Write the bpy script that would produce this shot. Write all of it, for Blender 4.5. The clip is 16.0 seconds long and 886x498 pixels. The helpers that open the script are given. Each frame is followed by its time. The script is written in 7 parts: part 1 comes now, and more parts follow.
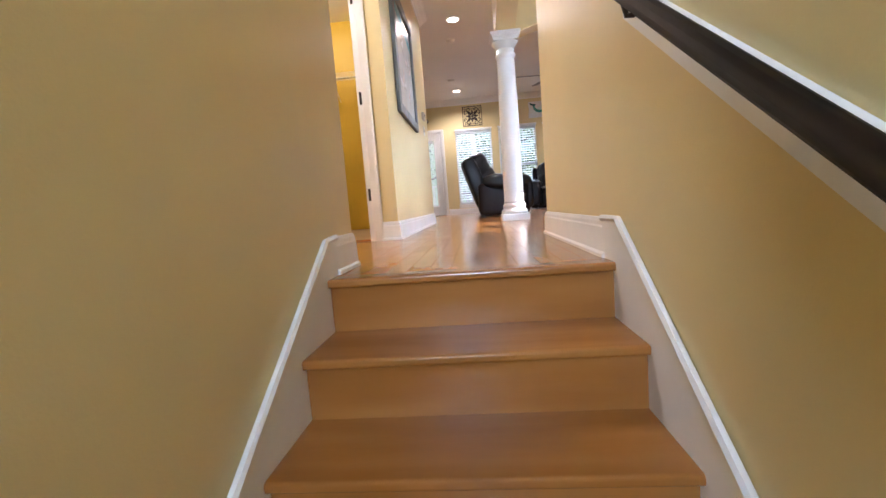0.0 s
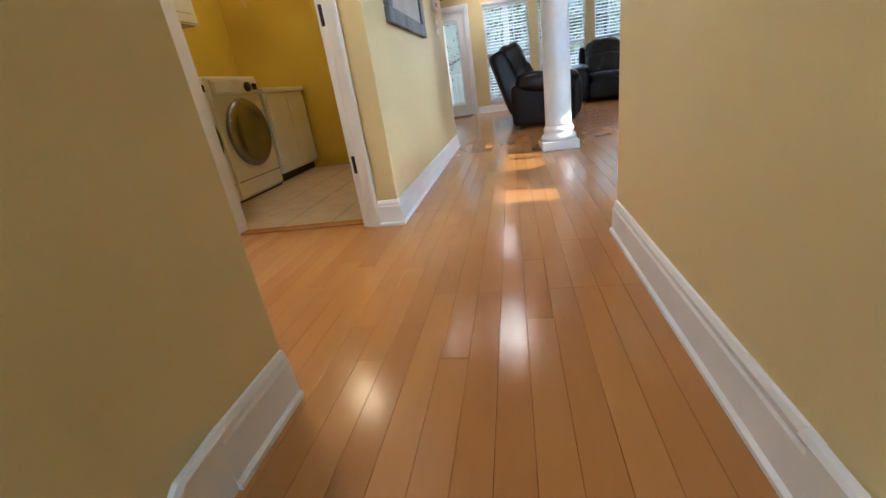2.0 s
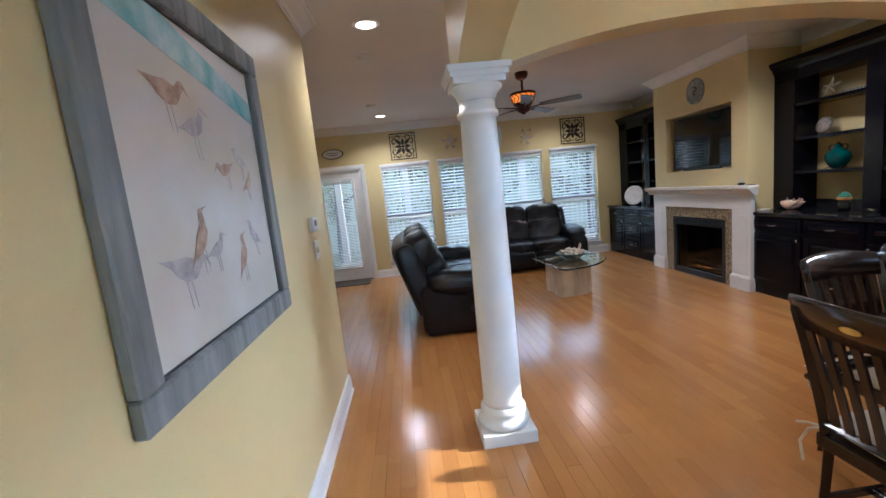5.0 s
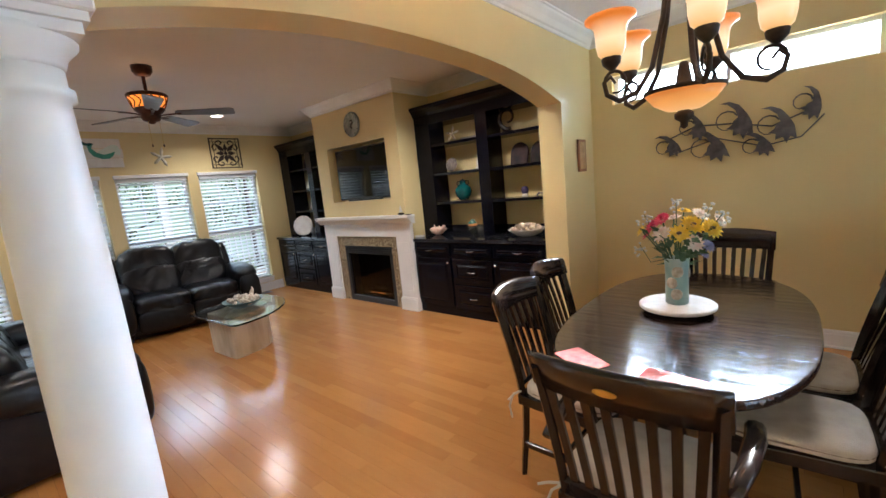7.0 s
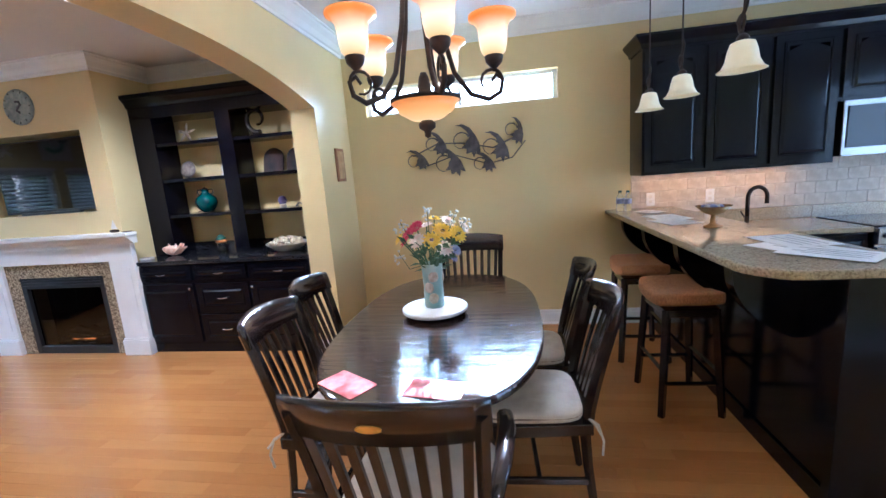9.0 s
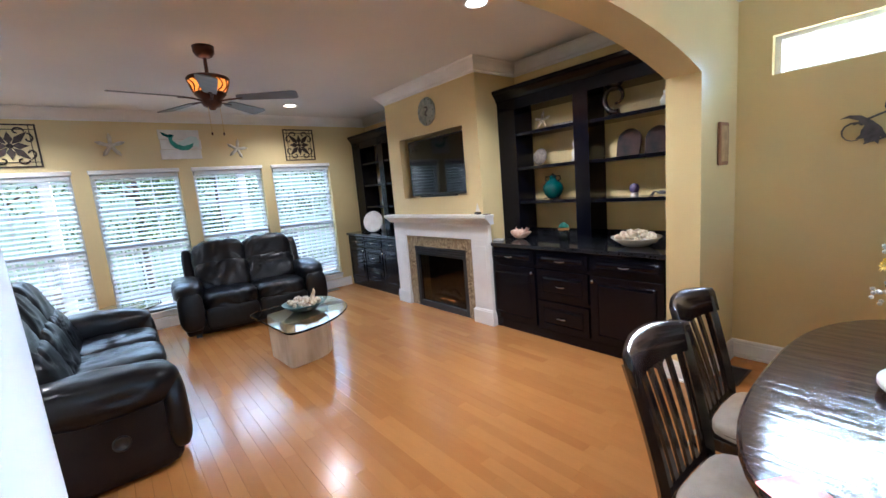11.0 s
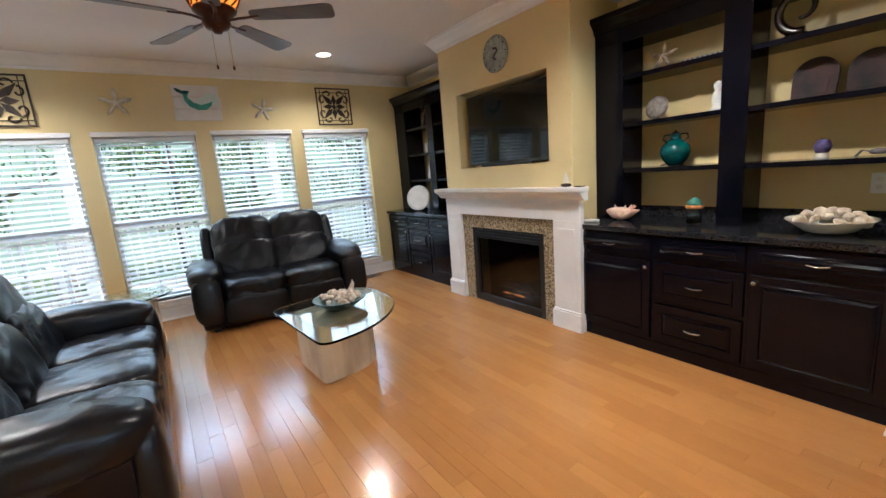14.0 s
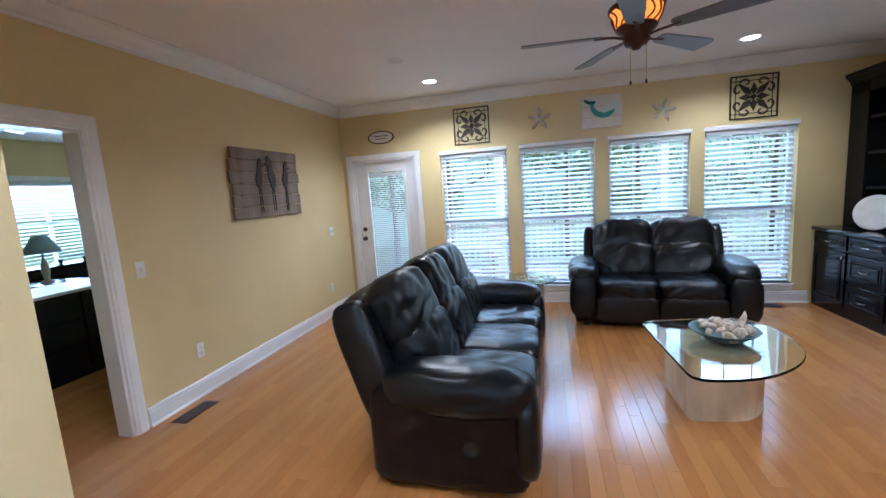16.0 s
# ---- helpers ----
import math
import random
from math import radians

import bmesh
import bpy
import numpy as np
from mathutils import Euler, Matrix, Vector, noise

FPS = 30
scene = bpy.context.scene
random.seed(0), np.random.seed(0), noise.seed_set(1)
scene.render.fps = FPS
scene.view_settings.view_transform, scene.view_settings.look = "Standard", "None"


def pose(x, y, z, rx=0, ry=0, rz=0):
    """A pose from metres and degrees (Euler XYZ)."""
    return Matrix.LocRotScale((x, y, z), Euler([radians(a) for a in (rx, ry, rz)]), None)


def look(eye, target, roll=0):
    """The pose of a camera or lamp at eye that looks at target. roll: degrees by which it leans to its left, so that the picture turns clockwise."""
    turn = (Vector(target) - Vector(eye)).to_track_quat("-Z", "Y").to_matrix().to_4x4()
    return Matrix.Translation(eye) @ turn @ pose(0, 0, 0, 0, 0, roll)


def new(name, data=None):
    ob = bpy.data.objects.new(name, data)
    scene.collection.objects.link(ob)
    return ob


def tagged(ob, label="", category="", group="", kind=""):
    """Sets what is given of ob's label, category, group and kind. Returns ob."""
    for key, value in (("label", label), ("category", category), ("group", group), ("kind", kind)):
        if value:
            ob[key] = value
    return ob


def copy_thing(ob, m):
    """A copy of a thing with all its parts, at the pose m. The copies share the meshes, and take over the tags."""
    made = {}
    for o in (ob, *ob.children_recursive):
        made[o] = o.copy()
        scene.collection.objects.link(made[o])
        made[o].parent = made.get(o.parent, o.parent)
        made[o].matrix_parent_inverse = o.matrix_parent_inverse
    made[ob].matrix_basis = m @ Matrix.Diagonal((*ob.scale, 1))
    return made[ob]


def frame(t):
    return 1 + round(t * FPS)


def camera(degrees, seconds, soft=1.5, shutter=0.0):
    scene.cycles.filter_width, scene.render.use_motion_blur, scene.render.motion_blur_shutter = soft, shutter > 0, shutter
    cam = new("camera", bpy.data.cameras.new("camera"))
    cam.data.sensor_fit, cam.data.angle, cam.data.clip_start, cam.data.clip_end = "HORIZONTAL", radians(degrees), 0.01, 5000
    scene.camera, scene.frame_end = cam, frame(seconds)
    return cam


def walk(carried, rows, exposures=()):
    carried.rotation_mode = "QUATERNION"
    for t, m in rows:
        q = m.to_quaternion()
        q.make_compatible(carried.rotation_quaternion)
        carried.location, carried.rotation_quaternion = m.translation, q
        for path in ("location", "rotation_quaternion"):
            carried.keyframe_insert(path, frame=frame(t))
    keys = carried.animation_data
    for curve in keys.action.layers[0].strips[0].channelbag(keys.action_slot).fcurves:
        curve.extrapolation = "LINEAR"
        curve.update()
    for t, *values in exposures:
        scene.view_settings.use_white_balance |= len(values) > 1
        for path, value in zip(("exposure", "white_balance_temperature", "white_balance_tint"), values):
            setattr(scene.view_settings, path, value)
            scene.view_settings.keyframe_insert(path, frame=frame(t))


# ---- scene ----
cam = camera(94.1, 16.0)
PATH = [
    (0, (-0.289, -4.781, 0.219), (-0.463, -2.799, 0.016), -4.5),
    (0.5, (-0.253, -4.508, 0.369), (-0.428, -2.535, 0.092), -5.1),
    (1, (-0.283, -4.249, 0.487), (-0.483, -2.316, 0.016), -6.4),
    (1.5, (-0.209, -4.05, 0.588), (-0.501, -2.19, -0.087), -7.4),
    (2, (-0.232, -3.813, 0.669), (-0.614, -1.99, -0.06), -8.7),
    (2.5, (-0.194, -3.608, 0.909), (-0.611, -1.767, 0.248), -8.8),
    (3, (-0.188, -3.33, 1.133), (-0.669, -1.443, 0.675), -8.4),
    (3.2, (-0.215, -3.23, 1.217), (-0.658, -1.32, 0.824), -7.9),
    (5.3, (-0.285, -1.952, 1.471), (0.055, -0.001, 1.196), -5.8),
    (5.5, (-0.29, -1.838, 1.462), (0.199, 0.082, 1.185), -5.8),
    (6, (-0.215, -1.639, 1.533), (0.641, 0.143, 1.233), -6.1),
    (6.5, (-0.117, -1.507, 1.533), (1.083, 0.066, 1.238), -6.0),
    (7, (-0.013, -1.431, 1.514), (1.475, -0.131, 1.204), -5.7),
    (7.5, (-0.001, -1.259, 1.502), (1.723, -0.296, 1.185), -5.2),
    (8, (0.021, -1.294, 1.482), (1.918, -0.763, 1.141), -5.0),
    (8.5, (0.033, -1.346, 1.478), (1.985, -1.167, 1.083), -4.9),
    (9, (0.191, -1.399, 1.482), (2.133, -1.068, 1.133), -4.4),
    (9.5, (0.297, -1.41, 1.554), (2.173, -0.752, 1.332), -3.1),
    (10, (0.376, -1.287, 1.554), (1.98, -0.112, 1.338), -3.8),
    (10.2, (0.386, -1.209, 1.545), (1.869, 0.112, 1.308), -4.0),
    (12.3, (0.646, -0.495, 1.469), (1.788, 1.114, 1.142), -5.3),
    (12.5, (0.718, -0.429, 1.446), (1.848, 1.186, 1.104), -5.3),
    (13, (0.85, -0.289, 1.417), (1.959, 1.326, 1.015), -5.2),
    (13.5, (0.783, -0.059, 1.405), (1.904, 1.546, 0.996), -5.0),
    (14, (0.748, 0.051, 1.413), (1.856, 1.673, 1.034), -4.7),
    (14.5, (0.777, 0.052, 1.466), (1.716, 1.796, 1.191), -4.4),
    (15, (0.789, 0.069, 1.486), (1.225, 2.01, 1.277), -3.6),
    (15.5, (0.761, 0.079, 1.49), (0.573, 2.056, 1.251), -3.2),
    (16, (0.694, 0.065, 1.526), (0.195, 1.982, 1.25), -3.8),
]
walk(cam, [(t, look(eye, target, roll)) for t, eye, target, roll in PATH],
     [(0, 1.88, 5800, 20), (0.5, 1.70, 5600, 15), (1.5, 1.38, 5600, 12), (2.5, 1.05, 5300, 12), (3.2, 0.68, 4900, 13), (5.3, 1.27, 5400, 12), (6.5, 1.57, 5700, 12), (7, 1.62, 5900, 13), (8, 2.05, 5000, 14), (8.5, 2.12, 4800, 14), (9.5, 2.00, 4600, 13), (10.2, 1.85, 4800, 13), (12.3, 1.82, 5700, 10), (13.5, 1.82, 5700, 10), (14.5, 1.80, 5700, 10), (15, 2.00, 5500, 9), (15.5, 1.95, 5100, 9), (16, 1.75, 4900, 10)])

# ---------- world, sun, exposure ----------
world = bpy.data.worlds.new("world")
scene.world = world
world.use_nodes = True
wn = world.node_tree.nodes
sky = wn.new("ShaderNodeTexSky")
sky.sky_type = "NISHITA"
sky.sun_disc = False
sky.sun_elevation = radians(27)
sky.sun_rotation = radians(94)
world.node_tree.links.new(sky.outputs[0], wn["Background"].inputs[0])
wn["Background"].inputs[1].default_value = 0.056
sun = new("sun", bpy.data.lights.new("sun", "SUN"))
sun.data.energy, sun.data.angle, sun.data.color = 5.0, radians(0.5), (1.0, 0.93, 0.82)
sun.matrix_world = look((20, -1.4, 10.1), (0, 0, 0))


def area(name, at, to, sx, sy, watts, color):
    ob = new(name, bpy.data.lights.new(name, "AREA"))
    ob.data.shape, ob.data.size, ob.data.size_y = "RECTANGLE", sx, sy
    ob.data.energy, ob.data.color = watts, color
    ob.matrix_world = look(at, to)
    return ob


def bulb(name, at, watts, color, radius=0.04):
    ob = new(name, bpy.data.lights.new(name, "POINT"))
    ob.data.energy, ob.data.color, ob.data.shadow_soft_size = watts, color, radius
    ob.location = at
    return ob


def spot(name, at, watts, color, degrees=110):
    ob = new(name, bpy.data.lights.new(name, "SPOT"))
    ob.data.energy, ob.data.color, ob.data.spot_size, ob.data.spot_blend = watts, color, radians(degrees), 0.7
    ob.data.shadow_soft_size = 0.09
    ob.location = at
    return ob


DAY = (0.66, 0.84, 1.0)
WARM = (1.0, 0.72, 0.42)
# open sky over the porch, above the line of sight through the windows
area("porch_skylight", (1.2, 12.0, 4.5), (1.2, 0.0, 1.0), 10.0, 2.6, 95, DAY)
area("porch_sky_overhead", (1.2, 7.2, 3.3), (1.2, 4.2, 0.6), 5.8, 1.8, 95, DAY)
area("kitchen_window_light", (2.1, -5.80, 1.45), (2.1, 0, 1.0), 3.0, 1.6, 17, DAY)
transom = area("transom_light", (5.4, -0.98, 2.65), (0, -0.98, 0.4), 2.6, 1.0, 68, DAY)
transom.data.spread = radians(50)
area("bedroom_window_light", (-7.75, 5.1, 1.5), (0, 5.1, 1.3), 1.9, 1.9, 75, DAY)
# added to brighten the stairwell, through an assumed, unseen entry window
area("assumed_entry_light", (-0.5, -7.35, 1.5), (0.6, -3.6, 1.2), 0.8, 1.6, 24, DAY)
bulb("laundry_lamp", (-2.2, -0.12, 2.62), 8, (1.0, 0.76, 0.42), 0.12)


# ---------- materials ----------
def mat(name, color, rough=0.5, metal=0.0, second=None, scale=6.0, detail=6.0, fine=0.0, bump=0.0, bscale=60.0, coat=0.0,
        spec=0.5, stretch=(1, 1, 1), amount=(0.35, 0.65), rvar=0.0):
    m = bpy.data.materials.new(name)
    m.use_nodes = True
    nt = m.node_tree
    n, link = nt.nodes, nt.links.new
    b = n["Principled BSDF"]
    b.inputs["Base Color"].default_value = (*color, 1)
    b.inputs["Roughness"].default_value = rough
    b.inputs["Metallic"].default_value = metal
    b.inputs["Coat Weight"].default_value = coat
    b.inputs["Coat Roughness"].default_value = 0.12
    b.inputs["Specular IOR Level"].default_value = spec
    tc = n.new("ShaderNodeTexCoord")
    mp = n.new("ShaderNodeMapping")
    mp.inputs["Scale"].default_value = stretch
    link(tc.outputs["Object"], mp.inputs["Vector"])
    if second:
        t = n.new("ShaderNodeTexNoise")
        t.inputs["Scale"].default_value, t.inputs["Detail"].default_value = scale, detail
        link(mp.outputs["Vector"], t.inputs["Vector"])
        r = n.new("ShaderNodeMapRange")
        r.inputs["From Min"].default_value, r.inputs["From Max"].default_value = amount
        link(t.outputs["Fac"], r.inputs["Value"])
        mx = n.new("ShaderNodeMix")
        mx.data_type = "RGBA"
        mx.inputs[6].default_value, mx.inputs[7].default_value = (*color, 1), (*second, 1)
        link(r.outputs["Result"], mx.inputs[0])
        link(mx.outputs[2], b.inputs["Base Color"])
        if rvar:
            r2 = n.new("ShaderNodeMapRange")
            r2.inputs["To Min"].default_value, r2.inputs["To Max"].default_value = rough - rvar, rough + rvar
            link(t.outputs["Fac"], r2.inputs["Value"])
            link(r2.outputs["Result"], b.inputs["Roughness"])
    if bump:
        t2 = n.new("ShaderNodeTexNoise")
        t2.inputs["Scale"].default_value, t2.inputs["Detail"].default_value = bscale, 5
        link(mp.outputs["Vector"], t2.inputs["Vector"])
        bp = n.new("ShaderNodeBump")
        bp.inputs["Strength"].default_value, bp.inputs["Distance"].default_value = bump, 0.01
        link(t2.outputs["Fac"], bp.inputs["Height"])
        link(bp.outputs["Normal"], b.inputs["Normal"])
    return m


def glow(name, color, strength, base=(0.8, 0.8, 0.8)):
    m = mat(name, base, 0.4)
    b = m.node_tree.nodes["Principled BSDF"]
    b.inputs["Emission Color"].default_value = (*color, 1)
    b.inputs["Emission Strength"].default_value = strength
    return m


def glass(name, color=(1, 1, 1), rough=0.0, ior=1.45):
    m = mat(name, color, rough)
    b = m.node_tree.nodes["Principled BSDF"]
    b.inputs["Transmission Weight"].default_value = 1.0
    b.inputs["IOR"].default_value = ior
    return m


def plank_material(name, dark, light, rough=0.2):
    """Wood whose tint changes from board to board, with grain along local y."""
    m = bpy.data.materials.new(name)
    m.use_nodes = True
    nt = m.node_tree
    n, link = nt.nodes, nt.links.new
    b = n["Principled BSDF"]
    oi = n.new("ShaderNodeObjectInfo")
    ge = n.new("ShaderNodeNewGeometry")
    add = n.new("ShaderNodeMath")
    link(oi.outputs["Random"], add.inputs[0])
    link(ge.outputs["Random Per Island"], add.inputs[1])
    fr = n.new("ShaderNodeMath")
    fr.operation = "FRACT"
    link(add.outputs[0], fr.inputs[0])
    tc = n.new("ShaderNodeTexCoord")
    sh = n.new("ShaderNodeVectorMath")
    cb = n.new("ShaderNodeCombineXYZ")
    ml = n.new("ShaderNodeMath")
    ml.operation = "MULTIPLY"
    ml.inputs[1].default_value = 37.0
    link(fr.outputs[0], ml.inputs[0])
    link(ml.outputs[0], cb.inputs[0])
    link(ml.outputs[0], cb.inputs[1])
    link(ge.outputs["Position"], sh.inputs[0])
    link(cb.outputs[0], sh.inputs[1])
    mp = n.new("ShaderNodeMapping")
    mp.inputs["Scale"].default_value = (1.0, 0.12, 1.0)
    link(sh.outputs[0], mp.inputs["Vector"])
    t = n.new("ShaderNodeTexNoise")
    t.inputs["Scale"].default_value, t.inputs["Detail"].default_value, t.inputs["Roughness"].default_value = 28, 8, 0.65
    link(mp.outputs["Vector"], t.inputs["Vector"])
    big = n.new("ShaderNodeTexNoise")
    big.inputs["Scale"].default_value, big.inputs["Detail"].default_value = 3.0, 3
    link(sh.outputs[0], big.inputs["Vector"])
    ramp = n.new("ShaderNodeMix")
    ramp.data_type = "RGBA"
    ramp.inputs[6].default_value, ramp.inputs[7].default_value = (*dark, 1), (*light, 1)
    w1 = n.new("ShaderNodeMath")
    w1.operation = "MULTIPLY_ADD"
    w1.inputs[1].default_value, w1.inputs[2].default_value = 0.42, 0.0
    link(fr.outputs[0], w1.inputs[0])
    w2 = n.new("ShaderNodeMath")
    w2.operation = "MULTIPLY_ADD"
    w2.inputs[1].default_value = 0.40
    link(t.outputs["Fac"], w2.inputs[0])
    link(w1.outputs[0], w2.inputs[2])
    w3 = n.new("ShaderNodeMath")
    w3.operation = "MULTIPLY_ADD"
    w3.inputs[1].default_value = 0.30
    w3.use_clamp = True
    link(big.outputs["Fac"], w3.inputs[0])
    link(w2.outputs[0], w3.inputs[2])
    link(w3.outputs[0], ramp.inputs[0])
    link(ramp.outputs[2], b.inputs["Base Color"])
    rr = n.new("ShaderNodeMapRange")
    rr.inputs["To Min"].default_value, rr.inputs["To Max"].default_value = rough - 0.07, rough + 0.09
    link(big.outputs["Fac"], rr.inputs["Value"])
    link(rr.outputs["Result"], b.inputs["Roughness"])
    bp = n.new("ShaderNodeBump")
    bp.inputs["Strength"].default_value, bp.inputs["Distance"].default_value = 0.06, 0.004
    link(t.outputs["Fac"], bp.inputs["Height"])
    link(bp.outputs["Normal"], b.inputs["Normal"])
    return m


WALL = mat("wall_paint_khaki", (0.70, 0.565, 0.285), 0.36, second=(0.665, 0.53, 0.26), scale=1.6, bump=0.06, bscale=160, spec=0.35)
LAUNDRY = mat("laundry_paint", (0.68, 0.50, 0.06), 0.45, second=(0.64, 0.47, 0.05), scale=2, bump=0.05, bscale=160)
CEIL = mat("ceiling_paint", (0.78, 0.77, 0.76), 0.85, second=(0.74, 0.73, 0.72), scale=1.2, bump=0.05, bscale=200)
TRIM = mat("trim_white", (0.80, 0.79, 0.77), 0.35, second=(0.75, 0.74, 0.72), scale=5, bump=0.03, bscale=40)
MAPLE = plank_material("maple_floor", (0.33, 0.130, 0.031), (0.51, 0.240, 0.070), 0.17)
STAIR = mat("stair_maple", (0.30, 0.115, 0.022), 0.24, second=(0.38, 0.16, 0.036), scale=7, stretch=(0.15, 1.0, 1.0), detail=8, bump=0.05, bscale=60, rvar=0.05)
SUBFLOOR = mat("subfloor", (0.16, 0.075, 0.025), 0.8, second=(0.12, 0.05, 0.02), scale=9)
ESPRESSO = mat("espresso_lacquer", (0.002, 0.0024, 0.0055), 0.14, second=(0.004, 0.004, 0.008), scale=8, stretch=(1, 1, 0.2), bump=0.015, bscale=30, rvar=0.04, spec=0.24)
DARKWOOD = mat("dark_stained_wood", (0.010, 0.006, 0.005), 0.2, second=(0.024, 0.012, 0.009), scale=10, stretch=(0.3, 1, 1), detail=8, bump=0.05, bscale=50, rvar=0.06, spec=0.4, coat=0.35)
LEATHER = mat("black_leather", (0.003, 0.003, 0.0045), 0.30, second=(0.005, 0.005, 0.0065), scale=9, bump=0.30, bscale=16, rvar=0.02, spec=0.36)
BROWNLEATHER = mat("dark_vinyl_side", (0.012, 0.007, 0.006), 0.36, second=(0.018, 0.011, 0.009), scale=11, bump=0.1, bscale=90, spec=0.16)
GRANITE = mat("granite", (0.10, 0.07, 0.04), 0.2, second=(0.50, 0.40, 0.25), scale=70, detail=4, amount=(0.36, 0.62))
COUNTER = mat("granite_counter", (0.20, 0.155, 0.09), 0.12, second=(0.44, 0.36, 0.235), scale=110, detail=5, amount=(0.3, 0.62), spec=0.6)
BLACKSTONE = mat("black_stone_top", (0.004, 0.004, 0.005), 0.08, second=(0.03, 0.03, 0.034), scale=80)
TRAVERTINE = mat("travertine", (0.68, 0.55, 0.40), 0.7, second=(0.50, 0.37, 0.24), scale=9, stretch=(1, 1, 0.25), detail=8, bump=0.5, bscale=22)
TABLEGLASS = glass("table_glass", (0.86, 0.96, 0.93))
PANE = glass("window_pane", (1, 1, 1), 0.0, 1.1)
BLIND = mat("blind_slat_white", (0.66, 0.68, 0.69), 0.45, second=(0.62, 0.64, 0.65), scale=4)
IRON = mat("wrought_iron", (0.025, 0.018, 0.014), 0.5, 0.4, second=(0.06, 0.035, 0.022), scale=30, bump=0.2, bscale=80)
BRONZE = mat("oiled_bronze", (0.05, 0.02, 0.014), 0.35, 0.6, second=(0.10, 0.035, 0.02), scale=20)
BLACKPL = mat("black_plastic", (0.012, 0.012, 0.013), 0.3, second=(0.018, 0.018, 0.019), scale=20)
SCREEN = mat("tv_screen", (0.003, 0.003, 0.004), 0.05, spec=0.4)
FIREBLACK = mat("firebox_black", (0.008, 0.008, 0.008), 0.45, second=(0.016, 0.015, 0.014), scale=15, bump=0.1)
FIREGLASS = mat("firebox_glass", (0.006, 0.006, 0.007), 0.05, spec=0.5)
STEEL = mat("brushed_steel", (0.26, 0.26, 0.28), 0.25, 0.95, second=(0.33, 0.33, 0.35), scale=12, stretch=(1, 0.1, 1))
CHROME = mat("nickel", (0.66, 0.64, 0.60), 0.2, 1.0, second=(0.55, 0.53, 0.5), scale=25)
BRASS = mat("brass", (0.70, 0.48, 0.12), 0.3, 0.9, second=(0.5, 0.33, 0.08), scale=30)
LINEN = mat("linen_cushion", (0.56, 0.48, 0.37), 0.9, second=(0.46, 0.38, 0.29), scale=14, bump=0.5, bscale=220)
RUSH = mat("woven_rush", (0.56, 0.26, 0.10), 0.65, second=(0.34, 0.15, 0.06), scale=60, bump=0.8, bscale=90, stretch=(1, 4, 1))
WHITEAPPL = mat("white_enamel", (0.80, 0.79, 0.76), 0.25, second=(0.76, 0.75, 0.72), scale=3)
TILE = mat("beige_tile", (0.48, 0.36, 0.22), 0.35, second=(0.38, 0.27, 0.15), scale=7, detail=7, bump=0.05)
SPLASH = mat("backsplash_stone", (0.62, 0.54, 0.44), 0.4, second=(0.48, 0.40, 0.31), scale=14, detail=6, bump=0.1)
CERAMIC = mat("white_ceramic", (0.78, 0.75, 0.70), 0.25, second=(0.70, 0.66, 0.60), scale=9)
SHELLPINK = mat("pink_shell", (0.62, 0.34, 0.24), 0.5, second=(0.75, 0.58, 0.46), scale=22, bump=0.3)
SHELLWHITE = mat("white_shell", (0.66, 0.58, 0.46), 0.6, second=(0.40, 0.31, 0.22), scale=36, bump=0.5, bscale=60)
TEAL = mat("teal_glaze", (0.002, 0.048, 0.052), 0.15, second=(0.003, 0.08, 0.075), scale=12, spec=0.45)
DRIFT = mat("driftwood", (0.16, 0.115, 0.085), 0.85, second=(0.30, 0.23, 0.175), scale=8, stretch=(1, 0.2, 1), detail=9, bump=0.5, bscale=40)
GREYMETAL = mat("weathered_metal", (0.15, 0.14, 0.15), 0.45, 0.6, second=(0.06, 0.055, 0.065), scale=14, bump=0.3)
BLADE = mat("fan_blade", (0.10, 0.10, 0.11), 0.35, second=(0.15, 0.145, 0.15), scale=12, stretch=(0.2, 1, 1))
LEAF = mat("leaf_green", (0.09, 0.15, 0.05), 0.5, second=(0.16, 0.23, 0.09), scale=4)
BARK = mat("bark", (0.10, 0.07, 0.05), 0.9, second=(0.16, 0.12, 0.09), scale=12, bump=0.8, bscale=30)
DECK = mat("deck_board", (0.32, 0.27, 0.22), 0.8, second=(0.22, 0.19, 0.16), scale=9, stretch=(1, 0.1, 1), bump=0.3)
GRASS = mat("lawn", (0.07, 0.12, 0.03), 0.9, second=(0.12, 0.16, 0.05), scale=2, bump=0.5)


# ---------- building helpers ----------
def box(bm, x0, x1, y0, y1, z0, z1, bevel=0.0, segments=1):
    made = bmesh.ops.create_cube(bm, size=1.0, matrix=Matrix.Translation(((x0 + x1) / 2, (y0 + y1) / 2, (z0 + z1) / 2)) @ Matrix.Diagonal((abs(x1 - x0), abs(y1 - y0), abs(z1 - z0), 1)))
    if bevel:
        edges = list({e for v in made["verts"] for e in v.link_edges})
        bmesh.ops.bevel(bm, geom=edges, offset=bevel, segments=segments, affect="EDGES", profile=0.5)
    return bm


def boxed(x0, x1, y0, y1, z0, z1, bevel=0.0, segments=1):
    return box(bmesh.new(), x0, x1, y0, y1, z0, z1, bevel, segments)


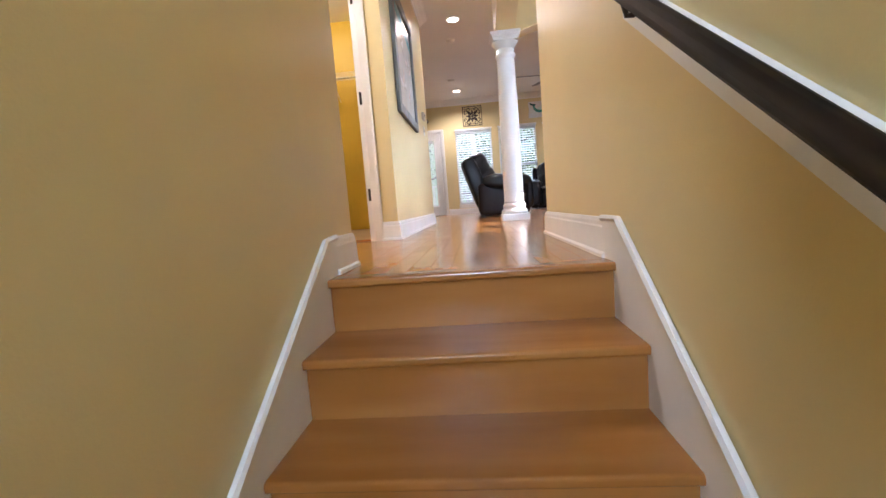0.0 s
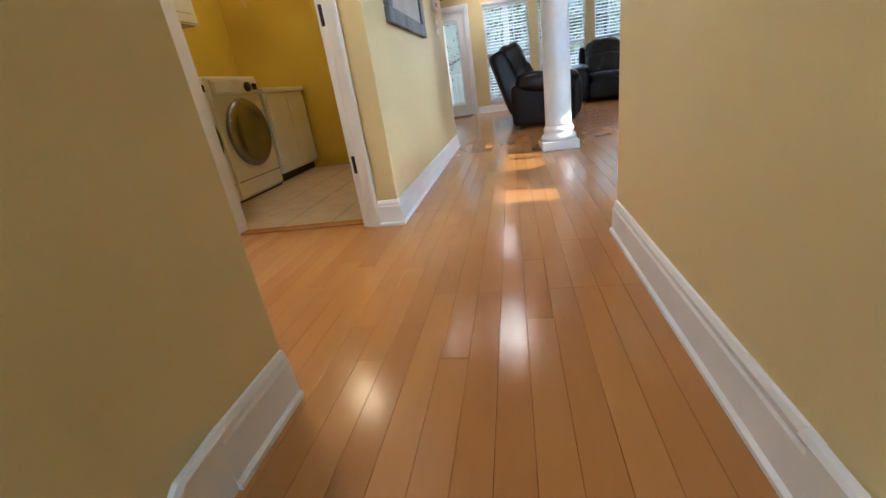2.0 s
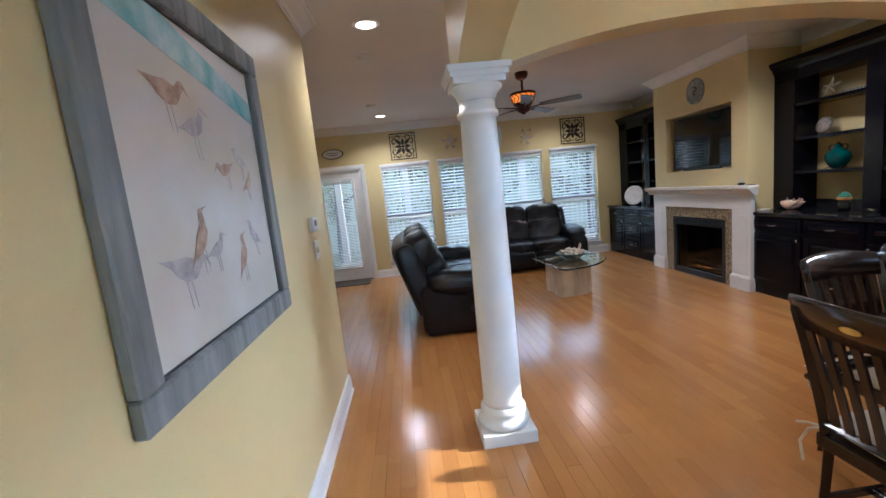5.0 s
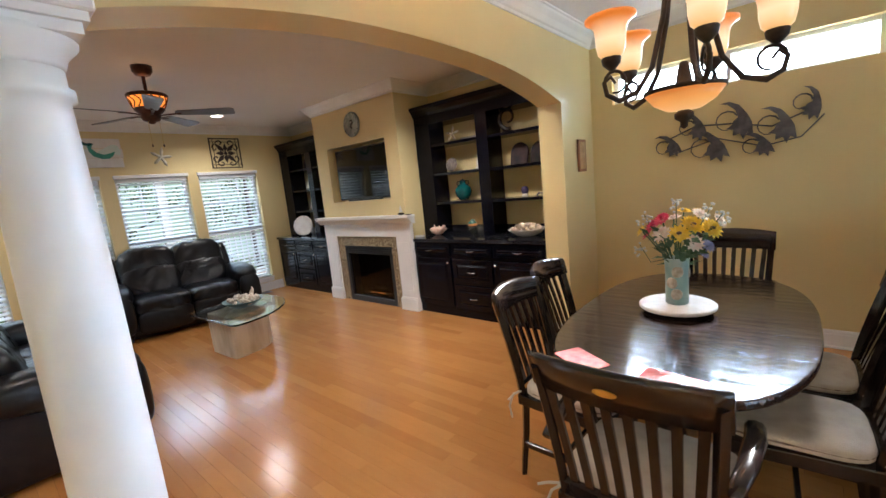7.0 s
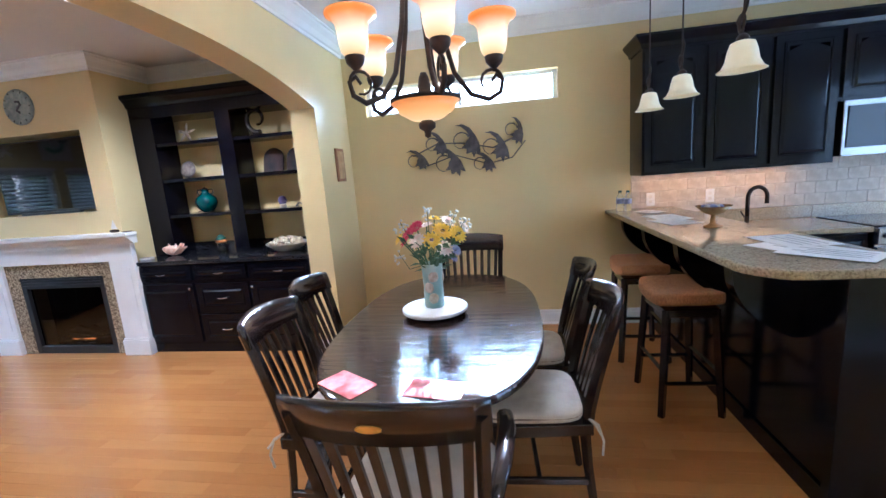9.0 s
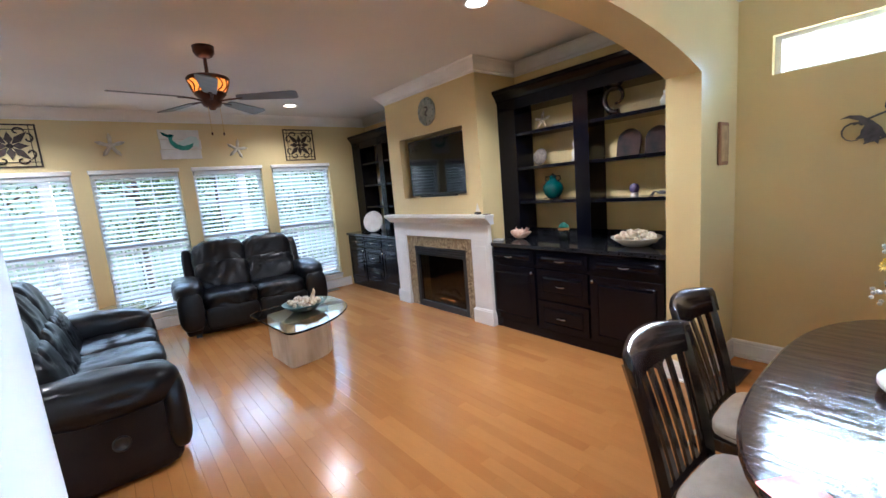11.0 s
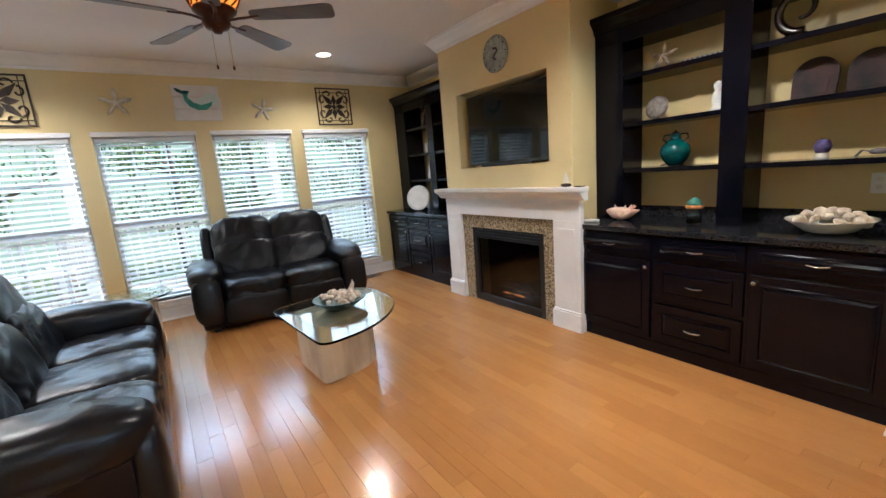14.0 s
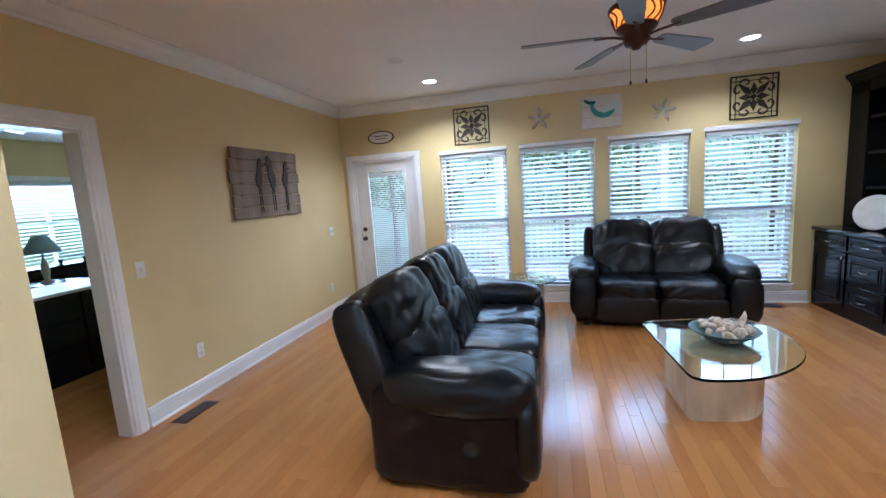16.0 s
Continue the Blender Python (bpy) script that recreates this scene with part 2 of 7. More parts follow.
def lathe(profile, steps=24, bm=None, at=(0, 0, 0), turn=None):
    """Rings of (radius, height) round local z."""
    bm = bm or bmesh.new()
    m = Matrix.Translation(at) @ (turn or Matrix())
    rings = []
    for r, z in profile:
        if r < 1e-5:
            rings.append([bm.verts.new(m @ Vector((0, 0, z)))])
        else:
            rings.append([bm.verts.new(m @ Vector((r * math.cos(2 * math.pi * i / steps), r * math.sin(2 * math.pi * i / steps), z))) for i in range(steps)])
    for a, b in zip(rings, rings[1:]):
        for i in range(steps):
            j = (i + 1) % steps
            if len(a) == 1 and len(b) == 1:
                continue
            if len(a) == 1:
                bm.faces.new((a[0], b[j], b[i]))
            elif len(b) == 1:
                bm.faces.new((a[i], a[j], b[0]))
            else:
                bm.faces.new((a[i], a[j], b[j], b[i]))
    if len(rings[0]) > 1:
        bm.faces.new(rings[0][::-1])
    if len(rings[-1]) > 1:
        bm.faces.new(rings[-1])
    bmesh.ops.recalc_face_normals(bm, faces=bm.faces)
    return bm


def tube(points, radius, bm=None, steps=8, flat=1.0):
    """A rod along points; radius one number or one for each point."""
    bm = bm or bmesh.new()
    pts = [Vector(p) for p in points]
    radii = radius if isinstance(radius, (list, tuple)) else [radius] * len(pts)
    rings, side = [], None
    for i, p in enumerate(pts):
        d = (pts[min(i + 1, len(pts) - 1)] - pts[max(i - 1, 0)]).normalized()
        if side is None:
            side = d.cross(Vector((0, 0, 1)) if abs(d.z) < 0.9 else Vector((1, 0, 0))).normalized()
        side = (side - d * side.dot(d)).normalized()
        up = d.cross(side)
        rings.append([bm.verts.new(p + radii[i] * (side * math.cos(2 * math.pi * k / steps) + flat * up * math.sin(2 * math.pi * k / steps))) for k in range(steps)])
    for a, b in zip(rings, rings[1:]):
        for k in range(steps):
            j = (k + 1) % steps
            bm.faces.new((a[k], a[j], b[j], b[k]))
    bm.faces.new(rings[0][::-1])
    bm.faces.new(rings[-1])
    bmesh.ops.recalc_face_normals(bm, faces=bm.faces)
    return bm


def prism(outline, depth, m=None, bm=None, bevel=0.0):
    """A flat outline of (u, v) thickened by depth along local z, laid by the matrix m."""
    bm = bm or bmesh.new()
    m = m or Matrix()
    low = [bm.verts.new(m @ Vector((u, v, 0))) for u, v in outline]
    high = [bm.verts.new(m @ Vector((u, v, depth))) for u, v in outline]
    n = len(outline)
    faces = [bm.faces.new(low[::-1]), bm.faces.new(high)]
    for i in range(n):
        j = (i + 1) % n
        faces.append(bm.faces.new((low[i], low[j], high[j], high[i])))
    bmesh.ops.recalc_face_normals(bm, faces=faces)
    if bevel:
        bmesh.ops.bevel(bm, geom=list(faces[1].edges) + list(faces[0].edges), offset=bevel, segments=2, affect="EDGES", profile=0.5)
    return bm


def moulding(path, profile, closed=False):
    """A profile of (out, z) swept along a path of (x, y); out is to the left of the way, corners mitred."""
    bm = bmesh.new()
    pts = [Vector(p) for p in path]
    n, rings = len(pts), []
    for i in range(n):
        a = pts[i] - pts[i - 1] if (i or closed) else pts[1] - pts[0]
        b = pts[(i + 1) % n] - pts[i] if (i < n - 1 or closed) else a
        na, nb = Vector((-a.y, a.x)).normalized(), Vector((-b.y, b.x)).normalized()
        mid = (na + nb)
        mid = mid / max(mid.dot(na), 0.2)
        rings.append([bm.verts.new((pts[i].x + mid.x * o, pts[i].y + mid.y * o, z)) for o, z in profile])
    k = len(profile)
    for i in range(n if closed else n - 1):
        a, b = rings[i], rings[(i + 1) % n]
        for j in range(k):
            bm.faces.new((a[j], a[(j + 1) % k], b[(j + 1) % k], b[j]))
    if not closed:
        bm.faces.new(rings[0])
        bm.faces.new(rings[-1][::-1])
    bmesh.ops.recalc_face_normals(bm, faces=bm.faces)
    return bm


def soft(sx, sy, sz, power=4.0, cuts=9, wrinkle=0.0, freq=5.0, seed=0.0, at=(0, 0, 0), turn=None, bm=None):
    """A padded block: a cube rounded by a superellipsoid, with folds."""
    bm = bm or bmesh.new()
    tmp = bmesh.new()
    bmesh.ops.create_cube(tmp, size=2.0)
    bmesh.ops.subdivide_edges(tmp, edges=tmp.edges, cuts=cuts, use_grid_fill=True)
    m = Matrix.Translation(at) @ (turn or Matrix())
    for v in tmp.verts:
        d = v.co.copy()
        r = (abs(d.x) ** power + abs(d.y) ** power + abs(d.z) ** power) ** (1 / power)
        d = d / r
        p = Vector((d.x * sx / 2, d.y * sy / 2, d.z * sz / 2))
        if wrinkle:
            q = p * freq + Vector((seed, seed * 1.7, seed * 0.3))
            w = q + Vector((noise.noise(q * 0.7), noise.noise(q * 0.7 + Vector((5, 1, 2))), 0)) * 1.2
            a = 0.55 * noise.noise(Vector((w.x * 0.6, w.y * 0.9, w.z * 0.6)))
            a += 0.75 - 1.9 * abs(noise.noise(Vector((w.x * 1.9 + w.z, w.y * 0.8 - w.z * 0.6, w.z * 0.9)))) if abs(wrinkle) > 0.012 else 0.5 * noise.noise(q * 2.3)
            p += p.normalized() * wrinkle * a
        v.co = p
    idx = {v: bm.verts.new(m @ v.co) for v in tmp.verts}
    for fc in tmp.faces:
        bm.faces.new([idx[v] for v in fc.verts])
    tmp.free()
    return bm


def mesh_object(name, bm, material, smooth=False):
    me = bpy.data.meshes.new(name)
    bm.to_mesh(me)
    bm.free()
    me.materials.append(material)
    if smooth:
        me.shade_smooth()
    return new(name, me)


def part(name, bm, material, parent, label="", smooth=False):
    ob = mesh_object(name, bm, material, smooth)
    ob.parent = parent
    if label:
        ob["label"] = label
    return ob


def thing(name, label, category, m=None, group="", kind=""):
    ob = new(name)
    ob.empty_display_size = 0.1
    ob.matrix_world = m or Matrix()
    return tagged(ob, label, category, group, kind)


def single(name, bm, material, label, category, m=None, group="", kind="", smooth=False):
    ob = mesh_object(name, bm, material, smooth)
    if m:
        ob.matrix_world = m
    return tagged(ob, label, category, group, kind)


def structure(name, bm, material, label, category="wall", smooth=False):
    return single(name, bm, material, label, category, kind="structure", smooth=smooth)


# ---------- the shell ----------
CZ, XR, YW, XL = 2.745, 4.1, 5.5, -2.1
WINDOWS = ((-0.68, 0.20), (0.365, 1.265), (1.425, 2.31), (2.455, 3.36))
W0, W1 = 0.23, 2.02


def wall_along_x(bm, y0, y1, x0, x1, z1, holes, z0=0.0):
    """Wall boxes round holes (xa, xb, za, zb)."""
    x = x0
    for xa, xb, za, zb in sorted(holes):
        if xa > x:
            box(bm, x, xa, y0, y1, z0, z1)
        if za > z0:
            box(bm, xa, xb, y0, y1, z0, za)
        if zb < z1:
            box(bm, xa, xb, y0, y1, zb, z1)
        x = xb
    if x < x1:
        box(bm, x, x1, y0, y1, z0, z1)
    return bm


def wall_along_y(bm, x0, x1, y0, y1, z1, holes, z0=0.0):
    y = y0
    for ya, yb, za, zb in sorted(holes):
        if ya > y:
            box(bm, x0, x1, y, ya, z0, z1)
        if za > z0:
            box(bm, x0, x1, ya, yb, z0, za)
        if zb < z1:
            box(bm, x0, x1, ya, yb, zb, z1)
        y = yb
    if y < y1:
        box(bm, x0, x1, y, y1, z0, z1)
    return bm


structure("wall_north", wall_along_x(bmesh.new(), YW, YW + 0.16, XL - 0.12, XR + 0.14, CZ, [(a, b, W0, W1) for a, b in WINDOWS] + [(-1.95, -1.05, 0, 2.0)]), WALL, "khaki painted wall with four windows and a garden door")
structure("wall_east", wall_along_y(bmesh.new(), XR, XR + 0.16, -5.62, YW, CZ, [(-1.86, -0.10, 2.08, 2.335)]), WALL, "khaki painted wall with a narrow high window")
structure("wall_west", wall_along_y(bmesh.new(), XL - 0.12, XL, 0.97, YW, CZ, [(1.28, 2.08, 0, 2.05)]), WALL, "khaki painted wall with a bedroom doorway")
structure("wall_hall", wall_along_y(bmesh.new(), -1.0, -0.88, -1.71, 0.85, CZ, []), WALL, "khaki painted hall wall")
structure("wall_hall_end", wall_along_x(bmesh.new(), 0.85, 0.97, -3.32, -0.88, CZ, []), WALL, "khaki painted wall at the hall's end")
structure("wall_laundry_front", wall_along_x(bmesh.new(), -1.71, -1.60, -3.2, -1.0, CZ, [(-1.93, -1.085, 0, 2.06)]), WALL, "khaki painted wall with the laundry doorway")
structure("wall_laundry_west", wall_along_y(bmesh.new(), -3.32, -3.2, -1.71, 0.85, CZ, []), LAUNDRY, "bright yellow laundry wall")
structure("wall_laundry_north", boxed(-3.2, -1.0, 0.825, 0.848, 0, CZ), LAUNDRY, "bright yellow laundry wall")
structure("wall_laundry_east", boxed(-1.025, -1.002, -1.6, 0.825, 0, CZ), LAUNDRY, "bright yellow laundry wall")
structure("wall_laundry_south", wall_along_x(bmesh.new(), -1.598, -1.575, -3.2, -1.025, CZ, [(-1.93, -1.085, 0, 2.06)]), LAUNDRY, "bright yellow laundry wall")
structure("wall_vestibule", wall_along_y(bmesh.new(), -2.19, -2.07, -3.35, -1.71, CZ, []), WALL, "khaki painted wall beside the laundry door")
structure("wall_vestibule_end", wall_along_x(bmesh.new(), -3.35, -3.23, -2.07, -0.93, CZ, []), WALL, "khaki painted wall")
structure("wall_stair_left", wall_along_y(bmesh.new(), -0.93, -0.825, -7.3, -3.06, CZ, [], -2.4), WALL, "khaki painted stairwell wall")
structure("wall_stair_right", wall_along_y(bmesh.new(), 0.158, 0.29, -7.3, -2.10, CZ, [], -2.4), WALL, "khaki painted stairwell wall")
structure("wall_stair_back", wall_along_x(bmesh.new(), -7.42, -7.3, -0.93, 0.29, CZ, [(-0.75, 0.05, 0.6, 2.2)], -2.4), WALL, "khaki painted wall with an assumed entry window")
structure("wall_kitchen_south", wall_along_x(bmesh.new(), -5.76, -5.62, 0.29, XR + 0.16, CZ, [(0.55, 3.65, 0.6, 2.3)]), WALL, "khaki painted kitchen wall with a window")
structure("wall_bedroom", wall_along_x(bmesh.new(), 6.0, 6.12, -7.2, XL - 0.12, CZ, []), WALL, "khaki bedroom wall")
structure("wall_bedroom_east", wall_along_y(bmesh.new(), XL - 0.12, XL, YW + 0.16, 6.12, CZ, []), WALL, "khaki bedroom wall")
structure("wall_bedroom_south", wall_along_x(bmesh.new(), 0.85, 0.97, -7.2, -3.32, CZ, []), WALL, "khaki bedroom wall")
structure("wall_bedroom_west", wall_along_y(bmesh.new(), -7.32, -7.2, 0.85, 6.12, CZ, [(4.3, 5.85, 0.72, 2.11)]), WALL, "khaki bedroom wall with a window")
structure("ceiling_bedroom", boxed(-7.32, -5.3, 0.85, 6.12, CZ, CZ + 0.12), CEIL, "flat off-white painted ceiling", "ceiling")
structure("ceiling_bedroom_bay", boxed(-5.3, XL, YW + 0.16, 6.12, CZ, CZ + 0.12), CEIL, "flat off-white painted ceiling", "ceiling")
structure("ceiling", boxed(-5.3, XR + 0.16, -7.42, YW + 0.16, CZ, CZ + 0.12), CEIL, "flat off-white painted ceiling", "ceiling")


def arch_outline(a, b, spring, rise, top, steps=28):
    """Header over an opening from a to b, with a flattened arch below and a straight top."""
    pts = [(a, top), (a, spring)]
    for i in range(1, steps):
        u = i / steps
        s = 1 - abs(2 * u - 1) ** 2.4
        pts.append((a + (b - a) * u, spring + rise * s))
    return pts + [(b, spring), (b, top)]


# header over the dining arch, its pier and the hall arch
bm = prism(arch_outline(0.30, 3.42, 2.09, 0.195, CZ), 0.215, Matrix(((1, 0, 0, 0), (0, 0, 1, 0.10), (0, 1, 0, 0), (0, 0, 0, 1))))
structure("dining_arch", bm, WALL, "khaki painted wall over a wide flat arch", "arch")
structure("arch_pier", boxed(3.42, XR, 0.10, 0.315, 0, CZ), WALL, "khaki painted pier beside the arch")
bm = prism(arch_outline(-2.10, 0.02, 2.09, 0.17, CZ), 0.215, Matrix(((0, 0, 1, 0.055), (1, 0, 0, 0), (0, 1, 0, 0), (0, 0, 0, 1))))
structure("hall_arch", bm, WALL, "khaki painted wall over the hall arch", "arch")
structure("arch_corner", boxed(0.055, 0.30, 0.02, 0.315, 2.09, CZ), WALL, "khaki painted block above the column", "arch")
# chimney breast with a niche for the television and an opening for the firebox
bm = bmesh.new()
for y0, y1, z0, z1 in ((2.17, 2.40, 0, CZ), (3.60, 3.87, 0, CZ), (2.40, 3.60, 2.14, CZ), (2.40, 2.47, 0, 1.40), (3.45, 3.60, 0, 1.40), (2.47, 3.45, 0.80, 1.40)):
    if z1 > z0:
        box(bm, 3.49, 3.70, y0, y1, z0, z1)
box(bm, 3.70, XR, 2.17, 3.87, 0, CZ)
structure("chimney_breast", bm, WALL, "khaki painted chimney breast with a television niche", "chimney breast")

CROWN = [(0, CZ - 0.125), (0.012, CZ - 0.125), (0.016, CZ - 0.105), (0.03, CZ - 0.095), (0.055, CZ - 0.06), (0.085, CZ - 0.03), (0.092, CZ - 0.016), (0.105, CZ - 0.012), (0.105, CZ), (0, CZ)]
BASE = [(0, 0), (0.026, 0), (0.026, 0.012), (0.018, 0.02), (0.016, 0.105), (0.012, 0.112), (0.012, 0.125), (0.006, 0.138), (0, 0.14)]
RUNS = [
    [(0.30, 0.315), (XR, 0.315), (XR, 2.17), (3.49, 2.17), (3.49, 3.87), (XR, 3.87), (XR, YW), (XL, YW), (XL, 0.97), (-0.88, 0.97), (-0.88, -1.71), (-2.07, -1.71), (-2.07, -3.23)],
    [(0.29, -5.62), (XR, -5.62), (XR, 0.10), (0.30, 0.10), (0.275, 0.02), (0.275, -2.10)],
]
for run in RUNS:
    structure("crown_moulding", moulding(run, CROWN), TRIM, "white painted crown moulding", "moulding")
BASES = [
    [(3.42, 0.10), (3.42, 0.315), (3.52, 0.315)], [(XR, -2.6), (XR, 0.10), (3.42, 0.10)],
    [(3.52, YW), (-0.95, YW)], [(XL, YW), (XL, 2.19)],
    [(XL, 0.97), (-0.88, 0.97), (-0.88, -1.71), (-0.995, -1.71)], [(-2.07, -1.71), (-2.07, -2.30)],
    [(-0.825, -3.06), (-0.825, -3.32)], [(0.158, -3.32), (0.158, -2.10), (0.29, -2.10), (0.29, -5.62)],
]
for run in BASES:
    structure("baseboard", moulding(run, BASE), TRIM, "tall white painted baseboard", "baseboard")


def cased_opening(name, m, width, height, label, wide=0.09, depth=0.13, jamb=True):
    """Casing on one face of a doorway: local x along the wall, y out of the wall, z up."""
    t = thing(name, label, "door casing", m, kind="structure")
    prof = [(0, 0), (0.006, 0.014), (0.02, 0.016), (0.03, 0.022), (0.075, 0.022), (wide, 0.018), (wide, 0)]
    for side in (-1, 1):
        bm = bmesh.new()
        x0 = side * width / 2
        low = [bm.verts.new((x0 + side * o, d, 0)) for o, d in prof]
        high = [bm.verts.new((x0 + side * o, d, height + o)) for o, d in prof]
        for i in range(len(prof) - 1):
            bm.faces.new((low[i], low[i + 1], high[i + 1], high[i]))
        bm.faces.new(high)
        bm.faces.new(low)
        bmesh.ops.recalc_face_normals(bm, faces=bm.faces)
        part("side_casing", bm, TRIM, t)
    bm = bmesh.new()
    a = [bm.verts.new((-width / 2 - o, d, height + o)) for o, d in prof]
    b = [bm.verts.new((width / 2 + o, d, height + o)) for o, d in prof]
    for i in range(len(prof) - 1):
        bm.faces.new((a[i], a[i + 1], b[i + 1], b[i]))
    bmesh.ops.recalc_face_normals(bm, faces=bm.faces)
    part("head_casing", bm, TRIM, t)
    if jamb:
        for side in (-1, 1):
            xa, xb = sorted((side * width / 2, side * (width / 2 - 0.016)))
            part("jamb", boxed(xa, xb, -depth, 0.0, 0, height), TRIM, t)
        part("head_jamb", boxed(-width / 2 + 0.016, width / 2 - 0.016, -depth, 0.0, height - 0.016, height), TRIM, t)
    return t


cas = cased_opening("door_1", pose(-1.5075, -1.711, 0, 0, 0, 180), 0.845, 2.06, "white cased laundry doorway")
for zh in (0.35, 1.05, 1.75):
    part("hinge", tube([(-0.434, 0.012, zh - 0.045), (-0.434, 0.012, zh + 0.045)], 0.011, steps=8), IRON, cas, "black door hinge")
cased_opening("door_2", pose(XL + 0.001, 1.68, 0, 0, 0, -90), 0.80, 2.05, "white cased bedroom doorway")

# stairs
RISE, GO, NOSE = 0.184, 0.256, -3.44
stairs = thing("staircase", "maple stairs with white skirt boards", "stairs", kind="structure")
for i in range(9):
    z, y = -RISE * i, NOSE - GO * i
    if i == 0:
        part("nosing", boxed(-0.815, 0.148, y, y + 0.095, -0.028, 0.001, 0.009, 3), STAIR, stairs)
    else:
        part("tread", boxed(-0.815, 0.148, y, y + GO + 0.036, z - 0.028, z, 0.009, 3), STAIR, stairs)
    part("riser", boxed(-0.815, 0.148, y + 0.024, y + 0.04, z - RISE - 0.004, z - 0.028), STAIR, stairs)
for x0, x1 in ((-0.826, -0.808), (0.141, 0.159)):
    bm = bmesh.new()
    bend, high = (NOSE + 0.03, 0.13) if x0 < 0 else (NOSE - 0.02, 0.14)
    out = [(-3.31, -0.02), (-3.31, 0.138), (bend, high - 0.005), (NOSE - 8.5 * GO, 0.12 - 8.4 * RISE), (NOSE - 8.5 * GO, -0.25 - 8.4 * RISE), (NOSE + 0.04, -0.25)]
    part("skirt_board", prism(out, x1 - x0, Matrix(((0, 0, 1, x0), (1, 0, 0, 0), (0, 1, 0, 0), (0, 0, 0, 1)))), TRIM, stairs)
    xc = (x0 + x1) / 2 + (0.006 if x0 < 0 else -0.006)
    part("skirt_cap", tube([(xc, -3.30, 0.138), (xc, bend, high), (xc, NOSE - 8.5 * GO, 0.125 - 8.4 * RISE)], 0.012, steps=6), TRIM, stairs)
structure("floor_landing", boxed(-0.93, 0.29, -7.3, NOSE - GO * 8, -2.0, -RISE * 9), STAIR, "maple landing at the stair foot", "floor")
# rail
RAILWOOD = mat("rail_stain", (0.010, 0.007, 0.005), 0.55, second=(0.018, 0.011, 0.008), scale=14, stretch=(1, 0.1, 1), spec=0.12)
rail = thing("handrail", "dark stained handrail on a white backboard", "handrail")
RS = -RISE / GO
ry = lambda y, z0: z0 + (y + 3.60) * -RS
part("backboard", prism([(-3.58, ry(-3.58, 0.668)), (-3.58, ry(-3.58, 0.766)), (-6.2, ry(-6.2, 0.766)), (-6.2, ry(-6.2, 0.668))], 0.02, Matrix(((0, 0, 1, 0.137), (1, 0, 0, 0), (0, 1, 0, 0), (0, 0, 0, 1)))), TRIM, rail)
part("rail_bar", tube([(0.108, -3.44, ry(-3.44, 0.757)), (0.108, -6.2, ry(-6.2, 0.757))], 0.019, steps=12, flat=1.25), RAILWOOD, rail, smooth=True)
for yb in (-3.66, -4.7, -5.7):
    part("bracket", tube([(0.139, yb, ry(yb, 0.70)), (0.118, yb, ry(yb, 0.70)), (0.109, yb, ry(yb, 0.735))], 0.007), IRON, rail)

# floors
structure("subfloor", boxed(-7.2, XR + 0.02, -3.40, YW + 0.02, -0.12, -0.016), SUBFLOOR, "dark subfloor under the boards", "floor")
structure("subfloor_kitchen", boxed(0.29, XR + 0.02, -5.62, -3.40, -0.12, -0.016), SUBFLOOR, "dark subfloor under the boards", "floor")

# column
col = thing("column", "white painted round column with square plinth and capital", "column", pose(0.16, 0.16, 0))
part("plinth", boxed(-0.158, 0.158, -0.158, 0.158, 0, 0.075, 0.004), TRIM, col)
part("base_ring", lathe([(0.148, 0.075), (0.153, 0.09), (0.153, 0.105), (0.146, 0.122), (0.132, 0.13), (0.128, 0.15), (0.134, 0.16), (0.134, 0.175), (0.122, 0.19), (0.118, 0.20)], 40), TRIM, col, smooth=True)
part("shaft", lathe([(0.118, 0.20), (0.114, 0.225), (0.114, 0.7), (0.108, 1.3), (0.098, 1.80), (0.097, 1.84), (0.112, 1.845), (0.112, 1.872), (0.099, 1.88), (0.098, 1.925)], 40), TRIM, col, smooth=True)
part("capital", lathe([(0.098, 1.925), (0.104, 1.935), (0.112, 1.96), (0.14, 1.99), (0.142, 2.01)], 40), TRIM, col, smooth=True)
bm = boxed(-0.135, 0.135, -0.135, 0.135, 2.0, 2.03)
box(bm, -0.150, 0.150, -0.150, 0.150, 2.03, 2.055)
box(bm, -0.165, 0.165, -0.165, 0.165, 2.055, 2.089, 0.006)
part("abacus", bm, TRIM, col)

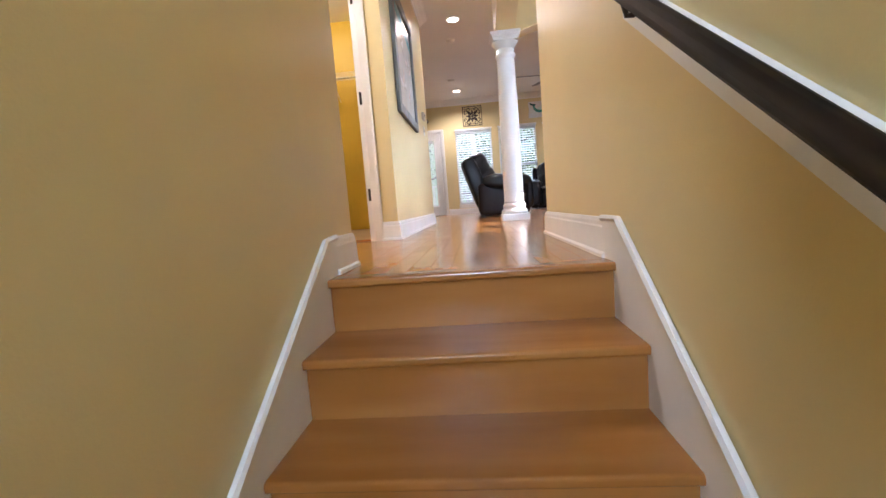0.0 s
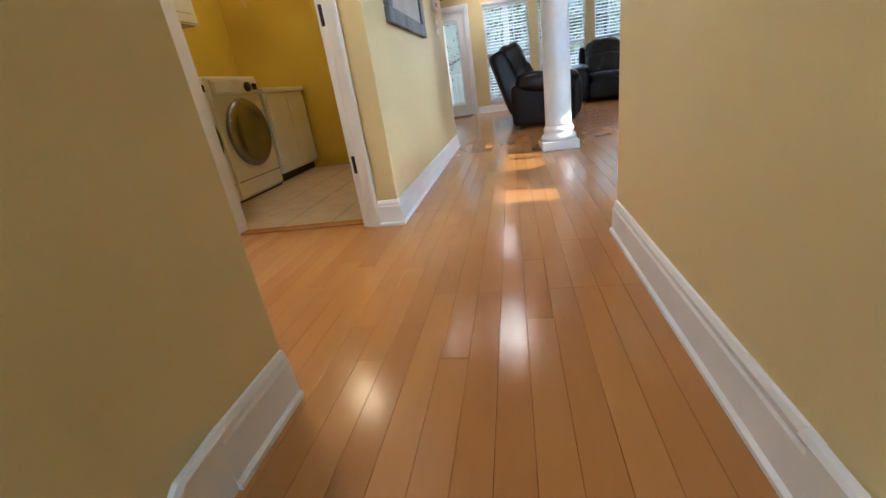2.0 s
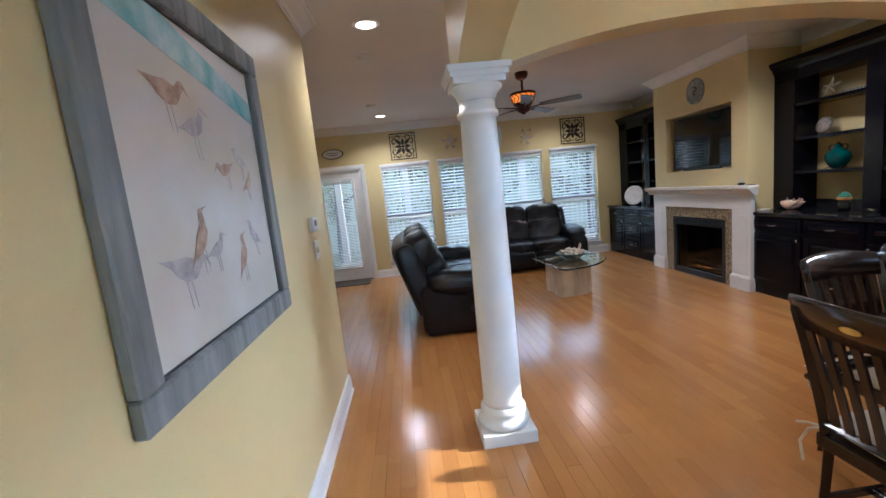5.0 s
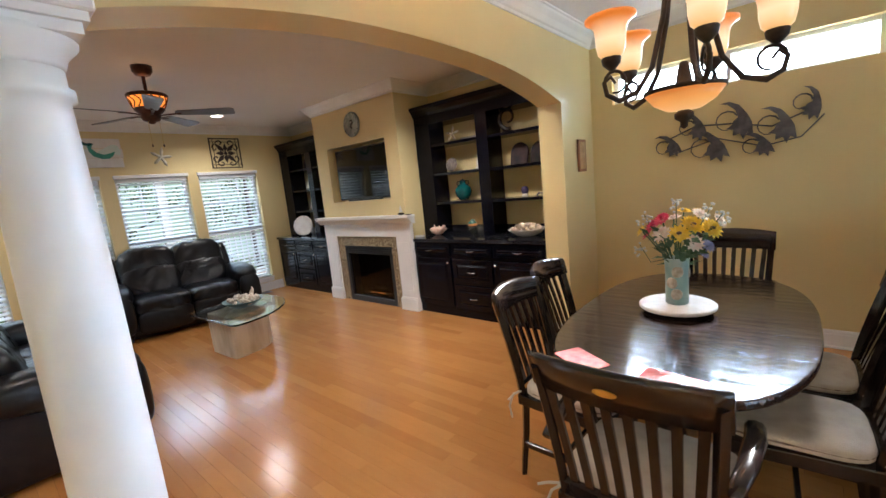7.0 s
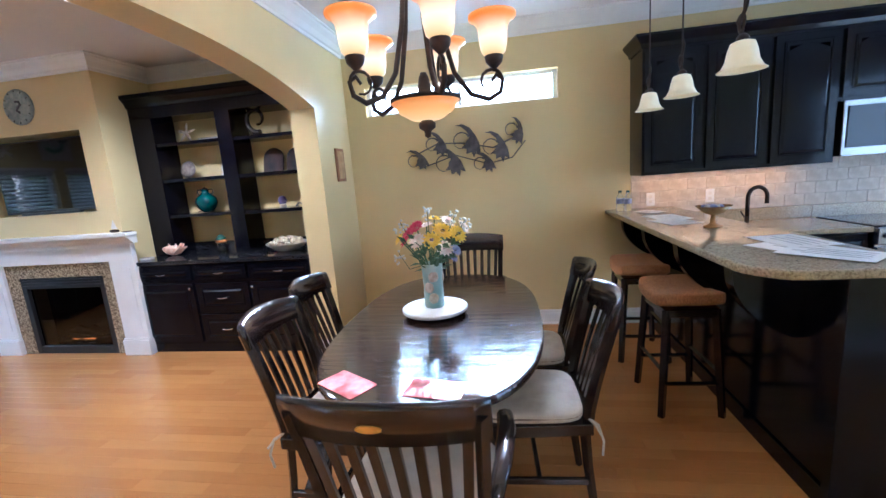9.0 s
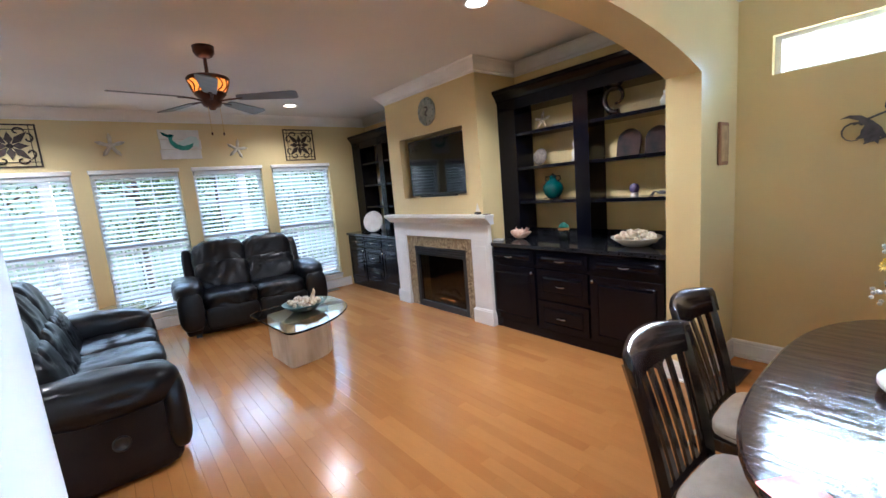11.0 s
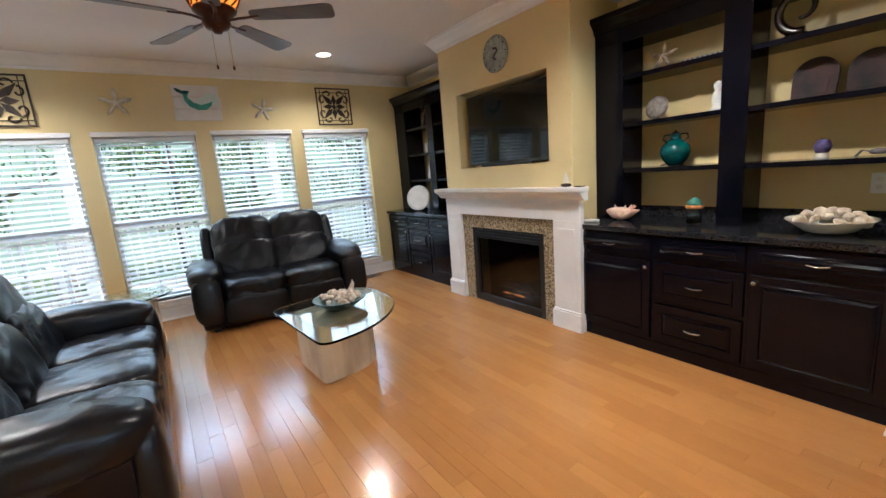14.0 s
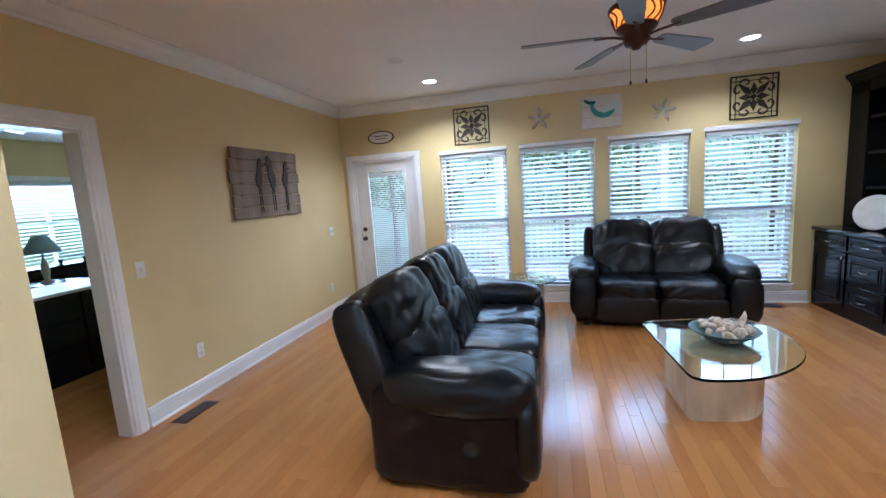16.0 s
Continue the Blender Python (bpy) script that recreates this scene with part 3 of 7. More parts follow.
# ---------- windows and blinds ----------
def blind(parent, x0, x1, z0, z1, y, tilt=24, pitch=0.056):
    """Head rail, slats, bottom rail and cords; parts of the parent."""
    bl = thing("blind", "white slatted blind with open slats", "blind", group="window blinds")
    part("headrail", boxed(x0 + 0.004, x1 - 0.004, y - 0.035, y + 0.03, z1 - 0.055, z1 - 0.004, 0.004), BLIND, bl)
    me = None
    n = int((z1 - z0 - 0.09) / pitch)
    for i in range(n):
        if me is None:
            bm = bmesh.new()
            c, s = math.cos(radians(tilt)), math.sin(radians(tilt))
            prof = [(-0.029, 0.0), (-0.015, 0.0025), (0.0, 0.0035), (0.015, 0.0025), (0.029, 0.0)]
            lo = [[bm.verts.new((x, u * c - w * s, u * s + w * c + k)) for u, w in prof] for x in (x0 + 0.006, x1 - 0.006) for k in (0, 0.0026)]
            for j in range(4):
                bm.faces.new((lo[1][j], lo[1][j + 1], lo[3][j + 1], lo[3][j]))
                bm.faces.new((lo[0][j + 1], lo[0][j], lo[2][j], lo[2][j + 1]))
            bm.faces.new((lo[0][0], lo[1][0], lo[3][0], lo[2][0]))
            bm.faces.new((lo[0][4], lo[2][4], lo[3][4], lo[1][4]))
            me = bpy.data.meshes.new("slat")
            bm.to_mesh(me)
            bm.free()
            me.materials.append(BLIND)
        ob = new("slat", me)
        ob.location = (0, y, z1 - 0.08 - pitch * i)
        ob.parent = bl
    part("bottom_rail", boxed(x0 + 0.006, x1 - 0.006, y - 0.024, y + 0.024, z0 + 0.006, z0 + 0.024, 0.003), BLIND, bl)
    for k in (0.14, 0.5, 0.86):
        xc = x0 + (x1 - x0) * k
        part("cord", tube([(xc, y - 0.026, z1 - 0.05), (xc, y - 0.026, z0 + 0.02)], 0.0016, steps=4), BLIND, bl)
    return bl


for i, (xa, xb) in enumerate(WINDOWS):
    win = thing("window_%d" % (i + 1), "white double-hung window with grilles", "window", kind="structure")
    y0, y1 = YW + 0.095, YW + 0.14
    zm = 1.12
    for nm, b in (("window_frame", (xa, xa + 0.045, y0, y1, W0, W1)), ("window_frame", (xb - 0.045, xb, y0, y1, W0, W1)), ("window_frame", (xa + 0.045, xb - 0.045, y0, y1, W1 - 0.045, W1)),
                  ("window_frame", (xa + 0.045, xb - 0.045, y0, y1, W0, W0 + 0.06)), ("meeting_rail", (xa + 0.045, xb - 0.045, y0 - 0.01, y1, zm - 0.03, zm + 0.03))):
        part(nm, boxed(*b, 0.003), TRIM, win)
    for zlo, zhi in ((W0 + 0.06, zm - 0.03), (zm + 0.03, W1 - 0.045)):
        pn = part("pane", boxed(xa + 0.045, xb - 0.045, y0 + 0.018, y0 + 0.022, zlo, zhi), PANE, win)
        pn.visible_shadow = False
        for k in (1, 2):
            xc = xa + (xb - xa) * k / 3
            part("grille_bar", boxed(xc - 0.009, xc + 0.009, y0 + 0.023, y0 + 0.033, zlo, zhi), TRIM, win)
        zc = (zlo + zhi) / 2
        part("grille_bar", boxed(xa + 0.045, xb - 0.045, y0 + 0.034, y0 + 0.042, zc - 0.009, zc + 0.009), TRIM, win)
    part("window_sill", boxed(xa - 0.02, xb + 0.02, YW - 0.022, YW + 0.10, W0 - 0.028, W0, 0.006), TRIM, win)
    part("apron", boxed(xa - 0.01, xb + 0.01, YW - 0.012, YW - 0.001, W0 - 0.082, W0 - 0.03, 0.003), TRIM, win)
    part("head_trim", boxed(xa - 0.012, xb + 0.012, YW - 0.018, YW + 0.09, W1 - 0.02, W1 + 0.03, 0.006), TRIM, win)
    blind(win, xa + 0.01, xb - 0.01, W0 + 0.01, W1 - 0.02, YW + 0.045)

# garden door
cased_opening("door_3", pose(-1.50, YW - 0.001, 0, 0, 0, 180), 0.90, 2.0, "white cased garden door opening")
door = thing("door_4", "white garden door with a full glass light and blind", "door", kind="structure")
for b in ((-1.93, -1.745, 0.01, 1.99), (-1.215, -1.07, 0.01, 1.99)):
    part("stile", boxed(b[0], b[1], YW + 0.03, YW + 0.075, b[2], b[3], 0.002), TRIM, door)
part("bottom_rail", boxed(-1.745, -1.215, YW + 0.03, YW + 0.075, 0.01, 0.24), TRIM, door)
part("top_rail", boxed(-1.745, -1.215, YW + 0.03, YW + 0.075, 1.85, 1.99), TRIM, door)
for b in ((-1.775, -1.74, 0.21, 1.88), (-1.22, -1.185, 0.21, 1.88), (-1.74, -1.22, 0.21, 0.245), (-1.74, -1.22, 1.845, 1.88)):
    part("light_frame", boxed(b[0], b[1], YW + 0.018, YW + 0.03, b[2], b[3], 0.004), TRIM, door)
pn = part("pane", boxed(-1.745, -1.215, YW + 0.066, YW + 0.070, 0.24, 1.85), PANE, door)
pn.visible_shadow = False
for z, nm in ((0.93, "door_knob"), (1.06, "deadbolt")):
    part(nm, lathe([(0.0, 0), (0.03, 0.001), (0.03, 0.008), (0.012, 0.012), (0.012, 0.03), (0.026, 0.04), (0.028, 0.052), (0.018, 0.064), (0, 0.066)] if nm == "door_knob" else [(0.0, 0), (0.032, 0.001), (0.03, 0.012), (0.012, 0.016), (0.01, 0.03), (0, 0.031)], 18, at=(-1.86, YW + 0.03, z), turn=Euler((radians(90), 0, 0)).to_matrix().to_4x4()), IRON, door, smooth=True)
part("threshold", boxed(-1.95, -1.05, YW - 0.01, YW + 0.15, 0, 0.012, 0.003), BRONZE, door)
blind(door, -1.735, -1.225, 0.25, 1.84, YW + 0.052, 10, 0.028)
single("door_mat", boxed(-1.86, -1.08, 5.02, 5.46, 0.001, 0.014, 0.004), mat("mat_grey", (0.12, 0.11, 0.10), 0.95, second=(0.07, 0.065, 0.06), scale=40, bump=0.8, bscale=200), "dark grey door mat by the garden door", "mat")

# high window in the east wall
win = thing("window_5", "narrow frosted high window", "window", kind="structure")
for b in ((-1.86, -1.82, 2.08, 2.335), (-0.14, -0.10, 2.08, 2.335), (-1.82, -0.14, 2.08, 2.095), (-1.82, -0.14, 2.305, 2.335), (-1.00, -0.97, 2.11, 2.305)):
    part("window_frame", boxed(XR + 0.06, XR + 0.12, b[0], b[1], b[2], b[3], 0.003), TRIM, win)
pn = part("pane", boxed(XR + 0.085, XR + 0.089, -1.82, -0.14, 2.11, 2.305), PANE, win)
pn.visible_shadow = False

# kitchen and bedroom windows, and the assumed entry window
for nm, x0, x1, z0, z1, y in (("window_6", 0.55, 3.65, 0.6, 2.3, -5.70), ("window_8", -0.75, 0.05, 0.6, 2.2, -7.36)):
    win = thing(nm, "white framed window", "window", kind="structure")
    for b in ((x0, x0 + 0.05, z0, z1), (x1 - 0.05, x1, z0, z1), (x0 + 0.05, x1 - 0.05, z0, z0 + 0.05), (x0 + 0.05, x1 - 0.05, z1 - 0.05, z1), ((x0 + x1) / 2 - 0.02, (x0 + x1) / 2 + 0.02, z0 + 0.05, z1 - 0.05)):
        part("window_frame", boxed(b[0], b[1], y - 0.03, y + 0.03, b[2], b[3], 0.003), TRIM, win)
    pn = part("pane", boxed(x0 + 0.05, x1 - 0.05, y - 0.002, y + 0.002, z0 + 0.05, z1 - 0.05), PANE, win)
    pn.visible_shadow = False
win = thing("window_7", "white framed bedroom window", "window", kind="structure")
for b in ((4.3, 4.35, 0.72, 2.11), (5.8, 5.85, 0.72, 2.11), (4.35, 5.8, 0.72, 0.77), (4.35, 5.8, 2.06, 2.11), (4.35, 5.8, 1.40, 1.44), (5.055, 5.095, 0.77, 2.06)):
    part("window_frame", boxed(-7.29, -7.24, *b, 0.003), TRIM, win)
for b in ((4.22, 4.3, 0.70, 2.19), (5.85, 5.93, 0.70, 2.19), (4.3, 5.85, 2.11, 2.19)):
    part("casing", boxed(-7.199, -7.18, *b, 0.003), TRIM, win)
part("window_sill", boxed(-7.24, -7.14, 4.2, 5.95, 0.695, 0.72, 0.004), TRIM, win)
bb = blind(None, -5.84, -4.31, 0.74, 2.09, -7.20, 20)
bb.matrix_world = Matrix(((0, 1, 0, 0), (-1, 0, 0, 0), (0, 0, 1, 0), (0, 0, 0, 1)))

# ---------- fireplace ----------
fp = thing("fireplace", "white mantelpiece with granite surround and black firebox", "fireplace")
MX = 3.49
part("mantel_shelf", moulding([(MX, 2.03), (MX, 3.95)], [(0, 1.09), (0.05, 1.09), (0.055, 1.10), (0.075, 1.115), (0.09, 1.14), (0.12, 1.155), (0.125, 1.165), (0.13, 1.165), (0.13, 1.195), (0, 1.195)]), TRIM, fp)
for ya, yb in ((2.03, 2.05), (3.93, 3.95)):
    part("shelf_end", boxed(MX - 0.128, MX - 0.001, ya - 0.012, yb + 0.012, 1.163, 1.193, 0.003), TRIM, fp)
part("frieze", boxed(MX - 0.05, MX - 0.001, 2.07, 3.85, 0.925, 1.09, 0.002), TRIM, fp)
part("frieze_bead", boxed(MX - 0.058, MX - 0.05, 2.07, 3.85, 1.062, 1.076, 0.003), TRIM, fp)
for y0, y1 in ((2.07, 2.34), (3.60, 3.85)):
    leg = part("leg", boxed(MX - 0.05, MX - 0.001, y0, y1, 0.16, 0.925, 0.002), TRIM, fp)
    part("leg_panel", boxed(MX - 0.056, MX - 0.05, y0 + 0.05, y1 - 0.05, 0.25, 0.86, 0.004), TRIM, leg)
    part("leg_base", boxed(MX - 0.072, MX - 0.001, y0 - 0.012, y1 + 0.012, 0, 0.15, 0.003), TRIM, leg)
    part("leg_base_cap", boxed(MX - 0.064, MX - 0.001, y0 - 0.006, y1 + 0.006, 0.15, 0.168, 0.005), TRIM, leg)
for y0, y1, z0, z1 in ((2.34, 2.47, 0, 0.925), (3.45, 3.60, 0, 0.925), (2.47, 3.45, 0.79, 0.925)):
    part("granite_slab", boxed(MX - 0.024, MX - 0.001, y0, y1, z0, z1, 0.0015), GRANITE, fp, "speckled brown granite")
fb = part("firebox", boxed(MX + 0.19, MX + 0.205, 2.47, 3.45, 0.0, 0.79), FIREBLACK, fp, "black metal firebox")
for b in ((MX - 0.02, MX + 0.03, 2.47, 2.53, 0, 0.79), (MX - 0.02, MX + 0.03, 3.39, 3.45, 0, 0.79), (MX - 0.02, MX + 0.03, 2.53, 3.39, 0.68, 0.79), (MX - 0.02, MX + 0.03, 2.53, 3.39, 0, 0.075)):
    part("firebox_trim", boxed(*b, 0.003), FIREBLACK, fb)
for k in range(3):
    part("louvre", boxed(MX - 0.026, MX - 0.018, 2.50, 3.42, 0.702 + 0.028 * k, 0.715 + 0.028 * k), BLACKPL, fb)
part("glass_front", boxed(MX + 0.012, MX + 0.016, 2.53, 3.39, 0.075, 0.68), glass("smoked_glass", (0.20, 0.20, 0.21)), fb)
part("ember_bed", soft(0.12, 0.62, 0.09, 3, 7, 0.02, 14, 3, at=(MX + 0.11, 2.96, 0.11)), FIREBLACK, fb)
for k in range(4):
    part("log", tube([(MX + 0.09 + 0.01 * k, 2.72 + 0.08 * k, 0.16 + 0.03 * (k % 2)), (MX + 0.13, 2.90 + 0.09 * k, 0.22 - 0.03 * (k % 2))], [0.028, 0.034], steps=7), BARK, fb)
part("ember_strip", boxed(MX + 0.04, MX + 0.06, 2.80, 3.06, 0.125, 0.135), glow("embers", (1.0, 0.28, 0.05), 0.85, (0.2, 0.05, 0.02)), fb, "glowing orange embers")

# television in its niche
tv = thing("television", "black flat television in a wall niche", "television")
part("tv_frame", boxed(3.545, 3.60, 2.43, 3.50, 1.42, 2.10, 0.006), BLACKPL, tv)
part("tv_screen", boxed(3.541, 3.546, 2.445, 3.485, 1.445, 2.085), SCREEN, tv)
part("soundbar", boxed(3.52, 3.56, 2.62, 3.30, 1.402, 1.425, 0.005), BLACKPL, tv)
part("wall_plate", boxed(3.60, 3.70, 2.8, 3.15, 1.6, 1.9), BLACKPL, tv)

# ---------- built-in cabinets ----------
def raised_front(parent, name, x, y0, y1, z0, z1, pull="", material=None):
    """A raised-panel front facing -x, with its pull."""
    material = material or ESPRESSO
    f = part(name, boxed(x - 0.02, x, y0 + 0.004, y1 - 0.004, z0 + 0.004, z1 - 0.004, 0.003), material, parent)
    w = min(0.055, (z1 - z0) * 0.25, (y1 - y0) * 0.22)
    bm = bmesh.new()
    a = [(y0 + w, z0 + w), (y1 - w, z0 + w), (y1 - w, z1 - w), (y0 + w, z1 - w)]
    steps = [(0, x - 0.02), (0.004, x - 0.0275), (0.011, x - 0.0275), (0.016, x - 0.021), (0.032, x - 0.027)]
    rings = []
    for o, xx in steps:
        rings.append([bm.verts.new((xx, p[0] + (o if p[0] < (y0 + y1) / 2 else -o), p[1] + (o if p[1] < (z0 + z1) / 2 else -o))) for p in a])
    for r0, r1 in zip(rings, rings[1:]):
        for i in range(4):
            bm.faces.new((r0[i], r0[(i + 1) % 4], r1[(i + 1) % 4], r1[i]))
    bm.faces.new(rings[-1])
    bmesh.ops.recalc_face_normals(bm, faces=bm.faces)
    part("raised_panel", bm, material, f)
    if pull:
        yc, zc = (y0 + y1) / 2, (z0 + z1) / 2
        if pull == "bar":
            part("handle", tube([(x - 0.02, yc - 0.05, zc), (x - 0.042, yc - 0.045, zc - 0.004), (x - 0.048, yc, zc - 0.010), (x - 0.042, yc + 0.045, zc - 0.004), (x - 0.02, yc + 0.05, zc)], 0.0045, steps=6), CHROME, f, "curved nickel pull", smooth=True)
        else:
            yk = y0 + 0.028 if pull == "knob_low" else y1 - 0.028
            part("handle", lathe([(0.006, 0), (0.006, 0.012), (0.014, 0.018), (0.014, 0.024), (0, 0.028)], 12, at=(x - 0.02, yk, z1 - 0.05), turn=Euler((0, radians(-90), 0)).to_matrix().to_4x4()), CHROME, f, "small nickel knob", smooth=True)
    return f


BX = 3.50
base = thing("base_cabinet", "espresso built-in base cabinet with raised panels", "cabinet")
part("carcass", boxed(BX, XR - 0.002, 0.325, 2.165, 0.0, 0.86), ESPRESSO, base)
part("toe_board", boxed(BX - 0.004, BX, 0.33, 2.16, 0.0, 0.085), ESPRESSO, base)
for y0, y1, rows in ((1.53, 2.14, ((0.70, 0.85, "bar"), (0.10, 0.68, "knob_low"))), (0.97, 1.51, ((0.70, 0.85, "bar"), (0.40, 0.68, "bar"), (0.10, 0.38, "bar"))), (0.35, 0.95, ((0.70, 0.85, "bar"), (0.10, 0.68, "knob_high")))):
    for z0, z1, pull in rows:
        raised_front(base, "drawer_front" if pull == "bar" else "cabinet_door", BX, y0, y1, z0, z1, pull)
top = thing("stone_worktop", "polished black top on the built-in cabinet", "countertop")
part("slab", boxed(BX - 0.035, XR - 0.003, 0.322, 2.166, 0.862, 0.90, 0.006, 2), BLACKSTONE, top)
part("upstand", boxed(XR - 0.03, XR - 0.003, 0.322, 2.166, 0.90, 0.985, 0.003), BLACKSTONE, top)
hut = thing("bookcase", "espresso open bookcase with crown on the built-in cabinet", "bookcase")
HX = 3.79
for y0, y1 in ((1.93, 2.165), (1.11, 1.26), (0.325, 0.37)):
    part("upright", boxed(HX, XR - 0.032, y0, y1, 0.902, 2.33, 0.002), ESPRESSO, hut)
part("head_board", boxed(HX, XR - 0.005, 0.325, 2.165, 2.225, 2.34, 0.002), ESPRESSO, hut)
part("crown", moulding([(HX, 0.322), (HX, 2.168)], [(0, 2.33), (0.01, 2.33), (0.015, 2.36), (0.045, 2.40), (0.06, 2.41), (0.06, 2.445), (0, 2.445)]), ESPRESSO, hut)
part("crown_top", boxed(HX + 0.001, XR - 0.005, 0.322, 2.168, 2.341, 2.443), ESPRESSO, hut)
for zs in (1.30, 1.645, 1.99):
    part("shelf", boxed(HX + 0.012, XR - 0.005, 1.262, 1.928, zs - 0.032, zs, 0.002), ESPRESSO, hut)
    part("shelf", boxed(HX + 0.012, XR - 0.005, 0.372, 1.108, zs - 0.037, zs - 0.005, 0.002), ESPRESSO, hut)

# the same unit beyond the chimney breast
lb = thing("base_cabinet", "espresso built-in base cabinet beside the windows", "cabinet")
part("carcass", boxed(3.55, XR - 0.002, 3.875, 5.47, 0.0, 0.84), ESPRESSO, lb)
for y0, y1, rows in ((4.93, 5.45, ((0.68, 0.83, "bar"), (0.10, 0.66, "knob_low"))), (4.41, 4.91, ((0.68, 0.83, "bar"), (0.38, 0.66, "bar"), (0.10, 0.36, "bar"))), (3.89, 4.39, ((0.68, 0.83, "bar"), (0.10, 0.66, "knob_high")))):
    for z0, z1, pull in rows:
        raised_front(lb, "drawer_front" if pull == "bar" else "cabinet_door", 3.55, y0, y1, z0, z1, pull)
top2 = thing("stone_worktop", "polished black top beside the windows", "countertop")
part("slab", boxed(3.515, XR - 0.003, 3.873, 5.48, 0.842, 0.88, 0.006, 2), BLACKSTONE, top2)
part("upstand", boxed(XR - 0.03, XR - 0.003, 3.873, 5.48, 0.88, 0.965, 0.003), BLACKSTONE, top2)
hut2 = thing("bookcase", "espresso open bookcase beside the windows", "bookcase")
for y0, y1 in ((5.20, 5.46), (4.52, 4.66), (3.875, 3.95)):
    part("upright", boxed(HX, XR - 0.032, y0, y1, 0.882, 2.33, 0.002), ESPRESSO, hut2)
part("head_board", boxed(HX, XR - 0.005, 3.875, 5.46, 2.225, 2.34, 0.002), ESPRESSO, hut2)
part("crown", moulding([(HX, 3.873), (HX, 5.462)], [(0, 2.33), (0.01, 2.33), (0.015, 2.36), (0.045, 2.40), (0.06, 2.41), (0.06, 2.445), (0, 2.445)]), ESPRESSO, hut2)
part("crown_top", boxed(HX + 0.001, XR - 0.005, 3.873, 5.462, 2.341, 2.443), ESPRESSO, hut2)
for zs in (1.30, 1.645, 1.99):
    part("shelf", boxed(HX + 0.012, XR - 0.005, 4.662, 5.198, zs - 0.032, zs, 0.002), ESPRESSO, hut2)
    part("shelf", boxed(HX + 0.012, XR - 0.005, 3.952, 4.518, zs - 0.032, zs, 0.002), ESPRESSO, hut2)

# ---------- living room furniture ----------
def turned(rx=0, ry_=0, rz=0):
    return Euler((radians(rx), radians(ry_), radians(rz))).to_matrix().to_4x4()


def recliner(name, label, m, length, seats):
    """A padded recliner couch: local x along it, y towards its front, seat at 0.45 m; origin at the middle of the back foot line."""
    s = thing(name, label, "sofa", m, group="leather couches")
    depth = 0.84
    arm = 0.25
    inner = length - 2 * arm
    w = inner / seats
    part("base", soft(length - 0.10, depth - 0.06, 0.30, 9, 8, 0.004, 4, 1, at=(0, depth / 2 + 0.0, 0.17)), BROWNLEATHER, s, smooth=True)
    for i in range(seats):
        xc = -inner / 2 + w * (i + 0.5)
        part("seat_cushion", soft(w * 1.02, 0.64, 0.21, 4.5, 22, 0.020, 5.5, 2 + i * 3.1, at=(xc, 0.545, 0.395)), LEATHER, s, smooth=True)
        part("footrest", soft(w * 1.0, 0.11, 0.28, 5, 10, 0.007, 6, 4 + i, at=(xc, 0.82, 0.21)), LEATHER, s, smooth=True)
        part("lumbar_cushion", soft(w * 1.05, 0.27, 0.40, 4.4, 24, 0.020, 5.2, 9 + i * 2.7, at=(xc, 0.205, 0.60), turn=turned(18)), LEATHER, s, smooth=True)
        part("head_cushion", soft(w * 1.05, 0.30, 0.47, 3.4, 24, 0.018, 4.4, 20 + i * 1.9, at=(xc, 0.085, 0.83), turn=turned(21)), LEATHER, s, smooth=True)
    bk = part("back_shell", soft(inner + 0.20, 0.20, 0.86, 6, 12, 0.008, 3, 5, at=(0, -0.045, 0.555), turn=turned(18)), BROWNLEATHER, s, smooth=True)
    for sd in (-1, 1):
        xa = sd * (length / 2 - arm / 2)
        part("side_panel", soft(arm * 0.72, depth - 0.02, 0.52, 9, 8, 0.004, 4, 7, at=(xa, depth / 2 + 0.0, 0.285)), BROWNLEATHER, s, smooth=True)
        part("armrest", soft(arm * 1.26, depth * 0.92, 0.25, 2.9, 18, 0.014, 4, 30 + sd, at=(xa, depth / 2 + 0.06, 0.545), turn=turned(-3)), LEATHER, s, smooth=True)
        part("arm_front", soft(arm * 1.06, 0.13, 0.46, 3.2, 10, 0.01, 6, 33 + sd, at=(xa, depth - 0.015, 0.33)), LEATHER, s, smooth=True)
        part("back_wing", soft(0.13, 0.24, 0.80, 4, 10, 0.008, 4, 37 + sd, at=(sd * (inner / 2 + 0.07), 0.0, 0.585), turn=turned(19)), LEATHER, s, smooth=True)
    for sd in (-1, 1):
        x = sd * (length / 2 - arm / 2 + arm * 0.365)
        part("recline_latch", lathe([(0.045, 0), (0.045, 0.006), (0.034, 0.008), (0.03, 0.003), (0, 0.003)], 18, at=(x, 0.55, 0.27), turn=turned(0, 90 * sd, 0)), BLACKPL, s, "round black recliner latch", smooth=True)
        for yf in (0.08, depth - 0.1):
            part("foot", boxed(sd * (length / 2 - 0.16) - 0.03, sd * (length / 2 - 0.16) + 0.03, yf - 0.03, yf + 0.03, 0, 0.05), BLACKPL, s)
    return s


# the three-seat couch looks east, the two-seat one stands before the windows
recliner("sofa", "black leather three-seat reclining sofa with wrinkled cushions", pose(-0.255, 2.91, 0, 0, 0, -90), 2.11, 3)
recliner("loveseat", "black leather two-seat reclining loveseat before the windows", pose(1.83, 5.28, 0, 0, 0, 174), 1.70, 2)

# coffee table
ct = thing("coffee_table", "kidney-shaped glass coffee table on a travertine base", "coffee table")


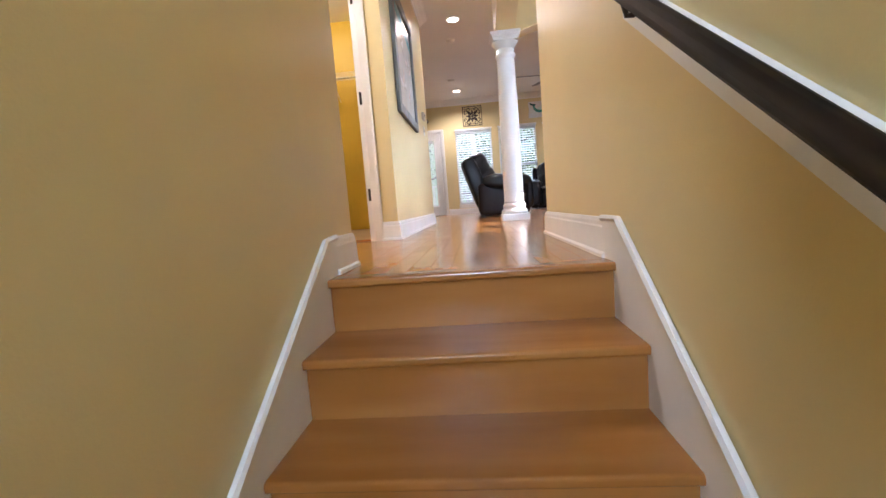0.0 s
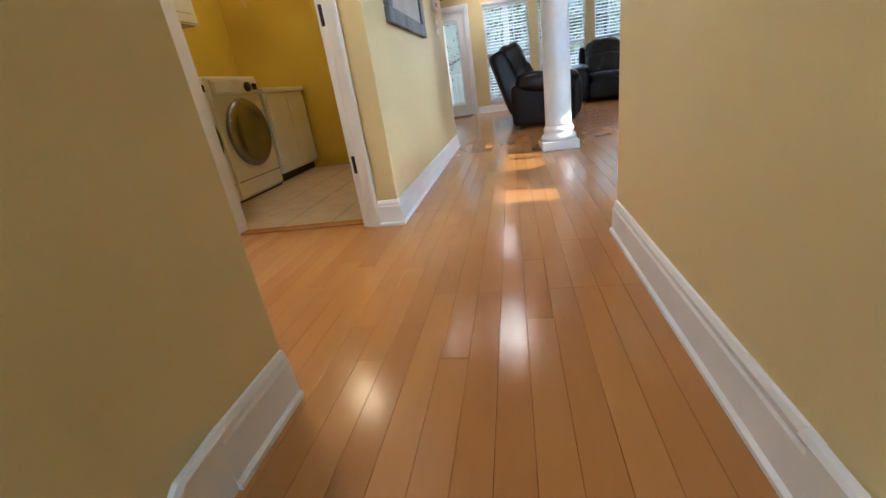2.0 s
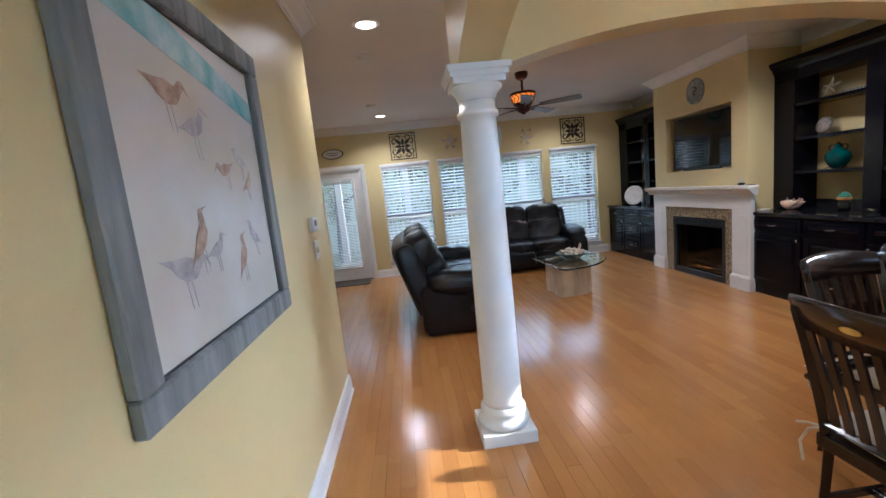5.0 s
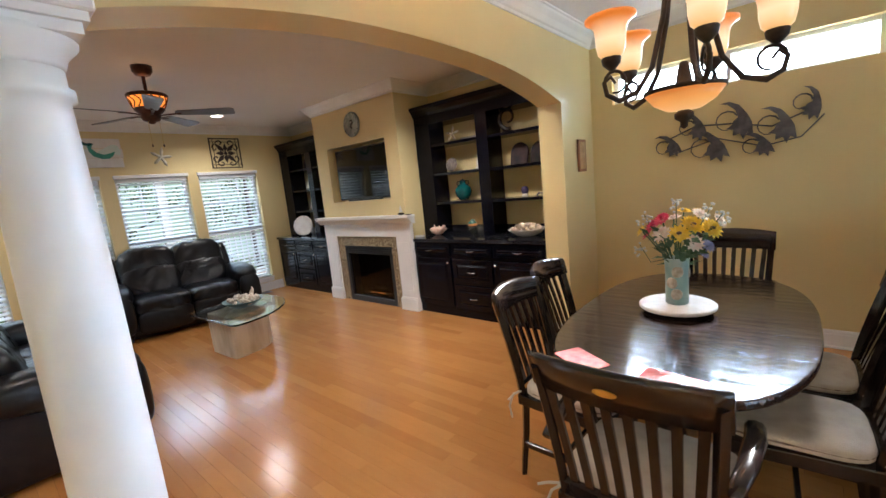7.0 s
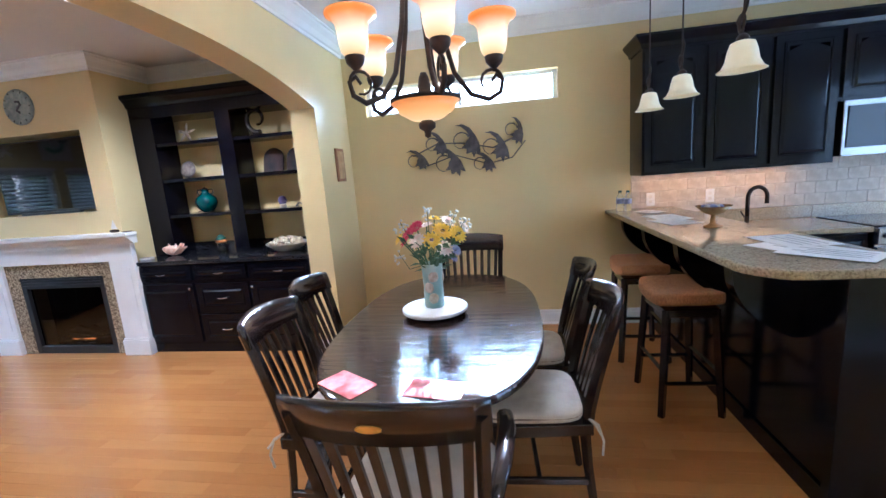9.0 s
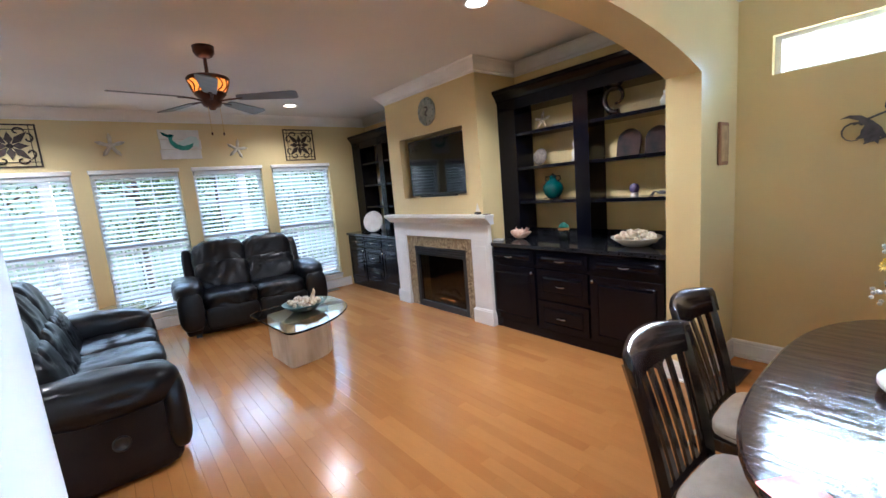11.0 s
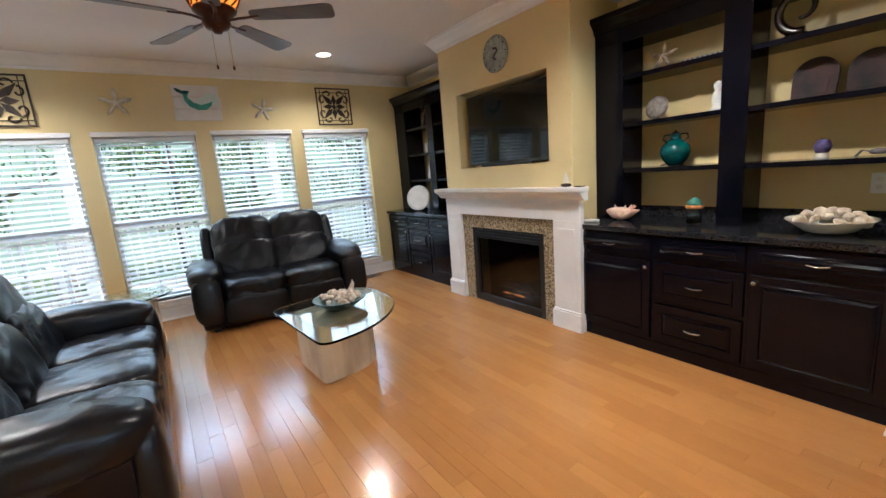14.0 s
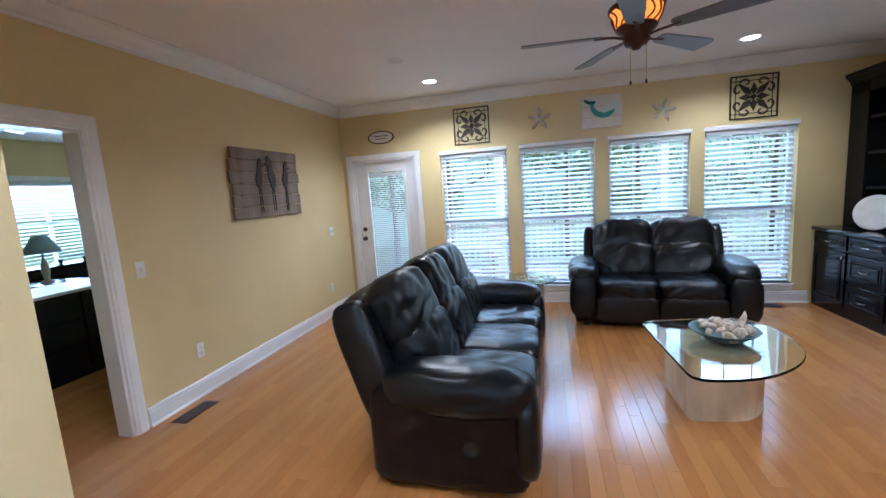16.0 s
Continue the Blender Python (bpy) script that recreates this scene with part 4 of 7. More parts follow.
def rounded(points, radius, steps=8):
    """The corners of an outline rounded off by quadratic curves."""
    out, n = [], len(points)
    for i in range(n):
        p, a, b = Vector(points[i]), Vector(points[i - 1]), Vector(points[(i + 1) % n])
        r = radius[i] if isinstance(radius, (list, tuple)) else radius
        s, e = p + (a - p).normalized() * r, p + (b - p).normalized() * r
        for k in range(steps + 1):
            u = k / steps
            out.append(tuple(s * (1 - u) ** 2 + p * 2 * u * (1 - u) + e * u * u))
    return out


glass_top = rounded([(1.36, 3.44), (1.43, 2.44), (1.80, 2.46), (2.23, 2.86), (2.20, 3.60)], [0.10, 0.10, 0.26, 0.30, 0.34])
part("glass_top", prism(glass_top, 0.018, Matrix.Translation((0, 0, 0.408)), bevel=0.004), TABLEGLASS, ct, "clear glass top with a bevelled edge")
base_line = rounded([(1.485, 3.26), (1.515, 2.755), (1.88, 2.80), (2.06, 3.05), (2.0, 3.36)], [0.05, 0.05, 0.12, 0.12, 0.12], 5)
bm = bmesh.new()
cx, cy = 1.78, 3.05
rings = []
for k in range(11):
    z = 0.406 * k / 10
    ring = []
    for j, (px, py) in enumerate(base_line):
        g = 1.0 + 0.035 * noise.noise(Vector((px * 9, py * 9, z * 1.2))) + 0.012 * noise.noise(Vector((px * 40, py * 40, z * 3)))
        ring.append(bm.verts.new((cx + (px - cx) * g, cy + (py - cy) * g, z)))
    rings.append(ring)
for a, b in zip(rings, rings[1:]):
    for j in range(len(a)):
        bm.faces.new((a[j], a[(j + 1) % len(a)], b[(j + 1) % len(a)], b[j]))
bm.faces.new(rings[-1])
bm.faces.new(rings[0][::-1])
part("base", bm, TRAVERTINE, ct, "rough split travertine base")


def shell_bowl(name, label, m, radius, material):
    b = thing(name, label, "bowl", m)
    part("bowl", lathe([(0.30 * radius, 0), (0.55 * radius, 0.012), (radius, 0.075), (radius * 1.02, 0.08), (radius * 0.97, 0.078), (0.5 * radius, 0.022), (0, 0.018)], 32), material, b, smooth=True)
    r = random.Random(5)
    for i in range(17):
        an, d = i * 2.4, radius * (0.06 + 0.72 * (i / 17) ** 0.6)
        s = 0.034 + r.random() * 0.036
        part("shell", soft(s * 1.5, s, s * 0.9, 2.4, 6, 0.012, 22, i * 2.2, at=(d * math.cos(an), d * math.sin(an), 0.066 + 0.045 * (1 - i / 17)), turn=turned(r.uniform(-30, 30), r.uniform(-30, 30), r.uniform(0, 180))), SHELLWHITE, b, smooth=True)
    return b


sb = shell_bowl("shell_bowl", "teal ceramic bowl full of white shells on the coffee table", pose(1.80, 3.06, 0.4265), 0.20, mat("teal_bowl", (0.05, 0.11, 0.11), 0.3, second=(0.11, 0.17, 0.16), scale=18))
part("shell", tube([(0.10, 0.02, 0.10), (0.13, 0.03, 0.16), (0.13, 0.035, 0.19)], [0.025, 0.014, 0.003]), SHELLWHITE, sb)

# end table behind the sofa's arm
et = thing("end_table", "round glass end table on a travertine pedestal", "end table", pose(0.44, 4.47, 0))
part("glass_top", lathe([(0.31, 0), (0.32, 0.005), (0.32, 0.011), (0.31, 0.016)], 40, at=(0, 0, 0.535)), TABLEGLASS, et)
part("pedestal", soft(0.34, 0.30, 0.535, 14, 10, 0.01, 16, 3, at=(0.02, 0.0, 0.2675)), TRAVERTINE, et, "rough travertine pedestal")

# ceiling fan
fan = thing("ceiling_fan", "bronze ceiling fan with five dark blades and an amber light", "ceiling fan", pose(1.22, 2.82, 0))
part("canopy", lathe([(0.03, 2.66), (0.055, 2.67), (0.075, 2.70), (0.078, CZ - 0.001)], 28), BRONZE, fan, smooth=True)
part("downrod", tube([(0, 0, 2.67), (0, 0, 2.52)], 0.014), BRONZE, fan, smooth=True)
part("motor_housing", lathe([(0.03, 2.53), (0.06, 2.525), (0.145, 2.515), (0.155, 2.502), (0.152, 2.488), (0.10, 2.486)], 32), BRONZE, fan, smooth=True)
lampglass = glow("amber_fan_glass", (1.0, 0.24, 0.025), 0.52, (0.5, 0.2, 0.05))
part("amber_band", lathe([(0.142, 2.485), (0.139, 2.47), (0.112, 2.41), (0.10, 2.395)], 32), lampglass, fan, "glowing amber glass band", smooth=True)
for k in range(15):
    a0 = 2 * math.pi * k / 15
    pts = []
    for j in range(7):
        u = j / 6
        rr = 0.147 - 0.032 * u
        aa = a0 + 0.28 * math.sin(u * math.pi)
        pts.append((rr * math.cos(aa), rr * math.sin(aa), 2.485 - 0.085 * u))
    part("filigree", tube(pts, 0.0055, steps=5), BRONZE, fan)
part("hub", lathe([(0.0, 2.268), (0.02, 2.27), (0.03, 2.285), (0.06, 2.295), (0.075, 2.32), (0.07, 2.345), (0.09, 2.36), (0.115, 2.385), (0.11, 2.40)], 28), BRONZE, fan, smooth=True)
for k in range(5):
    an = radians(-25 + 72 * k - 6)
    m4 = Matrix.Rotation(an, 4, "Z")
    arm_ = bmesh.new()
    tube([m4 @ Vector(p) for p in ((0.07, 0, 2.335), (0.12, 0.01, 2.345), (0.17, 0.012, 2.348), (0.235, 0, 2.35))], 0.011, arm_, 6, 0.6)
    bl_ = part("blade", prism(rounded([(0.19, -0.045), (0.66, -0.072), (0.66, 0.072), (0.19, 0.045)], [0.03, 0.045, 0.045, 0.03], 5), 0.007, m4 @ Matrix.Translation((0, 0, 2.352)) @ turned(-11)), BLADE, fan)
    part("blade_iron", arm_, BRONZE, bl_)
for dx, dl in ((-0.035, 2.10), (0.05, 2.10)):
    ch = part("pull_chain", tube([(dx, -0.02, 2.30), (dx, -0.02, dl)], 0.0016, steps=5), BRASS, fan)
    part("chain_knob", lathe([(0, dl - 0.03), (0.006, dl - 0.026), (0.007, dl - 0.01), (0, dl)], 8, at=(dx, -0.02, 0)), BRONZE, ch, smooth=True)
bulb("fan_lamp", (1.22, 2.82, 2.60), 0.25, (1.0, 0.5, 0.2), 0.1)

# recessed lights
CANGLOW = glow("can_lamp", (1.0, 0.86, 0.68), 3.5)
# last two are unseen: one set by symmetry, one added to light the vestibule
for cxx, cyy, watts in ((2.55, 4.69, 34), (-0.54, 4.70, 54), (-0.43, 1.15, 42), (2.62, 1.22, 85), (-1.45, -2.45, 56)):
    cl = thing("recessed_light", "white recessed ceiling light, switched on", "ceiling light", pose(cxx, cyy, CZ), group="recessed lights")
    part("trim_ring", lathe([(0.075, -0.001), (0.078, -0.007), (0.098, -0.006), (0.102, -0.001)], 32), TRIM, cl, smooth=True)
    part("lamp_face", lathe([(0.0, -0.0045), (0.072, -0.0045), (0.072, -0.001)], 28), CANGLOW, cl, "glowing warm white lamp")
    spot("can_spot", (cxx, cyy, CZ - 0.015), watts, (1.0, 0.92, 0.82), 150)
for dx_, dy_ in ((-0.62, 3.85), (-0.51, 1.86)):
    sd_ = thing("smoke_detector", "round white smoke detector on the ceiling", "smoke detector", pose(dx_, dy_, CZ), group="smoke detectors")
    part("housing", lathe([(0.0, -0.032), (0.045, -0.032), (0.06, -0.022), (0.065, -0.001)], 24), TRIM, sd_, smooth=True)
    part("base_ring", lathe([(0.066, -0.012), (0.072, -0.010), (0.072, -0.001)], 24), TRIM, sd_, smooth=True)


# ---------- wall pieces in the living room ----------
def iron_square(name, x0, z0, size):
    t = thing(name, "dark wrought-iron square scroll wall panel", "wall art", pose(x0 + size / 2, YW - 0.012, z0 + size / 2, 90, 0, 0), group="iron wall panels")
    h = size / 2
    for a in range(4):
        m4 = Matrix.Rotation(radians(90 * a), 4, "Z")
        part("frame_bar", prism([(-h, h - 0.016), (h, h - 0.016), (h, h), (-h, h)], 0.010, m4 @ Matrix.Translation((0, 0, -0.005 + 0.0006 * a))), IRON, t)
        part("inner_bar", prism([(-h + 0.016, h - 0.062), (h - 0.016, h - 0.062), (h - 0.016, h - 0.054), (-h + 0.016, h - 0.054)], 0.006, m4 @ Matrix.Translation((0, 0, -0.003 + 0.0006 * a))), IRON, t)
        ray = [(0, 0.02), (0.036, h * 0.30), (0.0, h * 0.66), (-0.036, h * 0.30)]
        part("petal", prism(ray, 0.007, m4 @ Matrix.Translation((0, 0, -0.0035))), IRON, t)
        part("petal", prism([(p[0] * 0.95, p[1] * 1.45) for p in ray], 0.007, m4 @ Matrix.Rotation(radians(45), 4, "Z") @ Matrix.Translation((0, 0, -0.0035))), IRON, t)
        for sg in (-1, 1):
            pts = []
            for j in range(14):
                u = j / 13
                an = u * 4.6
                rr = 0.055 * (1 - 0.72 * u) * size / 0.46
                pts.append(m4 @ Vector((sg * (h * 0.34 + rr * math.cos(an)), h * 0.66 + rr * math.sin(an) * 0.9, 0)))
            part("scroll", tube(pts, 0.009, steps=5), IRON, t)
    part("boss", lathe([(0.028, -0.006), (0.024, 0.006), (0, 0.010)], 14), IRON, t, smooth=True)
    return t


iron_square("iron_panel", -0.465, 2.105, 0.465)
iron_square("iron_panel", 2.685, 2.10, 0.465)


def starfish(name, label, m, radius, material):
    bm = bmesh.new()
    n = 10
    top = bm.verts.new((0, 0, radius * 0.14))
    low = bm.verts.new((0, 0, 0))
    rim = []
    for i in range(n * 3):
        a = 2 * math.pi * i / (n * 3)
        k = (math.cos(5 * a) * 0.5 + 0.5) ** 1.7
        r = radius * (0.24 + 0.76 * k)
        rim.append((bm.verts.new((r * math.sin(a), r * math.cos(a), 0)), bm.verts.new((0.5 * r * math.sin(a), 0.5 * r * math.cos(a), radius * 0.11))))
    for i in range(len(rim)):
        j = (i + 1) % len(rim)
        bm.faces.new((rim[i][0], rim[j][0], rim[j][1], rim[i][1]))
        bm.faces.new((rim[i][1], rim[j][1], top))
        bm.faces.new((rim[j][0], rim[i][0], low))
    bmesh.ops.recalc_face_normals(bm, faces=bm.faces)
    return single(name, bm, material, label, "starfish", m, smooth=True)


STARCOAT = mat("starfish", (0.74, 0.70, 0.60), 0.8, second=(0.62, 0.57, 0.46), scale=30, bump=0.6, bscale=80)
starfish("starfish", "cream starfish hung above the windows", pose(0.62, YW - 0.004, 2.335, 90, 0, 0), 0.155, STARCOAT)
starfish("starfish", "cream starfish hung above the windows", pose(2.02, YW - 0.004, 2.285, 90, 12, 0), 0.145, STARCOAT)
mer = thing("plank_picture", "white plank picture with a teal curved tail", "picture", pose(1.345, YW - 0.001, 2.345, 90, 0, 0))
for k in range(3):
    part("plank", boxed(-0.235 + 0.01 * (k % 2), 0.235 - 0.012 * ((k + 1) % 2), -0.185 + k * 0.125, -0.064 + k * 0.125, 0.001, 0.018, 0.003), CERAMIC, mer)
tail = [(-0.13, 0.10), (-0.12, 0.02), (-0.08, -0.04), (0.0, -0.075), (0.08, -0.07), (0.13, -0.03), (0.15, 0.02), (0.10, 0.0), (0.03, -0.02), (-0.04, 0.005), (-0.09, 0.06), (-0.07, 0.11), (-0.11, 0.085), (-0.16, 0.13)]
part("fluke", prism([(-0.125, 0.085), (-0.185, 0.115), (-0.205, 0.155), (-0.165, 0.145), (-0.13, 0.125), (-0.105, 0.13), (-0.06, 0.12), (-0.075, 0.095), (-0.10, 0.08)], 0.005, Matrix.Translation((0, 0, 0.0185))), TEAL, mer, "dark teal tail fin")
part("tail", prism(tail, 0.006, Matrix.Translation((0, 0, 0.019))), mat("teal_paint", (0.02, 0.22, 0.18), 0.5, second=(0.05, 0.32, 0.24), scale=20), mer, "painted teal tail")
part("pale_shape", prism([(-0.02, -0.03), (0.06, -0.035), (0.12, -0.01), (0.20, -0.03), (0.215, 0.04), (0.185, 0.095), (0.13, 0.11), (0.08, 0.085), (0.02, 0.05), (-0.03, 0.02)], 0.004, Matrix.Translation((0, 0, 0.019))), mat("pale_aqua", (0.55, 0.68, 0.62), 0.6, second=(0.62, 0.72, 0.66), scale=15), mer)
sg = thing("oval_sign", "small oval cream sign with a dark rim above the garden door", "sign", pose(-1.49, YW - 0.001, 2.31, 90, 0, 0))
oval = [(0.19 * math.cos(a * math.pi / 16), 0.088 * math.sin(a * math.pi / 16)) for a in range(32)]
part("board", prism(oval, 0.012, Matrix.Translation((0, 0, 0.001))), IRON, sg)
part("face", prism([(u * 0.9, v * 0.84) for u, v in oval], 0.003, Matrix.Translation((0, 0, 0.0135))), CERAMIC, sg)
for k, w in ((0, 0.11), (1, 0.08)):
    part("writing_bar", boxed(-w, w, 0.012 - 0.035 * k, 0.022 - 0.035 * k, 0.0168, 0.018), IRON, sg)

wd = thing("plank_art", "grey driftwood plank art with dark pelican shapes", "wall art", pose(XL + 0.001, 3.79, 1.725, 90, 0, 90))
r = random.Random(3)
for k in range(6):
    z0 = -0.335 + k * 0.112
    o0, o1 = r.uniform(-0.02, 0.02), r.uniform(-0.02, 0.02)
    part("plank", boxed(-0.52 + o0, 0.52 + o1, z0, z0 + 0.106, 0.012, 0.03, 0.003), DRIFT, wd)
for xx in (-0.36, 0.36):
    part("batten", boxed(xx - 0.03, xx + 0.03, -0.32, 0.32, 0.0, 0.012), DRIFT, wd)
for k, (ox, s, flip) in enumerate(((-0.15, 1.0, 1), (0.05, 1.15, -1), (0.27, 0.95, 1))):
    body = [(-0.05, 0.02), (-0.02, 0.10), (0.0, 0.19), (0.03, 0.23), (0.055, 0.21), (0.05, 0.17), (0.10, 0.15), (0.045, 0.13), (0.05, 0.06), (0.03, -0.03), (0.0, -0.09), (-0.035, -0.05)]
    part("bird_cutout", prism([(ox + flip * u * s, v * s + 0.02) for u, v in (body if flip > 0 else body)], 0.008, Matrix.Translation((0, 0, 0.031))), IRON, wd, "dark metal pelican cutout")
    for lx in (-0.012, 0.016):
        part("bird_leg", boxed(ox + lx * s - 0.004, ox + lx * s + 0.004, -0.29, -0.04, 0.031, 0.036), IRON, wd)

clock = thing("wall_clock", "round grey-green wall clock with a dark emblem", "clock", pose(3.489, 2.97, 2.385, 90, 0, -90))
part("rim", lathe([(0.115, 0.001), (0.155, 0.001), (0.158, 0.012), (0.152, 0.022), (0.125, 0.024), (0.115, 0.016)], 40), mat("aged_rim", (0.20, 0.24, 0.23), 0.6, second=(0.36, 0.38, 0.34), scale=26), clock, smooth=True)
part("face", lathe([(0, 0.012), (0.118, 0.012), (0.118, 0.001)], 40), mat("clock_face", (0.42, 0.44, 0.38), 0.6, second=(0.22, 0.27, 0.27), scale=14), clock)
part("emblem", tube([(-0.02, 0.05, 0.016), (0.02, 0.045, 0.016), (0.03, 0.02, 0.016), (0.0, 0.0, 0.016), (-0.02, -0.03, 0.016), (0.01, -0.05, 0.016)], 0.010, steps=6), GREYMETAL, clock)
for k in range(12):
    m4 = Matrix.Rotation(radians(30 * k), 4, "Z")
    part("hour_mark", prism([(-0.004, 0.128), (0.004, 0.128), (0.004, 0.146), (-0.004, 0.146)], 0.003, m4 @ Matrix.Translation((0, 0, 0.0225))), IRON, clock)


def wall_plate(name, label, m, w=0.07, h=0.115, rocker=True):
    t = thing(name, label, "light switch" if rocker else "power outlet", m)
    part("plate", boxed(-w / 2, w / 2, -h / 2, h / 2, 0, 0.006, 0.002), TRIM, t)
    if rocker:
        for k in range(max(1, round(w / 0.07))):
            xo = (k - (max(1, round(w / 0.07)) - 1) / 2) * 0.046
            part("rocker", boxed(xo - 0.009, xo + 0.009, -0.018, 0.018, 0.006, 0.010, 0.001), CERAMIC, t)
    else:
        for zo in (-0.022, 0.022):
            part("socket", boxed(-0.013, 0.013, zo - 0.013, zo + 0.013, 0.006, 0.008, 0.001), CERAMIC, t)
    return t


wall_plate("light_switch", "white rocker switch by the bedroom door", pose(XL + 0.0005, 2.31, 1.12, 90, 0, 90))
wall_plate("light_switch", "white double switch by the garden door", pose(XL + 0.0005, 4.98, 1.10, 90, 0, 90), 0.115)
wall_plate("power_outlet", "white wall outlet above the baseboard", pose(XL + 0.0005, 2.70, 0.37, 90, 0, 90), rocker=False)
wall_plate("power_outlet", "white wall outlet above the baseboard", pose(XL + 0.0005, 4.85, 0.37, 90, 0, 90), rocker=False)
wall_plate("light_switch", "white double switch on the hall wall", pose(-0.8795, 0.525, 1.185, 90, 0, 90), 0.115)
th = thing("thermostat", "small white thermostat box on the hall wall", "thermostat", pose(-0.8795, 0.46, 1.35, 90, 0, 90))
part("housing", boxed(-0.06, 0.06, -0.045, 0.045, 0, 0.032, 0.006, 2), TRIM, th)
part("display", boxed(-0.035, 0.015, -0.012, 0.025, 0.032, 0.034), GREYMETAL, th)
part("dial_button", boxed(0.025, 0.045, -0.012, 0.025, 0.032, 0.035, 0.001), CERAMIC, th)
wall_plate("power_outlet", "white wall outlet inside the bookcase", pose(XR - 0.0005, 0.56, 1.14, 90, 0, -90), rocker=False)


def floor_vent(m, label):
    t = thing("floor_vent", label, "floor vent", m, group="floor vents")
    part("frame", boxed(-0.16, 0.16, -0.07, 0.07, 0.0015, 0.005, 0.001), BRONZE, t)
    for k in range(14):
        part("slat", boxed(-0.14 + k * 0.0205, -0.128 + k * 0.0205, -0.055, 0.055, 0.005, 0.008), BLACKPL, t)
    return t


floor_vent(pose(-1.93, 2.42, 0, 0, 0, 66 + 24), "brown slotted floor vent by the wall")
floor_vent(pose(3.72, -0.02, 0), "brown slotted floor vent by the pier")
floor_vent(pose(3.05, 5.36, 0), "brown slotted floor vent below the window")

# ---------- things on the shelves and mantel ----------
def vase(name, label, m, profile, material, handles=0.0):
    v = thing(name, label, "vase", m)
    part("body", lathe(profile, 28), material, v, smooth=True)
    if handles:
        for sg_ in (-1, 1):
            part("handle", tube([(0, sg_ * handles * 0.62, 0.20), (0, sg_ * handles * 1.05, 0.225), (0, sg_ * handles * 0.95, 0.26), (0, sg_ * handles * 0.45, 0.262)], 0.008, steps=6), IRON, v)
    return v


tv_ = vase("teal_vase", "round teal glazed jug with dark iron handles on the shelf", pose(3.93, 1.60, 1.30) @ Matrix.Scale(0.86, 4), [(0.05, 0.004), (0.06, 0.012), (0.10, 0.06), (0.118, 0.115), (0.108, 0.165), (0.07, 0.205), (0.04, 0.225), (0.038, 0.25), (0.05, 0.262), (0.04, 0.262), (0.03, 0.24), (0, 0.23)], TEAL, 0.10)
part("stopper", lathe([(0.03, 0.262), (0.034, 0.27), (0.012, 0.285), (0, 0.30)], 14), IRON, tv_, smooth=True)
for k in range(3):
    an = 2.1 * k
    part("iron_foot", tube([(0.06 * math.cos(an), 0.06 * math.sin(an), 0.02), (0.10 * math.cos(an), 0.10 * math.sin(an), 0.012), (0.11 * math.cos(an), 0.11 * math.sin(an), 0.005)], 0.006, steps=5), IRON, tv_)
starfish("starfish", "white standing starfish on the top shelf", pose(3.95, 1.71, 2.085, 75, 0, -90), 0.105, SHELLWHITE)
lw = thing("lettered_strip", "dark strip with pale raised letters on the top shelf", "ornament", pose(3.93, 1.42, 1.991))
part("strip", boxed(-0.012, 0.012, -0.15, 0.15, 0, 0.03, 0.002), GREYMETAL, lw)
for k in range(9):
    part("letter_bar", boxed(-0.016, -0.0125, -0.135 + k * 0.031, -0.118 + k * 0.031, 0.008, 0.026), CERAMIC, lw)
aq = thing("shell_disc", "small grey shell disc standing on the shelf", "ornament", pose(3.94, 1.74, 1.646))
part("disc", lathe([(0, 0.0), (0.075, 0.0), (0.085, 0.014), (0.06, 0.03), (0, 0.032)], 20, at=(0, 0, 0.084), turn=turned(0, -78, 0)), mat("shell_grey", (0.12, 0.10, 0.085), 0.5, second=(0.26, 0.22, 0.19), scale=40), aq, smooth=True)
fg = single("white_figurine", lathe([(0.042, 0), (0.045, 0.012), (0.03, 0.03), (0.036, 0.07), (0.028, 0.11), (0.014, 0.135), (0.026, 0.155), (0.024, 0.175), (0.012, 0.19), (0, 0.195)], 18), CERAMIC, "slender white ceramic figurine on the shelf", "figurine", pose(3.93, 1.335, 1.646), smooth=True)
sp = thing("spiral_ornament", "dark curled wood spiral ornament on the top shelf", "ornament", pose(3.93, 0.93, 1.986))
pts, rad = [], []
for j in range(30):
    u = j / 29
    an = -1.8 + u * 6.6
    rr = 0.125 * (1 - 0.62 * u)
    pts.append((0, rr * math.cos(an) * 0.95, 0.155 + rr * math.sin(an)))
    rad.append(0.024 * (1 - 0.75 * u) + 0.004)
part("spiral", tube(pts, rad, steps=8), DARKWOOD, sp, smooth=True)
part("foot", boxed(-0.035, 0.035, -0.05, 0.06, 0, 0.022, 0.005), DARKWOOD, sp)
single("white_jar", lathe([(0.03, 0), (0.04, 0.01), (0.045, 0.05), (0.03, 0.08), (0.016, 0.095), (0.022, 0.12), (0, 0.135)], 18), CERAMIC, "small white ceramic jar on the top shelf", "jar", pose(3.93, 0.52, 1.986), smooth=True)
STONE1 = mat("stone_plaque", (0.030, 0.034, 0.034), 0.85, second=(0.070, 0.045, 0.042), scale=9, bump=0.3, detail=8, spec=0.1)
